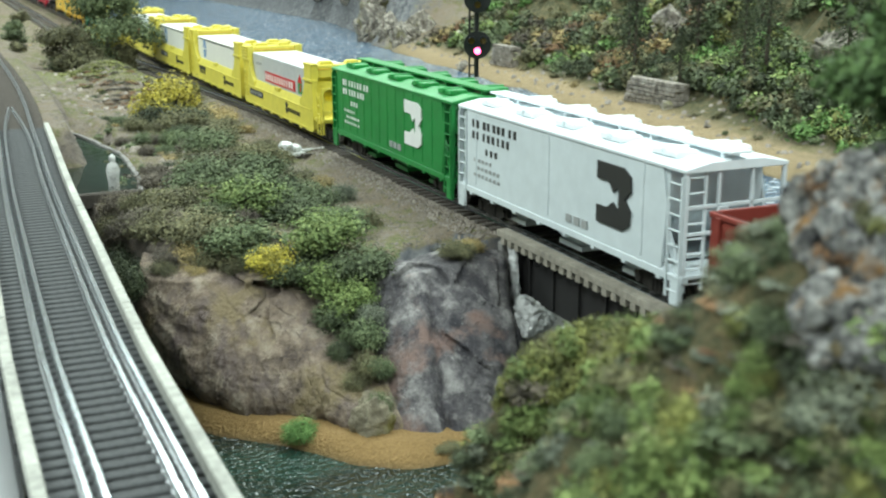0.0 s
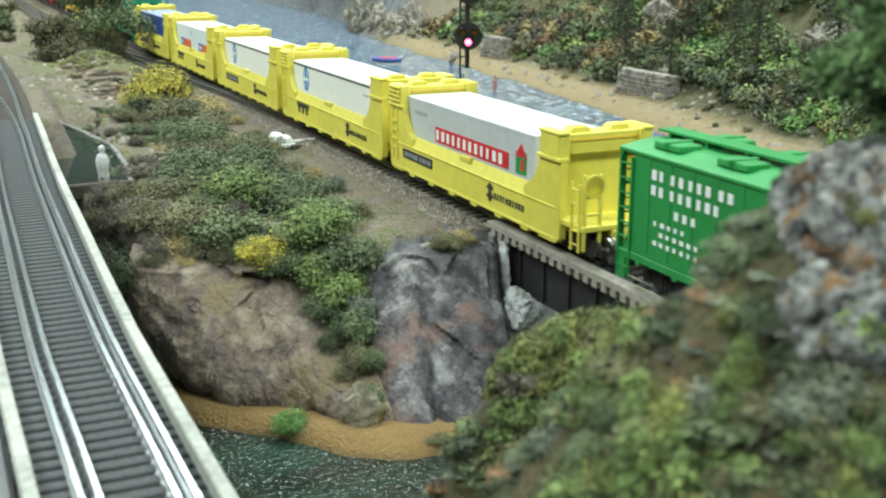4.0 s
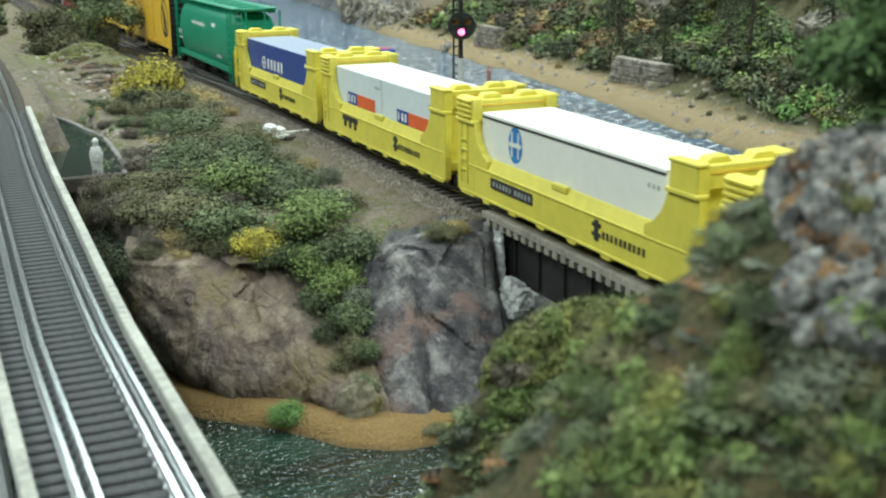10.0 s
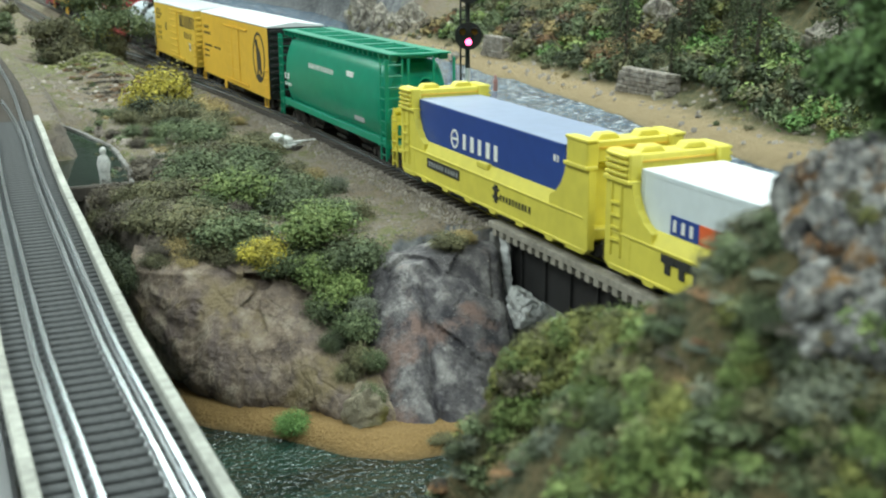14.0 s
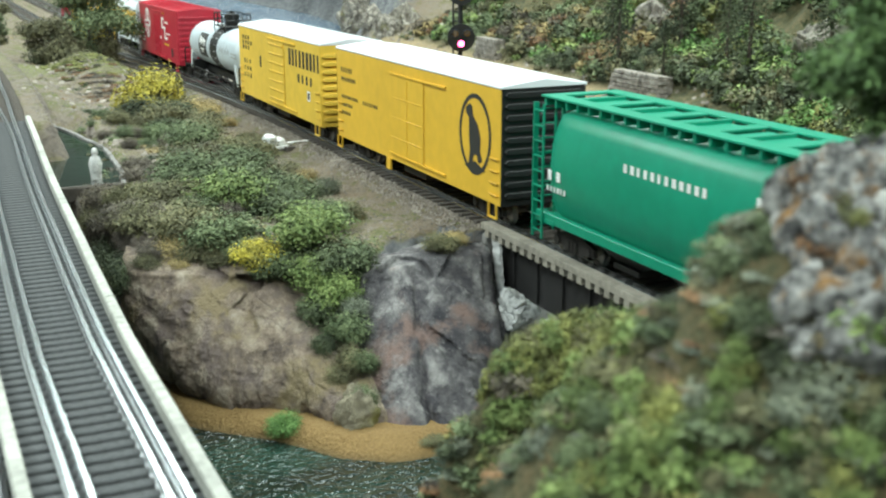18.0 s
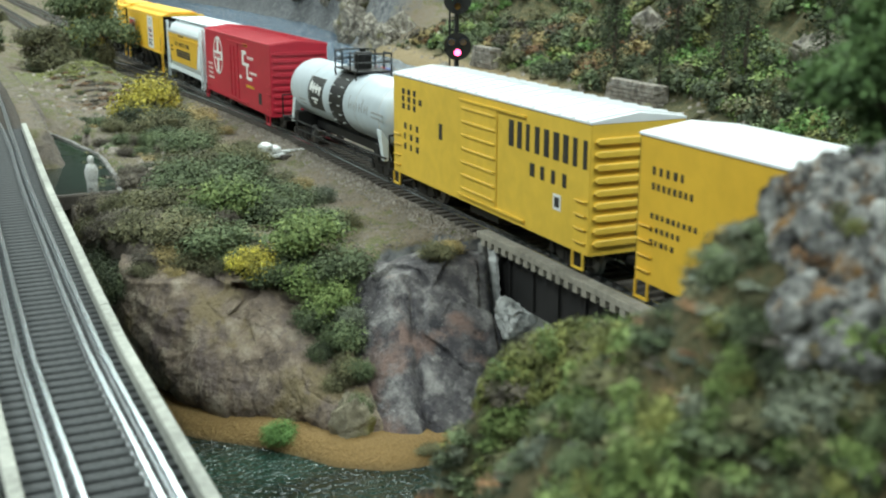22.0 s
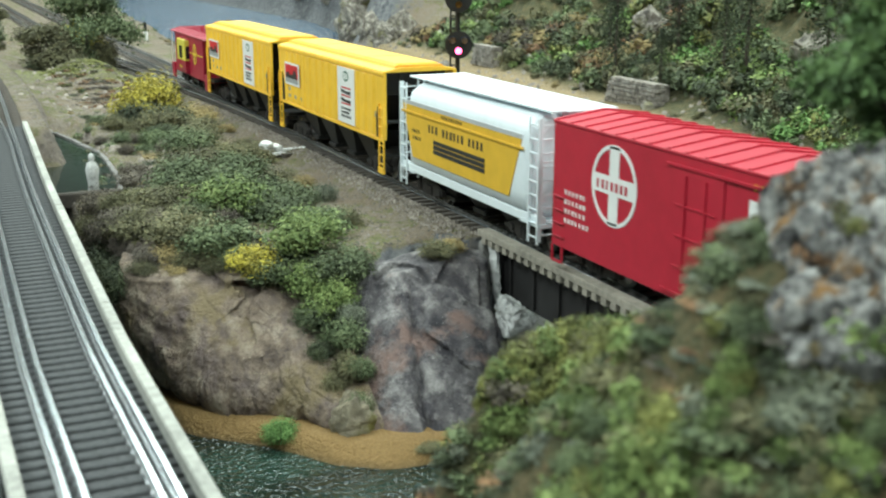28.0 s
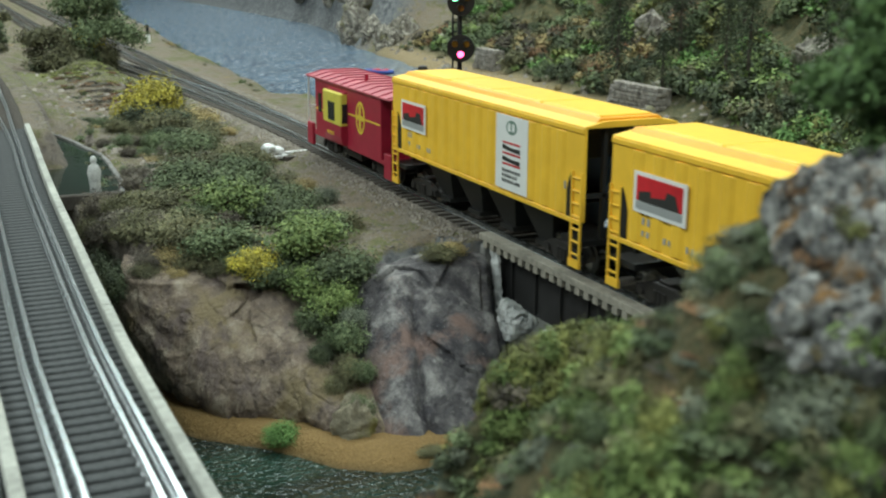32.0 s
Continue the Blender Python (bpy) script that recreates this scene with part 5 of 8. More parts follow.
# ---- yellow fluted hoppers ----
def fluted_hopper(u0, u1, sign_u, panel_u):
    root, L, Y = car("covered_hopper", u0, u1, "orange-yellow fluted covered hopper with a white panel and black ends", "hopper car")
    h, zt = L / 2, 51.5
    for sx in (-1, 1):
        bm = B()
        x0, x1 = sorted((sx * 16.9, sx * 18.0))
        plate(bm, [(-h, zt), (-h, 20.5), (h, 20.5), (h, zt)], x0, x1)
        sheet = part("side_sheet", bm, M_CHROMEYELLOW, root, bevel=0.15)
        for k in range(14):
            y = -h + 14.5 + k * (L - 29) / 13
            bm = B()
            foot = [(17.9, y - 3.4), (18.75, y - 1.5), (18.75, y + 1.5), (17.9, y + 3.4)]
            low = [bm.verts.new((sx * x, yy, 21.5)) for x, yy in foot]
            top = [bm.verts.new((sx * x, yy, zt - 2.2)) for x, yy in foot]
            for i in range(4):
                bm.faces.new((low[i], low[(i + 1) % 4], top[(i + 1) % 4], top[i]))
            bm.faces.new(low[::-1])
            bm.faces.new(top)
            part("flute", bm, M_CHROMEYELLOW, sheet, bevel=0.2)
        bm = B()
        q = sorted((sx * 17.6, sx * 18.5))
        box(bm, q[0], q[1], -h, h, zt - 1.8, zt)
        box(bm, q[0], q[1], -h + 1, h - 1, 19.4, 21.0)
        part("side_rail", bm, M_CHROMEYELLOW, sheet, bevel=0.2)
    bm = B()
    plate(bm, [(-h + 9, zt - 1), (-h + 9, 40), (-h + 38, 20), (h - 38, 20), (h - 9, 40), (h - 9, zt - 1)], -16.8, 16.8)
    part("hopper_body", bm, M_BLACK, root)
    bm = B()
    prism(bm, [(-18.2, zt - 0.2), (18.2, zt - 0.2), (18.2, zt + 0.6), (10, zt + 2.0), (-10, zt + 2.0), (-18.2, zt + 0.6)], -h, h)
    part("roof", bm, M_CHROMEYELLOW, root, bevel=0.2)
    bm = B()
    prism(bm, [(-13.4, zt + 1.2), (13.4, zt + 1.2), (11.2, zt + 2.9), (-11.2, zt + 2.9)], -h + 1.5, h - 1.5)
    part("hatch_coaming", bm, M_ROOFORANGE, root, bevel=0.2)
    for k in range(4):
        a = -h + 4 + k * (L - 8) / 4
        bm = B()
        prism(bm, [(-10.6, zt + 2.7), (10.6, zt + 2.7), (10.0, zt + 3.5), (-10.0, zt + 3.5)], a, a + (L - 8) / 4 - 1)
        part("roof_hatch", bm, M_CHROMEYELLOW, root, bevel=0.25)
    for sgn in (-1, 1):
        for sx in (-1, 1):
            # flat black plate on the sheet paints in the dark of the cut-out
            bm = B()
            y0, y1 = sgn * (h - 6.6), sgn * (h - 9.8)
            plate(bm, [(y0, 21.2), (y1, 21.2), (y1, 30.0), ((y0 + y1) / 2, 34.5), (y0, 37.0)], *sorted((sx * 18.0, sx * 18.35)))
            part("end_opening", bm, M_BLACK, root, "black plate for the dark slot beside the ladder")
        for sx in (-18.3, 18.3):
            bm = B()
            ladder(bm, sx, sgn * (h - 0.6), sgn * (h - 6.2), 7, 37, 7, 0.4)
            box(bm, sx - 0.5, sx + 0.5, *sorted((sgn * (h - 7.0), sgn * (h - 0.2))), 4.6, 7.2)
            part("ladder", bm, M_CHROMEYELLOW, root)
        bm = B()
        box(bm, -17.5, 17.5, *sorted((sgn * (h - 14), sgn * (h - 0.5))), 12, 14)
        for x in (-9, 0, 9):
            box(bm, x - 0.7, x + 0.7, *sorted((sgn * (h - 3), sgn * (h - 1.4))), 13, zt - 1)
        box(bm, -17, 17, *sorted((sgn * (h - 3), sgn * (h - 1.4))), 28, 29.4)
        part("end_frame", bm, M_BLACK, root)
    hopper_bays(root, h, 4, 20.5, M_BLACK, L * 0.26)
    bm = B()
    box(bm, -4, 4, -h + 2, h - 2, 8, 12)
    part("centre_sill", bm, M_TRUCK, root)
    running_gear(root, L, 21)
    y = Y(panel_u)
    bm = B()
    box(bm, -19.0, -18.6, y - 24.0, y, 22.0, 49.3)
    p = part("white_panel", bm, M_WHITEINK, root)
    bm = B()
    oval(bm, y - 12, 45.2, 4.0, 2.6, -19.0, proud=0.12)
    crest = part("green_crest", bm, M_CREST, p)
    bm = B()
    box(bm, -19.25, -19.0, y - 14.6, y - 12.6, 43.8, 46.6)
    box(bm, -19.25, -19.0, y - 11.4, y - 9.4, 43.8, 46.6)
    part("crest_bar", bm, M_WHITEINK, crest)
    for z in (37.6, 33.4):
        bm = B()
        plate(bm, [(y - 5.6, z + 1.0), (y - 12, z + 0.2), (y - 18.6, z + 0.4), (y - 18.6, z - 1.2), (y - 12, z - 1.0), (y - 5.6, z - 0.6)], -19.2, -18.9)
        part("name_bar", bm, M_INK, p)
    bm = B()
    for k, n in enumerate((7, 6, 7)):
        letters(bm, y - 5.5, n, 2.0, 1.7, 28.6 - k * 1.9, 1.1, x=-19.0)
    part("lettering", bm, M_INK, p)
    for z in (39.4, 35.5, 31.6):
        bm = B()
        box(bm, -19.1, -18.9, y - 18.8, y - 5.4, z - 0.35, z + 0.35)
        part("red_stripe", bm, M_SIGNRED, p)
    y = Y(sign_u)
    bm = B()
    box(bm, -18.95, -18.6, y - 26, y, 31.2, 43.6)
    p = part("picture_panel", bm, M_WHITEINK, root)
    bm = B()
    box(bm, -19.1, -18.9, y - 24.4, y - 1.6, 35.0, 42.4)
    part("red_field", bm, M_SIGNRED, p)
    bm = B()
    plate(bm, [(y - 3, 35.0), (y - 3, 37.6), (y - 9, 38.6), (y - 9, 36.8), (y - 16, 37.6), (y - 17, 39.8), (y - 21, 39.4), (y - 23, 35.0)], -19.2, -19.0)
    part("dark_figure", bm, M_INK, p)
    bm = B()
    box(bm, -19.1, -18.9, y - 24.4, y - 1.6, 32.4, 34.8)
    part("grey_band", bm, M_GREYINK, p)
    bm = B()
    letters(bm, Y(sign_u) - 4, 3, 2.6, 1.9, 27.6, 2.2, x=-18.05)
    for k in range(3):
        letters(bm, Y(sign_u) - 4 - k * 11, 2, 2.4, 1.7, 24.0, 1.8, x=-18.05)
    letters(bm, Y(u0) + 16, 3, 2.2, 1.6, 30.0, 2.6, x=-18.05)
    part("lettering", bm, M_GREYINK, root)


# ---- tank car ----
def tank_car():
    root, L, Y = car("tank_car", 2.0480, 2.2150, "white tank car with a black centre band and top platform", "tank car")
    h = L / 2
    zc, r = 30.0, 15.8
    bm = B()
    prof = [(0.6, -h + 5.4), (5, -h + 5.8), (10, -h + 7.4), (13.5, -h + 10), (15.2, -h + 13), (r, -h + 17)]
    prof = prof + [(a, -b) for a, b in prof[::-1]]
    lathe(bm, prof, 40, "y", (0, 0, zc))
    part("tank", bm, material("tank_white_paint", (0.52, 0.585, 0.63), 0.38, 0, 0.12, 120), root, smooth=True)
    for y in (-h + 17, h - 17, -h + 48, h - 48):
        bm = B()
        lathe(bm, [(r, y - 0.3), (r + 0.12, y - 0.2), (r + 0.12, y + 0.2), (r, y + 0.3)], 40, "y", (0, 0, zc))
        part("weld_seam", bm, M_SILVER, root, smooth=True)
    bm = B()
    lathe(bm, [(r, Y(2.1135)), (r + 0.25, Y(2.1138)), (r + 0.25, Y(2.1340)), (r, Y(2.1343))], 40, "y", (0, 0, zc))
    band = part("centre_band", bm, M_BLACK, root)
    bm = B()
    for k in range(7):
        a = math.radians(115 + k * 17)
        for y in (Y(2.1170), Y(2.1300)):
            p = Vector((math.cos(a) * (r + 0.3), y, zc + math.sin(a) * (r + 0.3)))
            rod(bm, p, p + Vector((math.cos(a) * 0.5, 2.5, math.sin(a) * 0.5)), 0.3, 5)
    part("band_bolt", bm, M_SILVER, band)
    # top platform with rails and the valve housing
    ya, yb, zp = Y(2.1080), Y(2.1420), zc + r + 0.4
    bm = B()
    box(bm, -9.5, 9.5, ya, yb, zp, zp + 0.7)
    for x in (-10, 10):
        for y in (ya + 2, yb - 2):
            rod(bm, (x, y, zp), (x * 0.9, y, zc + 10), 0.5, 5)
    part("platform", bm, M_BLACK, root)
    bm = B()
    for x in (-9.2, 9.2):
        for y in (ya + 0.6, (ya + yb) / 2 - 6, (ya + yb) / 2 + 6, yb - 0.6):
            rod(bm, (x, y, zp), (x, y, zp + 9.5), 0.45, 5)
        for z in (5, 9.3):
            for y0, y1 in ((ya + 0.6, (ya + yb) / 2 - 6), ((ya + yb) / 2 + 6, yb - 0.6)):
                rod(bm, (x, y0, zp + z), (x, y1, zp + z), 0.45, 5)
    for y in (ya + 0.6, yb - 0.6):
        for z in (5, 9.3):
            rod(bm, (-9.2, y, zp + z), (9.2, y, zp + z), 0.45, 5)
    part("hand_rail", bm, M_BLACK, root)
    bm = B()
    lathe(bm, [(4.6, zp + 0.5), (4.6, zp + 8.6), (4.0, zp + 9.4)], 18, "z", (0, (ya + yb) / 2, 0))
    lathe(bm, [(1.8, zp + 9.2), (1.8, zp + 11)], 10, "z", (0, (ya + yb) / 2, 0))
    part("valve_housing", bm, M_BLACK, root, bevel=0.15)
    # frame
    bm = B()
    box(bm, -4, 4, -h, h, 8, 12.5)
    for sgn in (-1, 1):
        box(bm, -17, 17, *sorted((sgn * (h - 3), sgn * h)), 9, 12)
        box(bm, -15, 15, sgn * (h - 22) - 3, sgn * (h - 22) + 3, 9, 17)
    part("underframe", bm, M_BLACK, root, bevel=0.2)
    for sgn in (-1, 1):
        for sx in (-1, 1):
            bm = B()
            plate(bm, [(sgn * (h - 15), 10), (sgn * (h - 12), 10), (sgn * (h - 16), 24), (sgn * (h - 21), 24)], *sorted((sx * 11, sx * 15)))
            part("tank_saddle", bm, M_PALEGREY, root, "pale grey sloping tank saddle", bevel=0.2)
        bm = B()
        for x in (-16.6, 16.6):
            rod(bm, (x, sgn * (h - 1), 11), (x, sgn * (h - 1), 24), 0.5, 5)
        rod(bm, (-16.6, sgn * (h - 1), 24), (16.6, sgn * (h - 1), 24), 0.5, 5)
        part("end_rail", bm, M_BLACK, root)
    bm = B()
    for sx in (-15.5, 15.5):
        rod(bm, (sx, -h + 8, 12), (sx, h - 8, 12), 0.5, 5)
        rod(bm, (sx, -h + 26, 7.5), (sx, h - 26, 7.5), 0.4, 5)
        for k in range(6):
            y = -h + 26 + k * (L - 52) / 5
            rod(bm, (sx, y, 7.5), (sx, y, 12), 0.35, 5)
    part("side_rail", bm, M_BLACK, root)
    running_gear(root, L, 22)

    def wrap(bm, u0, u1, z0, z1, lift):
        y0, y1 = sorted((Y(u0), Y(u1)))
        n = 6
        rings = []
        for k in range(n + 1):
            z = z0 + (z1 - z0) * k / n
            x = -math.sqrt(max(0.1, (r + lift) ** 2 - (z - zc) ** 2))
            rings.append((bm.verts.new((x, y0, z)), bm.verts.new((x, y1, z)), bm.verts.new((x + lift + 0.2, y1, z)), bm.verts.new((x + lift + 0.2, y0, z))))
        for a, b in zip(rings, rings[1:]):
            for i in range(4):
                bm.faces.new((a[i], a[(i + 1) % 4], b[(i + 1) % 4], b[i]))
        bm.faces.new(rings[0][::-1])
        bm.faces.new(rings[-1])

    bm = B()
    wrap(bm, 2.1450, 2.1690, 22.5, 39.5, 0.1)
    sq = part("square_herald", bm, M_INK, root)
    bm = B()
    for k, (u0, u1, z0, z1) in enumerate(((2.1480, 2.1660, 33.2, 34.8), (2.1630, 2.1655, 32.0, 37.0), (2.1590, 2.1608, 31.4, 36.4), (2.1540, 2.1560, 31.4, 36.0), (2.1490, 2.1512, 30.8, 35.4), (2.1520, 2.1620, 27.6, 28.6), (2.1550, 2.1590, 25.6, 26.8))):
        wrap(bm, u0, u1, z0, z1, 0.3 + 0.02 * k)
    part("lettering", bm, M_WHITEINK, sq)
    bm = B()
    for k in range(8):
        u = 2.1050 - k * 0.0036
        wrap(bm, u, u - 0.0007, 29.5, 33.5 + (2.5 if k in (0, 5) else 0), 0.12)
        if k % 2 == 0:
            wrap(bm, u, u - 0.0024, 31.2, 32.0, 0.14)
    for k in range(2):
        wrap(bm, 2.0740, 2.0600, 31.0 - k * 2.2, 31.9 - k * 2.2, 0.12)
        wrap(bm, 2.1860, 2.1760, 25.0 - k * 2.2, 25.8 - k * 2.2, 0.12)
    part("lettering", bm, M_GREYINK, root)


# ---- caboose and gondola ----
def caboose():
    root, L, Y = car("caboose", 2.8945, 3.0180, "dark red bay-window caboose with a yellow side bay", "caboose")
    h = L / 2
    red = material("caboose_red_paint", (0.37, 0.018, 0.045), 0.42, 0, 0.15)
    pink = material("pinkish_red_roof_paint", (0.44, 0.075, 0.105), 0.45, 0, 0.15)
    ya, yb, zt = -h + 15, h - 13, 40.5
    bm = B()
    box(bm, -17, 17, ya, yb, 9.5, zt)
    part("body", bm, red, root, bevel=0.3)
    bm = B()
    prism(bm, [(-18.2, zt - 0.3), (18.2, zt - 0.3), (18.2, zt + 0.6), (10, zt + 2.6), (-10, zt + 2.6), (-18.2, zt + 0.6)], -h + 0.5, h - 0.5)
    part("roof", bm, pink, root, bevel=0.2)
    for k in range(12):
        bm = B()
        y = -h + 4 + k * (L - 8) / 11
        prism(bm, [(-18.0, zt + 0.5), (-10, zt + 2.5), (10, zt + 2.5), (18, zt + 0.5), (18, zt + 1.1), (10, zt + 3.2), (-10, zt + 3.2), (-18, zt + 1.1)], y - 0.5, y + 0.5)
        part("roof_rib", bm, pink, root)
    for sx in (-1, 1):
        y0, y1 = Y(2.9555), Y(2.9820)
        bm = B()
        prism(bm, [(sx * a, z) for a, z in ((16, 10.0), (19.6, 11.5), (20.4, 15), (20.4, 33), (19.4, 37), (16, 38.5))][::1 if sx > 0 else -1], y0, y1)
        bay = part("bay", bm, red, root, bevel=0.2)
        bm = B()
        q = sorted((sx * 16.2, sx * 20.7))
        box(bm, q[0], q[1], y0 - 0.2, y1 + 0.2, 20.5, 37.2)
        part("bay_cladding", bm, M_TTXYELLOW, bay, "yellow painted upper half of the bay", bevel=0.6)
        bm = B()
        q = sorted((sx * 20.5, sx * 20.9))
        box(bm, q[0], q[1], (y0 + y1) / 2 - 5.0, (y0 + y1) / 2 + 5.0, 22.5, 32)
        part("bay_window", bm, M_GLASS, bay)
        bm = B()
        box(bm, sx * 18.4 - 1.4, sx * 18.4 + 1.4, y0 - 0.5, y0 - 0.1, 22.5, 32)
        part("bay_window", bm, M_GLASS, bay)
        bm = B()
        q = sorted((sx * 16.9, sx * 17.3))
        box(bm, q[0], q[1], yb - 10, yb - 5.5, 23, 33)
        part("side_window", bm, M_GLASS, root)
    bm = B()
    oval(bm, Y(2.9365), 27.5, 6.2, 8.0, -17.0, proud=0.15)
    p = part("oval_herald", bm, M_YELLOWINK, root)
    bm = B()
    oval(bm, Y(2.9365), 27.5, 4.6, 6.4, -17.15, proud=0.1)
    p2 = part("herald_field", bm, red, p)
    bm = B()
    box(bm, -17.35, -17.2, Y(2.9365) - 1.3, Y(2.9365) + 1.3, 21.5, 33.5)
    box(bm, -17.34, -17.2, Y(2.9365) - 5.5, Y(2.9365) + 5.5, 26.3, 28.7)
    part("herald_cross", bm, M_YELLOWINK, p)
    bm = B()
    box(bm, -17.15, -16.95, ya + 1, Y(2.9540), 27.1, 27.9)
    box(bm, -17.15, -16.95, Y(2.9830), yb - 1, 24.0, 24.8)
    letters(bm, Y(2.9760), 5, 2.2, 1.5, 15.0, 1.8, x=-20.4)
    part("stripe", bm, M_YELLOWINK, root)
    for sgn, edge in ((-1, ya), (1, yb)):
        bm = B()
        box(bm, -17, 17, *sorted((edge, sgn * h)), 9.6, 11.4)
        part("end_platform", bm, red, root)
        pieces("step_well", [(sx - 0.9, sx + 0.9, *sorted((sgn * (h - 9.5), sgn * (h - 0.6))), 3.6, 15.5) for sx in (-17, 17)], red, root, 0.3)
        bm = B()
        for x in (-16.8, 16.8):
            rod(bm, (x, sgn * (h - 1), 11), (x, sgn * (h - 1), zt), 0.45, 6)
        for x in (-6, 6):
            rod(bm, (x, sgn * (h - 1), 11), (x, sgn * (h - 1), 24), 0.4, 6)
        rod(bm, (-16.8, sgn * (h - 1), 24), (16.8, sgn * (h - 1), 24), 0.4, 6)
        part("hand_rail", bm, M_WHITEINK if sgn > 0 else red, root)
        bm = B()
        box(bm, -4.5, 4.5, *sorted((edge, edge + sgn * 0.5)), 11.5, 33)
        part("end_door", bm, red, root)
    bm = B()
    lathe(bm, [(1.4, zt + 2), (1.4, zt + 11), (2.2, zt + 11), (2.2, zt + 14), (1.2, zt + 14.4)], 12, "z", (3.0, -h + 12, 0))
    part("smoke_stack", bm, M_BLACK, root)
    bm = B()
    rod(bm, (-6, 0, zt + 2), (-6, 0, zt + 6), 1.0, 8)
    part("roof_vent", bm, red, root)
    bm = B()
    box(bm, -4, 4, -h + 2, h - 2, 6.5, 9.6)
    box(bm, -13, 13, -10, 10, 4.5, 9.4)
    part("underframe", bm, M_TRUCK, root)
    running_gear(root, L, 25)


def gondola():
    root, L, Y = car("gondola", 0.0930, 0.2500, "oxide red gondola car with ribbed sides", "gondola")
    h, zt = L / 2, 35.5
    for sx in (-1, 1):
        bm = B()
        box(bm, *sorted((sx * 17, sx * 18)), -h, h, 11, zt)
        side = part("side_wall", bm, M_OXIDE, root)
        bm = B()
        box(bm, *sorted((sx * 16.6, sx * 18.8)), -h, h, zt - 1.5, zt)
        part("top_chord", bm, M_OXIDE, side, bevel=0.2)
        pieces("side_post", [(*sorted((sx * 17.9, sx * 19.0)), y - 1, y + 1, 11, zt - 1) for y in [-h + 4 + k * (L - 8) / 11 for k in range(12)]], M_OXIDE, side, 0.2)
    for sgn in (-1, 1):
        bm = B()
        box(bm, -17, 17, *sorted((sgn * (h - 1), sgn * h)), 11, zt)
        for z in (16, 22, 28):
            box(bm, -15, 15, *sorted((sgn * h, sgn * (h + 0.9))), z, z + 2)
        part("end_wall", bm, M_OXIDE, root, bevel=0.2)
    bm = B()
    box(bm, -17, 17, -h, h, 11, 12)
    part("floor_plate", bm, M_RUST, root)
    bm = B()
    for k in range(3):
        letters(bm, h - 8, 4, 4, 2.6, 27 - k * 4, 2.0, x=-18.0)
    part("lettering", bm, M_WHITEINK, root)
    bm = B()
    box(bm, -5, 5, -h + 2, h - 2, 7, 11)
    part("underframe", bm, M_TRUCK, root)
    running_gear(root, L, 20)


gondola()
rib_hopper(0.2620, 0.4180, M_PALEGREY, M_WHITE, "pale grey covered hopper with a black block herald", 0.2995, M_INK, 0.4050, 3)
rib_hopper(0.4245, 0.5805, M_GREEN, M_GREEN, "green ribbed covered hopper with a white block herald", 0.4665, M_WHITEINK, 0.5630, 12)
well_train()
green_round_hopper()
goat_boxcar()
lettered_boxcar()
tank_car()
red_boxcar()
white_yellow_hopper()
fluted_hopper(2.5490, 2.7128, 2.6990, 2.6095)
fluted_hopper(2.7290, 2.8920, 2.8800, 2.7890)
caboose()


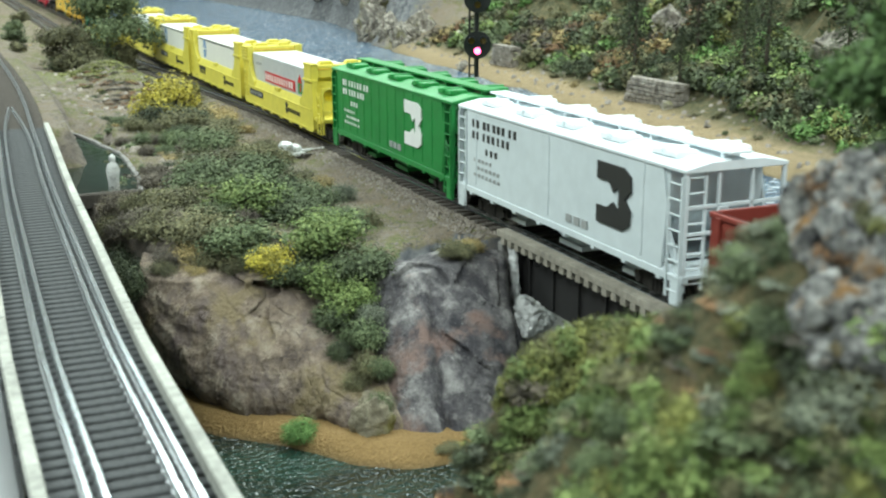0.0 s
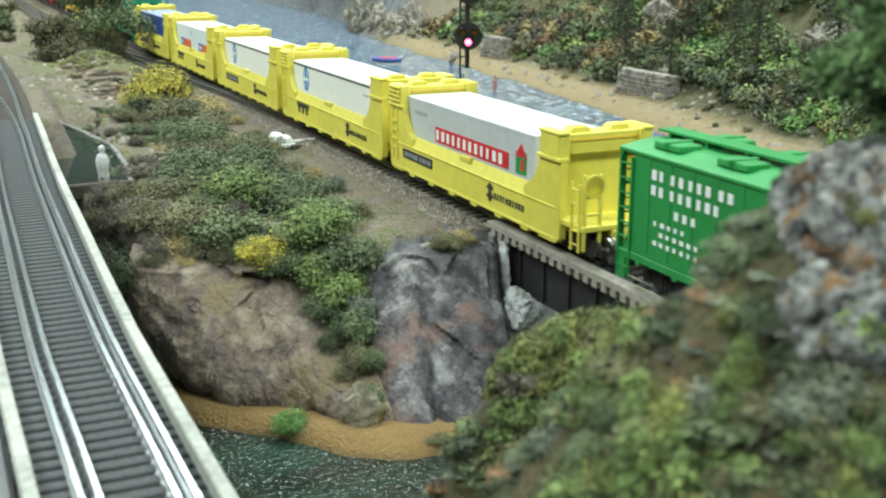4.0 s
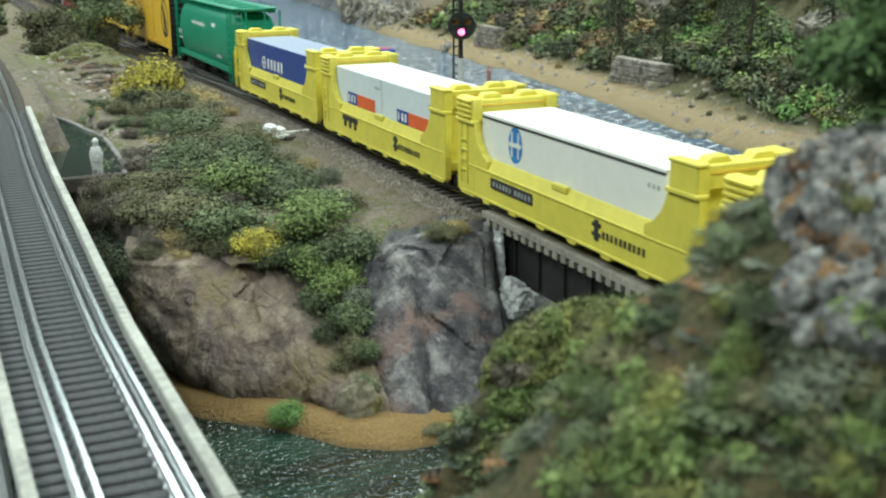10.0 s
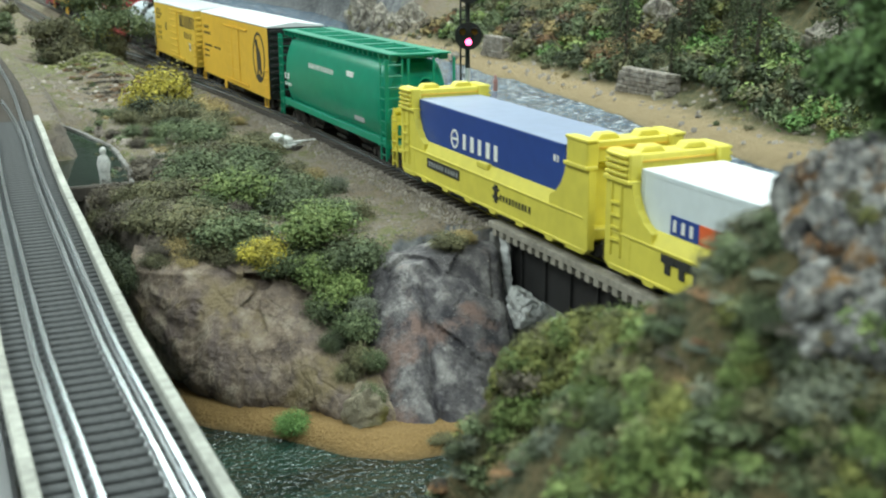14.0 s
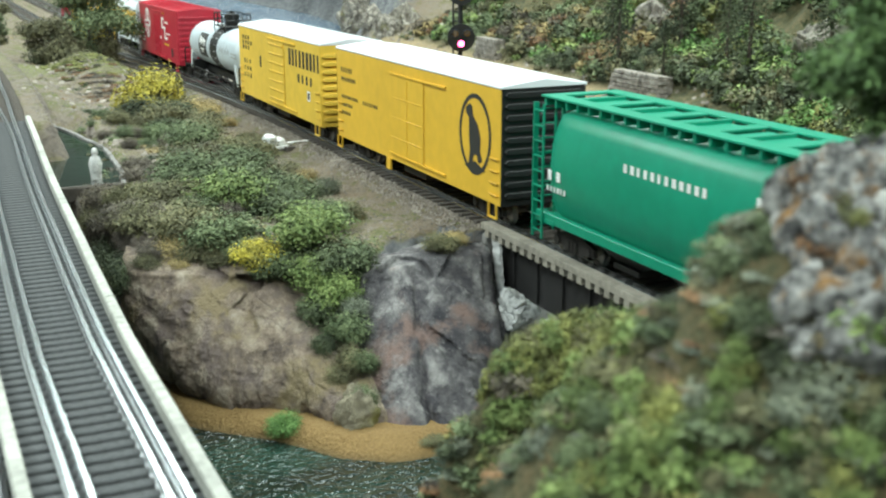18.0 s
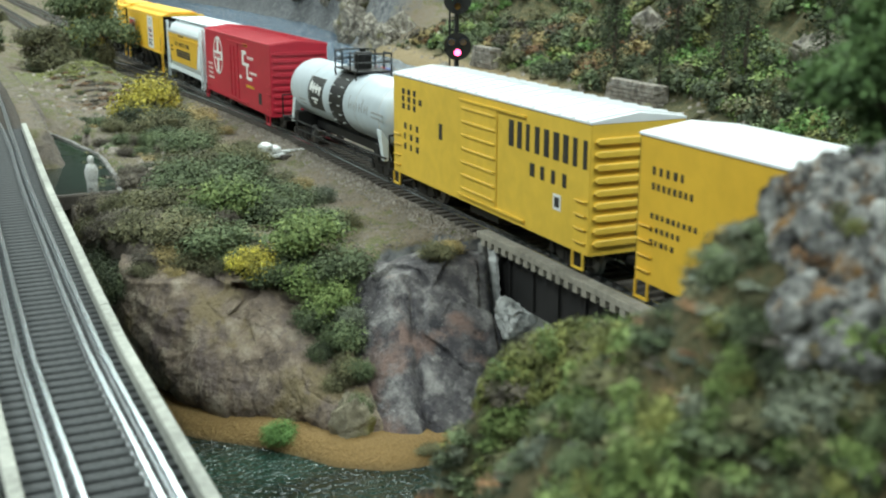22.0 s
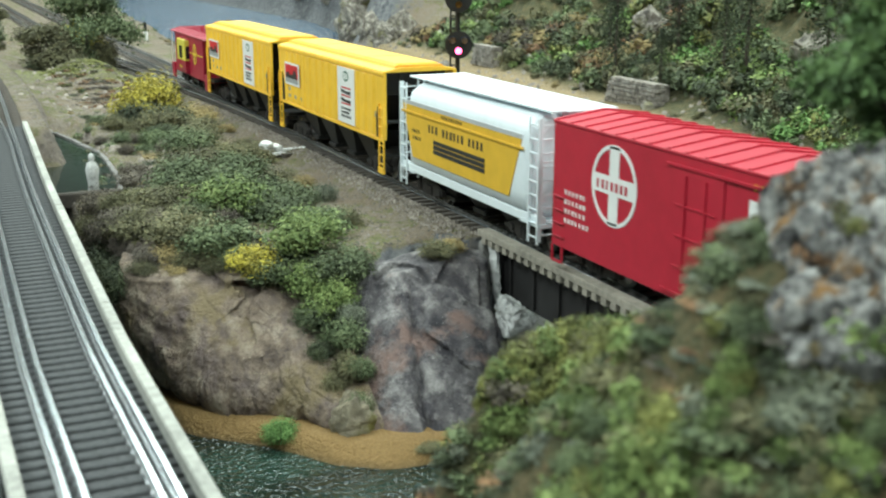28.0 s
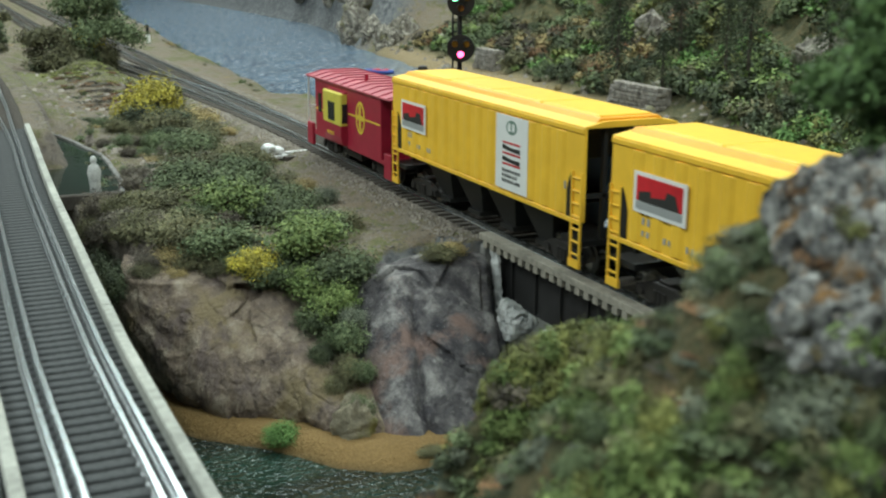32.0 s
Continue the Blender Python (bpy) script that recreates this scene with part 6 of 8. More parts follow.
# ---- rocks ----
def rock_material(name, dark, mid, light, scale=90.0, moss=None, stain=None, hard=0.21):
    m = bpy.data.materials.new(name)
    m.use_nodes = True
    nt = m.node_tree
    N, K = nt.nodes.new, nt.links.new
    b = nt.nodes["Principled BSDF"]
    b.inputs["Roughness"].default_value = 0.85
    co = N("ShaderNodeTexCoord")
    n1, n2, vo = N("ShaderNodeTexNoise"), N("ShaderNodeTexNoise"), N("ShaderNodeTexNoise")
    for n, s, d, r in ((n1, scale, 8, 0.65), (n2, scale * 7, 5, 0.7), (vo, scale * 0.4, 5, 0.6)):
        n.inputs["Scale"].default_value, n.inputs["Detail"].default_value, n.inputs["Roughness"].default_value = s, d, r
        K(co.outputs["Object"], n.inputs["Vector"])
    r = N("ShaderNodeValToRGB")
    el = r.color_ramp.elements
    el.new(0.5)
    for e, (p, c) in zip(el, ((0.50 - hard, dark), (0.50, mid), (0.50 + hard, light))):
        e.position, e.color = p, (*c, 1)
    K(n1.outputs["Fac"], r.inputs[0])
    col = r.outputs[0]
    fleck = N("ShaderNodeMapRange")
    fleck.inputs["From Min"].default_value, fleck.inputs["From Max"].default_value = 0.62, 0.74
    K(n2.outputs["Fac"], fleck.inputs["Value"])
    mix = N("ShaderNodeMix")
    mix.data_type = "RGBA"
    K(fleck.outputs[0], mix.inputs["Factor"])
    K(col, mix.inputs["A"])
    mix.inputs["B"].default_value = (*[min(1, c * 1.5) for c in light], 1)
    col = mix.outputs["Result"]
    if moss:
        mr = N("ShaderNodeMapRange")
        mr.inputs["From Min"].default_value, mr.inputs["From Max"].default_value = 0.54, 0.64
        K(vo.outputs["Fac"], mr.inputs["Value"])
        mm = N("ShaderNodeMix")
        mm.data_type = "RGBA"
        K(mr.outputs[0], mm.inputs["Factor"])
        K(col, mm.inputs["A"])
        mm.inputs["B"].default_value = (*moss, 1)
        col = mm.outputs["Result"]
    if stain:
        n3 = N("ShaderNodeTexNoise")
        n3.inputs["Scale"].default_value, n3.inputs["Detail"].default_value, n3.inputs["Roughness"].default_value = scale * 0.6, 7, 0.7
        shift = N("ShaderNodeMapping")
        shift.inputs["Location"].default_value = (0.7, 0.3, 0.9)
        shift.inputs["Scale"].default_value = (1.3, 1.3, 0.55)
        K(co.outputs["Object"], shift.inputs["Vector"])
        K(shift.outputs[0], n3.inputs["Vector"])
        sr = N("ShaderNodeMapRange")
        sr.inputs["From Min"].default_value, sr.inputs["From Max"].default_value = 0.50, 0.62
        K(n3.outputs["Fac"], sr.inputs["Value"])
        sm = N("ShaderNodeMix")
        sm.data_type = "RGBA"
        K(sr.outputs[0], sm.inputs["Factor"])
        K(col, sm.inputs["A"])
        sm.inputs["B"].default_value = (*stain, 1)
        col = sm.outputs["Result"]
    K(col, b.inputs["Base Color"])
    add = N("ShaderNodeMath")
    K(n1.outputs["Fac"], add.inputs[0])
    K(n2.outputs["Fac"], add.inputs[1])
    bump = N("ShaderNodeBump")
    bump.inputs["Strength"].default_value, bump.inputs["Distance"].default_value = 1.0, 0.0016
    K(add.outputs[0], bump.inputs["Height"])
    K(bump.outputs[0], b.inputs["Normal"])
    return m


M_BROWNROCK = rock_material("brown_rock", (0.100, 0.074, 0.060), (0.250, 0.190, 0.142), (0.41, 0.34, 0.265), 110, moss=(0.24, 0.185, 0.105), stain=(0.165, 0.125, 0.110), hard=0.15)
M_GREYROCK = rock_material("slate_rock", (0.040, 0.038, 0.046), (0.135, 0.125, 0.130), (0.34, 0.325, 0.315), 95, moss=(0.22, 0.145, 0.125), stain=(0.052, 0.047, 0.055), hard=0.16)
M_LICHENROCK = rock_material("lichen_rock", (0.05, 0.05, 0.055), (0.40, 0.39, 0.37), (0.80, 0.79, 0.75), 140, moss=(0.42, 0.22, 0.07), stain=(0.07, 0.068, 0.07), hard=0.11)
M_BLUFF = rock_material("bluff_rock", (0.07, 0.062, 0.055), (0.27, 0.245, 0.205), (0.50, 0.46, 0.39), 60, moss=(0.16, 0.15, 0.06), stain=(0.12, 0.10, 0.08), hard=0.15)


def boulder_mesh(name, mat, seed, radii, nu=72, nv=44, craggy=0.18, freq=2.2, strata=0.0):
    """A rounded, craggy mass about its own middle; radii in millimetres."""
    off = Vector((seed * 7.3, seed * 3.1, seed * 1.7))
    co = []
    for j in range(nv + 1):
        b = math.pi * (j / nv - 0.5)
        for i in range(nu):
            a = math.tau * i / nu
            d = Vector((math.cos(a) * math.cos(b), math.sin(a) * math.cos(b), math.sin(b)))
            r = 1 + craggy * noise.fractal(d * freq + off, 0.8, 2.1, 5) - craggy * 0.8 * abs(noise.noise(d * freq * 1.4 - off))
            if strata:
                r += strata * math.sin(11 * (d.z + 0.35 * d.x) + 3 * noise.noise(d * 3 + off))
            co.append([0.001 * r * c * k for c, k in zip(d, radii)])
    faces = [(j * nu + i, j * nu + (i + 1) % nu, (j + 1) * nu + (i + 1) % nu, (j + 1) * nu + i) for j in range(nv) for i in range(nu)]
    me = bpy.data.meshes.new(name)
    me.from_pydata(co, [], faces)
    me.materials.append(mat)
    for p in me.polygons:
        p.use_smooth = True
    return me


def rock(name, mesh, x, y, z, turn=(0, 0, 0), size=1.0, label="", group=""):
    ob = new(name, mesh)
    ob.matrix_basis = pose(x, y, z, *turn) @ Matrix.Diagonal((size, size, size, 1))
    return tagged(ob, label, "rock", group)


def spline(pts, n):
    """Points spread evenly in number along a smooth line through a few given ones."""
    p = [Vector(q) for q in pts]
    p = [p[0] * 2 - p[1]] + p + [p[-1] * 2 - p[-2]]
    out = []
    for k in range(n + 1):
        f = k / n * (len(pts) - 1)
        i = min(int(f), len(pts) - 2)
        t = f - i
        a, b, c, d = p[i:i + 4]
        out.append(0.5 * (2 * b + (c - a) * t + (2 * a - 5 * b + 4 * c - d) * t * t + (3 * b - a - 3 * c + d) * t ** 3))
    return out


def facets_of(seed, low, high, count, tilt, step, tall):
    """Broken planes: every place belongs to the nearest of a few seeds, each with its own tilt and step."""
    rng = random.Random(seed)
    span = [(min(p[k] for p in low + high), max(p[k] for p in low + high)) for k in range(3)]
    seeds = [(Vector([rng.uniform(*r) for r in span]), Vector([rng.uniform(-tilt, tilt) for _ in range(3)]), rng.uniform(-step, step)) for _ in range(count)]

    def depth(p):
        best, out = 1e9, 0.0
        for c, g, o in seeds:
            v = p - c
            d = v.x * v.x + v.y * v.y + v.z * v.z * tall
            if d < best:
                best, out = d, o + v.dot(g)
        return out
    return depth


def crag_mesh(name, mat, seed, foot, lip, back, nu=190, nv=96, crag=2.6, bulge=3.0, dome=4.0, fissure=0.45, planes=14, tilt=0.2, step=1.0, tall=0.5, under=0.0, cleft=()):
    """A rock face from a foot line to a lip line, rounded over the lip and running back into the bank; millimetres."""
    off = Vector((seed * 5.1, seed * 2.3, seed * 8.7))
    low, high = spline([(*q, 3) for q in foot], nu), spline(lip, nu)
    broken = facets_of(seed, low, high, planes, tilt, step, tall)
    co = []
    for i in range(nu + 1):
        f, h = low[i], high[i]
        along = (low[min(nu, i + 1)] - low[max(0, i - 1)])
        out = Vector((along.y, -along.x, 0)).normalized()
        for j in range(nv + 1):
            v = j / nv
            if j == 0:
                p = f - Vector((0, 0, 12)) - out * under
            elif v < 0.72:
                k = v / 0.72
                p = f.lerp(h, k) + out * (bulge * math.sin(math.pi * min(1, k * 1.05)) ** 0.8 - under * max(0, 1 - k / 0.22) ** 2)
            else:
                k = (v - 0.72) / 0.28
                p = h + Vector((back[0] * k, back[1] * k, dome * math.sin(min(1, k * 1.6) * math.pi / 2) - 10 * max(0, k - 0.6)))
            q = p + 2.2 * Vector((noise.noise(p * 0.09 + off), noise.noise(p * 0.09 - off), noise.noise(p * 0.09 + off * 2)))
            d = crag * 0.6 * noise.noise(p * 0.050 + off) + broken(q)
            d += crag * 0.42 * noise.fractal(Vector((p.x + p.z * 0.4, p.y, p.z * 0.9)) * 0.15 + off, 0.9, 2.1, 6)
            d += crag * 0.16 * noise.fractal(p * 0.7 + off, 0.8, 2.1, 3)
            d -= crag * fissure * max(0.0, 1 - abs(noise.noise(Vector((p.x * 0.09 + p.z * 0.03, p.y * 0.09, p.z * 0.022)) - off)) / 0.06)
            for c in cleft:
                d -= 4.5 * math.exp(-((i / nu - c + 0.05 * (v - 0.4) + 0.02 * noise.noise(p * 0.12 + off)) / 0.014) ** 2) * min(1, max(0, 1.4 - 1.5 * v))
            way = out if v < 0.66 else (out * (1 - (v - 0.66) / 0.34) + Vector((0, 0, 1)) * (v - 0.66) / 0.34)
            co.append((p + way * d) * 0.001)
    w = nv + 1
    faces = [(i * w + j, (i + 1) * w + j, (i + 1) * w + j + 1, i * w + j + 1) for i in range(nu) for j in range(nv)]
    me = bpy.data.meshes.new(name)
    me.from_pydata(co, [], faces)
    me.materials.append(mat)
    for p in me.polygons:
        p.use_smooth = True
    return me


def broken_rock_mesh(name, mat, seed, radii, cuts=16, nu=28, nv=18):
    """A broken stone: a ball cut by a few planes, then roughened; millimetres."""
    rng = np.random.RandomState(seed)
    n = rng.normal(size=(cuts, 3))
    n /= np.linalg.norm(n, axis=1)[:, None]
    reach = rng.uniform(0.62, 1.0, cuts)
    off = Vector((seed * 1.3, seed * 0.7, seed * 2.9))
    co = []
    for j in range(nv + 1):
        b = math.pi * (j / nv - 0.5)
        for i in range(nu):
            a = math.tau * i / nu
            d = np.array((math.cos(a) * math.cos(b), math.sin(a) * math.cos(b), math.sin(b)))
            r = min(1.15, float(np.min(reach / np.maximum(n @ d, 0.05))))
            r += 0.10 * noise.fractal(Vector(d) * 2.6 + off, 0.8, 2.1, 5) - 0.16 * max(0.0, 1 - abs(noise.noise(Vector(d) * 1.9 - off)) / 0.10)
            co.append(tuple(0.001 * r * c * k for c, k in zip(d, radii)))
    faces = [(j * nu + i, j * nu + (i + 1) % nu, (j + 1) * nu + (i + 1) % nu, (j + 1) * nu + i) for j in range(nv) for i in range(nu)]
    me = bpy.data.meshes.new(name)
    me.from_pydata(co, [], faces)
    me.materials.append(mat)
    return me


rock("boulder", crag_mesh("boulder", M_BROWNROCK, 1, ((65, 422), (69, 404), (77, 381), (89, 364), (104, 355), (112, 340), (122, 332), (133, 331)),
                          ((62, 426, 44), (66, 414, 45), (78, 404, 46), (91, 400, 45), (104, 394, 45), (114, 388, 41), (124, 381, 33), (134, 376, 28)), (8, 30), crag=1.9, bulge=5.0, fissure=0.5, planes=16, tilt=0.16, step=1.0, tall=0.8, under=3.5), 0, 0, 0,
     label="broad rounded brown boulder face at the water's edge")
rock("rock_outcrop", crag_mesh("rock_outcrop", M_GREYROCK, 3, ((132, 360), (128, 342), (135, 327), (150, 321), (168, 323), (180, 332), (190, 350), (194, 392)),
                               ((138, 388, 40), (143, 376, 46), (151, 368, 49), (165, 370, 50), (179, 369, 50), (189, 370, 49), (193, 378, 48), (195, 394, 46)), (3, 26), crag=0.9, bulge=1.0, dome=2.0, fissure=0.8, planes=11, tilt=0.13, step=0.8, tall=0.10, cleft=(0.36, 0.70)), 0, 0, 0,
     label="steep slate-grey rock outcrop below the track")
M_PALEROCK = rock_material("plaster_rock", (0.30, 0.30, 0.30), (0.72, 0.72, 0.71), (0.86, 0.86, 0.85), 160)
rock("pale_rock", broken_rock_mesh("pale_rock", M_PALEROCK, 4, (9, 8, 8), 18, 64, 40), 0.1915, 0.3520, 0.0325, (0, 0, 0), 1.0, "pale broken rock under the girder bridge")
rock("pale_rock", broken_rock_mesh("pale_rock", M_PALEROCK, 9, (5, 5, 4), 18, 48, 30), 0.1990, 0.3380, 0.0290, (0, 0, 40), 1.0, "small pale broken rock under the girder bridge")
bm = B()
rim = [(193.7 + 0.25 * math.sin(k * 2.3), 366.0 + k * 0.25 + 0.3 * math.sin(k * 1.7), 30 + k * 1.45) for k in range(17)]
for (x, y, z), (x1, y1, z1) in zip(rim, rim[1:]):
    v = [bm.verts.new(p) for p in ((x, y, z), (x + 1.1, y, z), (x + 1.1, y + 6, z), (x, y + 6, z), (x1, y1, z1), (x1 + 1.1, y1, z1), (x1 + 1.1, y1 + 6, z1), (x1, y1 + 6, z1))]
    for f in ((3, 2, 1, 0), (4, 5, 6, 7), (0, 1, 5, 4), (1, 2, 6, 5), (2, 3, 7, 6), (3, 0, 4, 7)):
        bm.faces.new([v[i] for i in f])
bmesh.ops.remove_doubles(bm, verts=bm.verts, dist=0.01)
tagged(new("plaster_edge", mesh_of("plaster_edge", bm, M_PALEROCK)), "chipped white plaster edge of the rock beside the bridge", "plaster", kind="structure")
rock("pale_rock", boulder_mesh("pale_rock", rock_material("buff_rock", (0.12, 0.10, 0.07), (0.27, 0.235, 0.16), (0.42, 0.38, 0.29), 120, moss=(0.2, 0.18, 0.05)), 7, (9, 8, 11), 48, 32, 0.25, 2.0), 0.1240, 0.3400, 0.0060, (0, 0, 20), 1.0, "low buff rock between the two rock faces")

KNOLL_ROCKS = [broken_rock_mesh("knoll_rock", M_LICHENROCK, 40 + k, (10, 8.5, 8), 15) for k in range(6)]
SMALL_ROCKS = [boulder_mesh("small_rock", M_BLUFF, 20 + k, (10, 8.5, 7), 18, 12, 0.42, 2.4) for k in range(4)]


# ---- foliage ----
def leaf_material(name, dark, mid, light, clump=160.0):
    m = bpy.data.materials.new(name)
    m.use_nodes = True
    nt = m.node_tree
    N, K = nt.nodes.new, nt.links.new
    b = nt.nodes["Principled BSDF"]
    b.inputs["Roughness"].default_value = 0.85
    geo = N("ShaderNodeNewGeometry")
    r = N("ShaderNodeValToRGB")
    el = r.color_ramp.elements
    el.new(0.5)
    dark, light = [tuple(c * k + m_ * (1 - k) for c, m_ in zip(end, mid)) for end, k in ((dark, 0.75), (light, 0.7))]
    for e, (p, c) in zip(el, ((0.0, dark), (0.55, mid), (1.0, light))):
        e.position, e.color = p, (*c, 1)
    patch = N("ShaderNodeTexNoise")
    patch.inputs["Scale"].default_value, patch.inputs["Detail"].default_value = clump, 3
    K(geo.outputs["Position"], patch.inputs["Vector"])
    tuft = N("ShaderNodeMapRange")
    tuft.inputs["From Min"].default_value, tuft.inputs["From Max"].default_value = 0.3, 0.7
    tuft.inputs["To Min"].default_value, tuft.inputs["To Max"].default_value = -0.55, 0.55
    K(patch.outputs["Fac"], tuft.inputs["Value"])
    both = N("ShaderNodeMath")
    both.use_clamp = True
    K(geo.outputs["Random Per Island"], both.inputs[0])
    K(tuft.outputs[0], both.inputs[1])
    K(both.outputs[0], r.inputs[0])
    info = N("ShaderNodeObjectInfo")
    hsv = N("ShaderNodeHueSaturation")
    val = N("ShaderNodeMapRange")
    val.inputs["To Min"].default_value, val.inputs["To Max"].default_value = 0.75, 1.3
    K(info.outputs["Random"], val.inputs["Value"])
    K(val.outputs[0], hsv.inputs["Value"])
    K(r.outputs[0], hsv.inputs["Color"])
    K(hsv.outputs[0], b.inputs["Base Color"])
    return m


LEAF = {
    "green": leaf_material("leaf_green", (0.036, 0.054, 0.024), (0.095, 0.125, 0.056), (0.205, 0.250, 0.125)),
    "fresh": leaf_material("leaf_fresh_green", (0.038, 0.085, 0.020), (0.095, 0.190, 0.046), (0.20, 0.33, 0.105)),
    "bright": leaf_material("leaf_bright_green", (0.046, 0.074, 0.020), (0.122, 0.175, 0.048), (0.255, 0.315, 0.110)),
    "olive": leaf_material("leaf_olive", (0.046, 0.045, 0.022), (0.112, 0.108, 0.052), (0.225, 0.210, 0.105)),
    "grey": leaf_material("leaf_grey_green", (0.066, 0.078, 0.057), (0.150, 0.170, 0.120), (0.290, 0.310, 0.220)),
    "yellow": leaf_material("leaf_yellow", (0.120, 0.115, 0.022), (0.350, 0.290, 0.036), (0.600, 0.530, 0.065)),
    "lime": leaf_material("leaf_yellow_green", (0.050, 0.056, 0.016), (0.140, 0.150, 0.040), (0.310, 0.315, 0.095)),
    "pine": leaf_material("leaf_deep_green", (0.033, 0.064, 0.019), (0.080, 0.147, 0.043), (0.155, 0.250, 0.083)),
    "dry": leaf_material("leaf_straw", (0.150, 0.115, 0.052), (0.320, 0.245, 0.105), (0.490, 0.385, 0.175)),
    "rust": leaf_material("leaf_rust", (0.085, 0.048, 0.024), (0.200, 0.105, 0.048), (0.340, 0.195, 0.085)),
    "dark": leaf_material("leaf_dark", (0.020, 0.027, 0.014), (0.046, 0.060, 0.028), (0.100, 0.120, 0.058)),
    "brown": leaf_material("leaf_brown", (0.045, 0.038, 0.030), (0.105, 0.088, 0.066), (0.195, 0.165, 0.122)),
}
M_TWIG = material("twig_bark", (0.085, 0.065, 0.05), 0.9, 0, 0.4, 800)


def leaf_cloud(name, seed, count, leaf, blobs=9, squash=0.8, spread=0.62, slim=1.0):
    """Small leaves in uneven clumps within a unit of 10 mm, standing on z = 0."""
    rng = np.random.RandomState(seed)
    cen = rng.normal(size=(blobs, 3))
    cen = cen / np.linalg.norm(cen, axis=1)[:, None] * rng.uniform(0.25, 1.0, blobs)[:, None] ** 0.6 * spread
    cen[:, 2] = np.abs(cen[:, 2]) * squash + 0.30
    rad = rng.uniform(0.08, 0.38, blobs)
    which = rng.choice(blobs, count, p=rad ** 2 / (rad ** 2).sum())
    d = rng.normal(size=(count, 3))
    d /= np.linalg.norm(d, axis=1)[:, None]
    p = cen[which] + d * (rad[which] * rng.uniform(0.1, 2.1, count) ** 0.55)[:, None]
    p[:, 2] = np.maximum(p[:, 2], 0.03)
    n = d * 0.8 + rng.normal(size=(count, 3)) * 0.42 + np.array([0, 0, 0.45])
    n /= np.linalg.norm(n, axis=1)[:, None]
    a = np.cross(n, rng.normal(size=(count, 3)))
    a /= np.linalg.norm(a, axis=1)[:, None]
    b = np.cross(n, a)
    s = leaf * rng.uniform(0.55, 1.35, count)[:, None]
    a = a + d * (slim - 1) * 0.8
    co = np.stack([p + a * s * 1.35 * slim, p - a * s + b * s * 0.62 / slim, p - a * s * 0.8 - b * s * 0.62 / slim], 1).reshape(-1, 3) * 0.010
    return quad_mesh(name, co, np.arange(count * 3).reshape(-1, 3))


def twig_mesh(name, seed, count=9):
    rng = random.Random(seed)
    bm = B()
    for _ in range(count):
        a, t = rng.uniform(0, math.tau), rng.uniform(0.2, 1.0)
        mid = Vector((math.cos(a) * 2.5 * t, math.sin(a) * 2.5 * t, 3.5))
        tip = Vector((math.cos(a) * 7 * t, math.sin(a) * 7 * t, rng.uniform(5, 9)))
        rod(bm, (0, 0, -1.0), mid, 0.35, 4, 0.25)
        rod(bm, mid, tip, 0.25, 4, 0.08)
    return mesh_of(name, bm, M_TWIG)


CLOUDS, TWIGS = {}, [twig_mesh("branch", k) for k in range(3)]


def cloud(kind, tint, k):
    key = (kind, tint, k)
    if key not in CLOUDS:
        count, leaf, blobs = {"near": (5600, 0.036, 46), "knoll": (1100, 0.080, 18), "tuft": (330, 0.092, 9), "far": (800, 0.110, 12)}[kind]
        me = leaf_cloud("foliage", 100 + 17 * k + len(kind), count, leaf, blobs, slim=1.5 if kind == "knoll" else 1.0)
        me.materials.append(LEAF[tint])
        CLOUDS[key] = me
    return CLOUDS[key]


WORDS = {"green": "mid-green leafy", "bright": "bright green leafy", "olive": "olive-green scrubby", "grey": "grey-green lichen-like", "yellow": "yellow-flowering", "dry": "straw-coloured dry", "fresh": "fresh green feathery", "lime": "yellow-green feathery",
         "rust": "rust-brown autumn", "dark": "dark green dense", "brown": "brown twiggy"}


def bush(x, y, wide, high, tint, kind="near", z=None, where="on the bank", group="bushes on the river banks", sink=0.0012):
    """A bush of a width and height in millimetres."""
    z = float(ground_height(x, y)) if z is None else z
    root = new("bush")
    root.empty_display_size = 0.01
    root.matrix_basis = pose(x, y, z - sink, random.uniform(-6, 6), random.uniform(-6, 6), random.uniform(0, 360)) @ Matrix.Diagonal((wide / 18, wide / 18, high / 12, 1))
    tagged(root, WORDS[tint] + " model bush " + where, "bush", group)
    part("foliage", cloud(kind, tint, random.randrange(4)), None, root)
    if kind != "tuft":
        part("branch", TWIGS[random.randrange(3)], None, root)
    return root


def thicket(name, spots, tint, kind, label):
    """Many small bushes that nobody could count, as one spread."""
    co, faces, n = [], [], 0
    at = np.array(spots)
    level = np.maximum(0, ground_height(at[:, 0], at[:, 1])) - 0.0015
    for (x, y, wide, high), z in zip(spots, level):
        me = cloud(kind, tint, random.randrange(4))
        v = np.empty(len(me.vertices) * 3)
        me.vertices.foreach_get("co", v)
        v = v.reshape(-1, 3)
        if kind == "far":
            v = v[: len(v) // 12 * 3]
        a = random.uniform(0, math.tau)
        c, q = math.cos(a), math.sin(a)
        v = np.stack([(v[:, 0] * c - v[:, 1] * q) * wide / 18, (v[:, 0] * q + v[:, 1] * c) * wide / 18, v[:, 2] * high / 12], -1)
        co.append(v + np.array([x, y, z]))
        faces.append(np.arange(len(v)).reshape(-1, 3) + n)
        n += len(v)
    me = quad_mesh(name, np.concatenate(co), np.concatenate(faces))
    me.materials.append(LEAF[tint])
    return tagged(new(name, me), label, "undergrowth", kind="stuff")


random.seed(5)
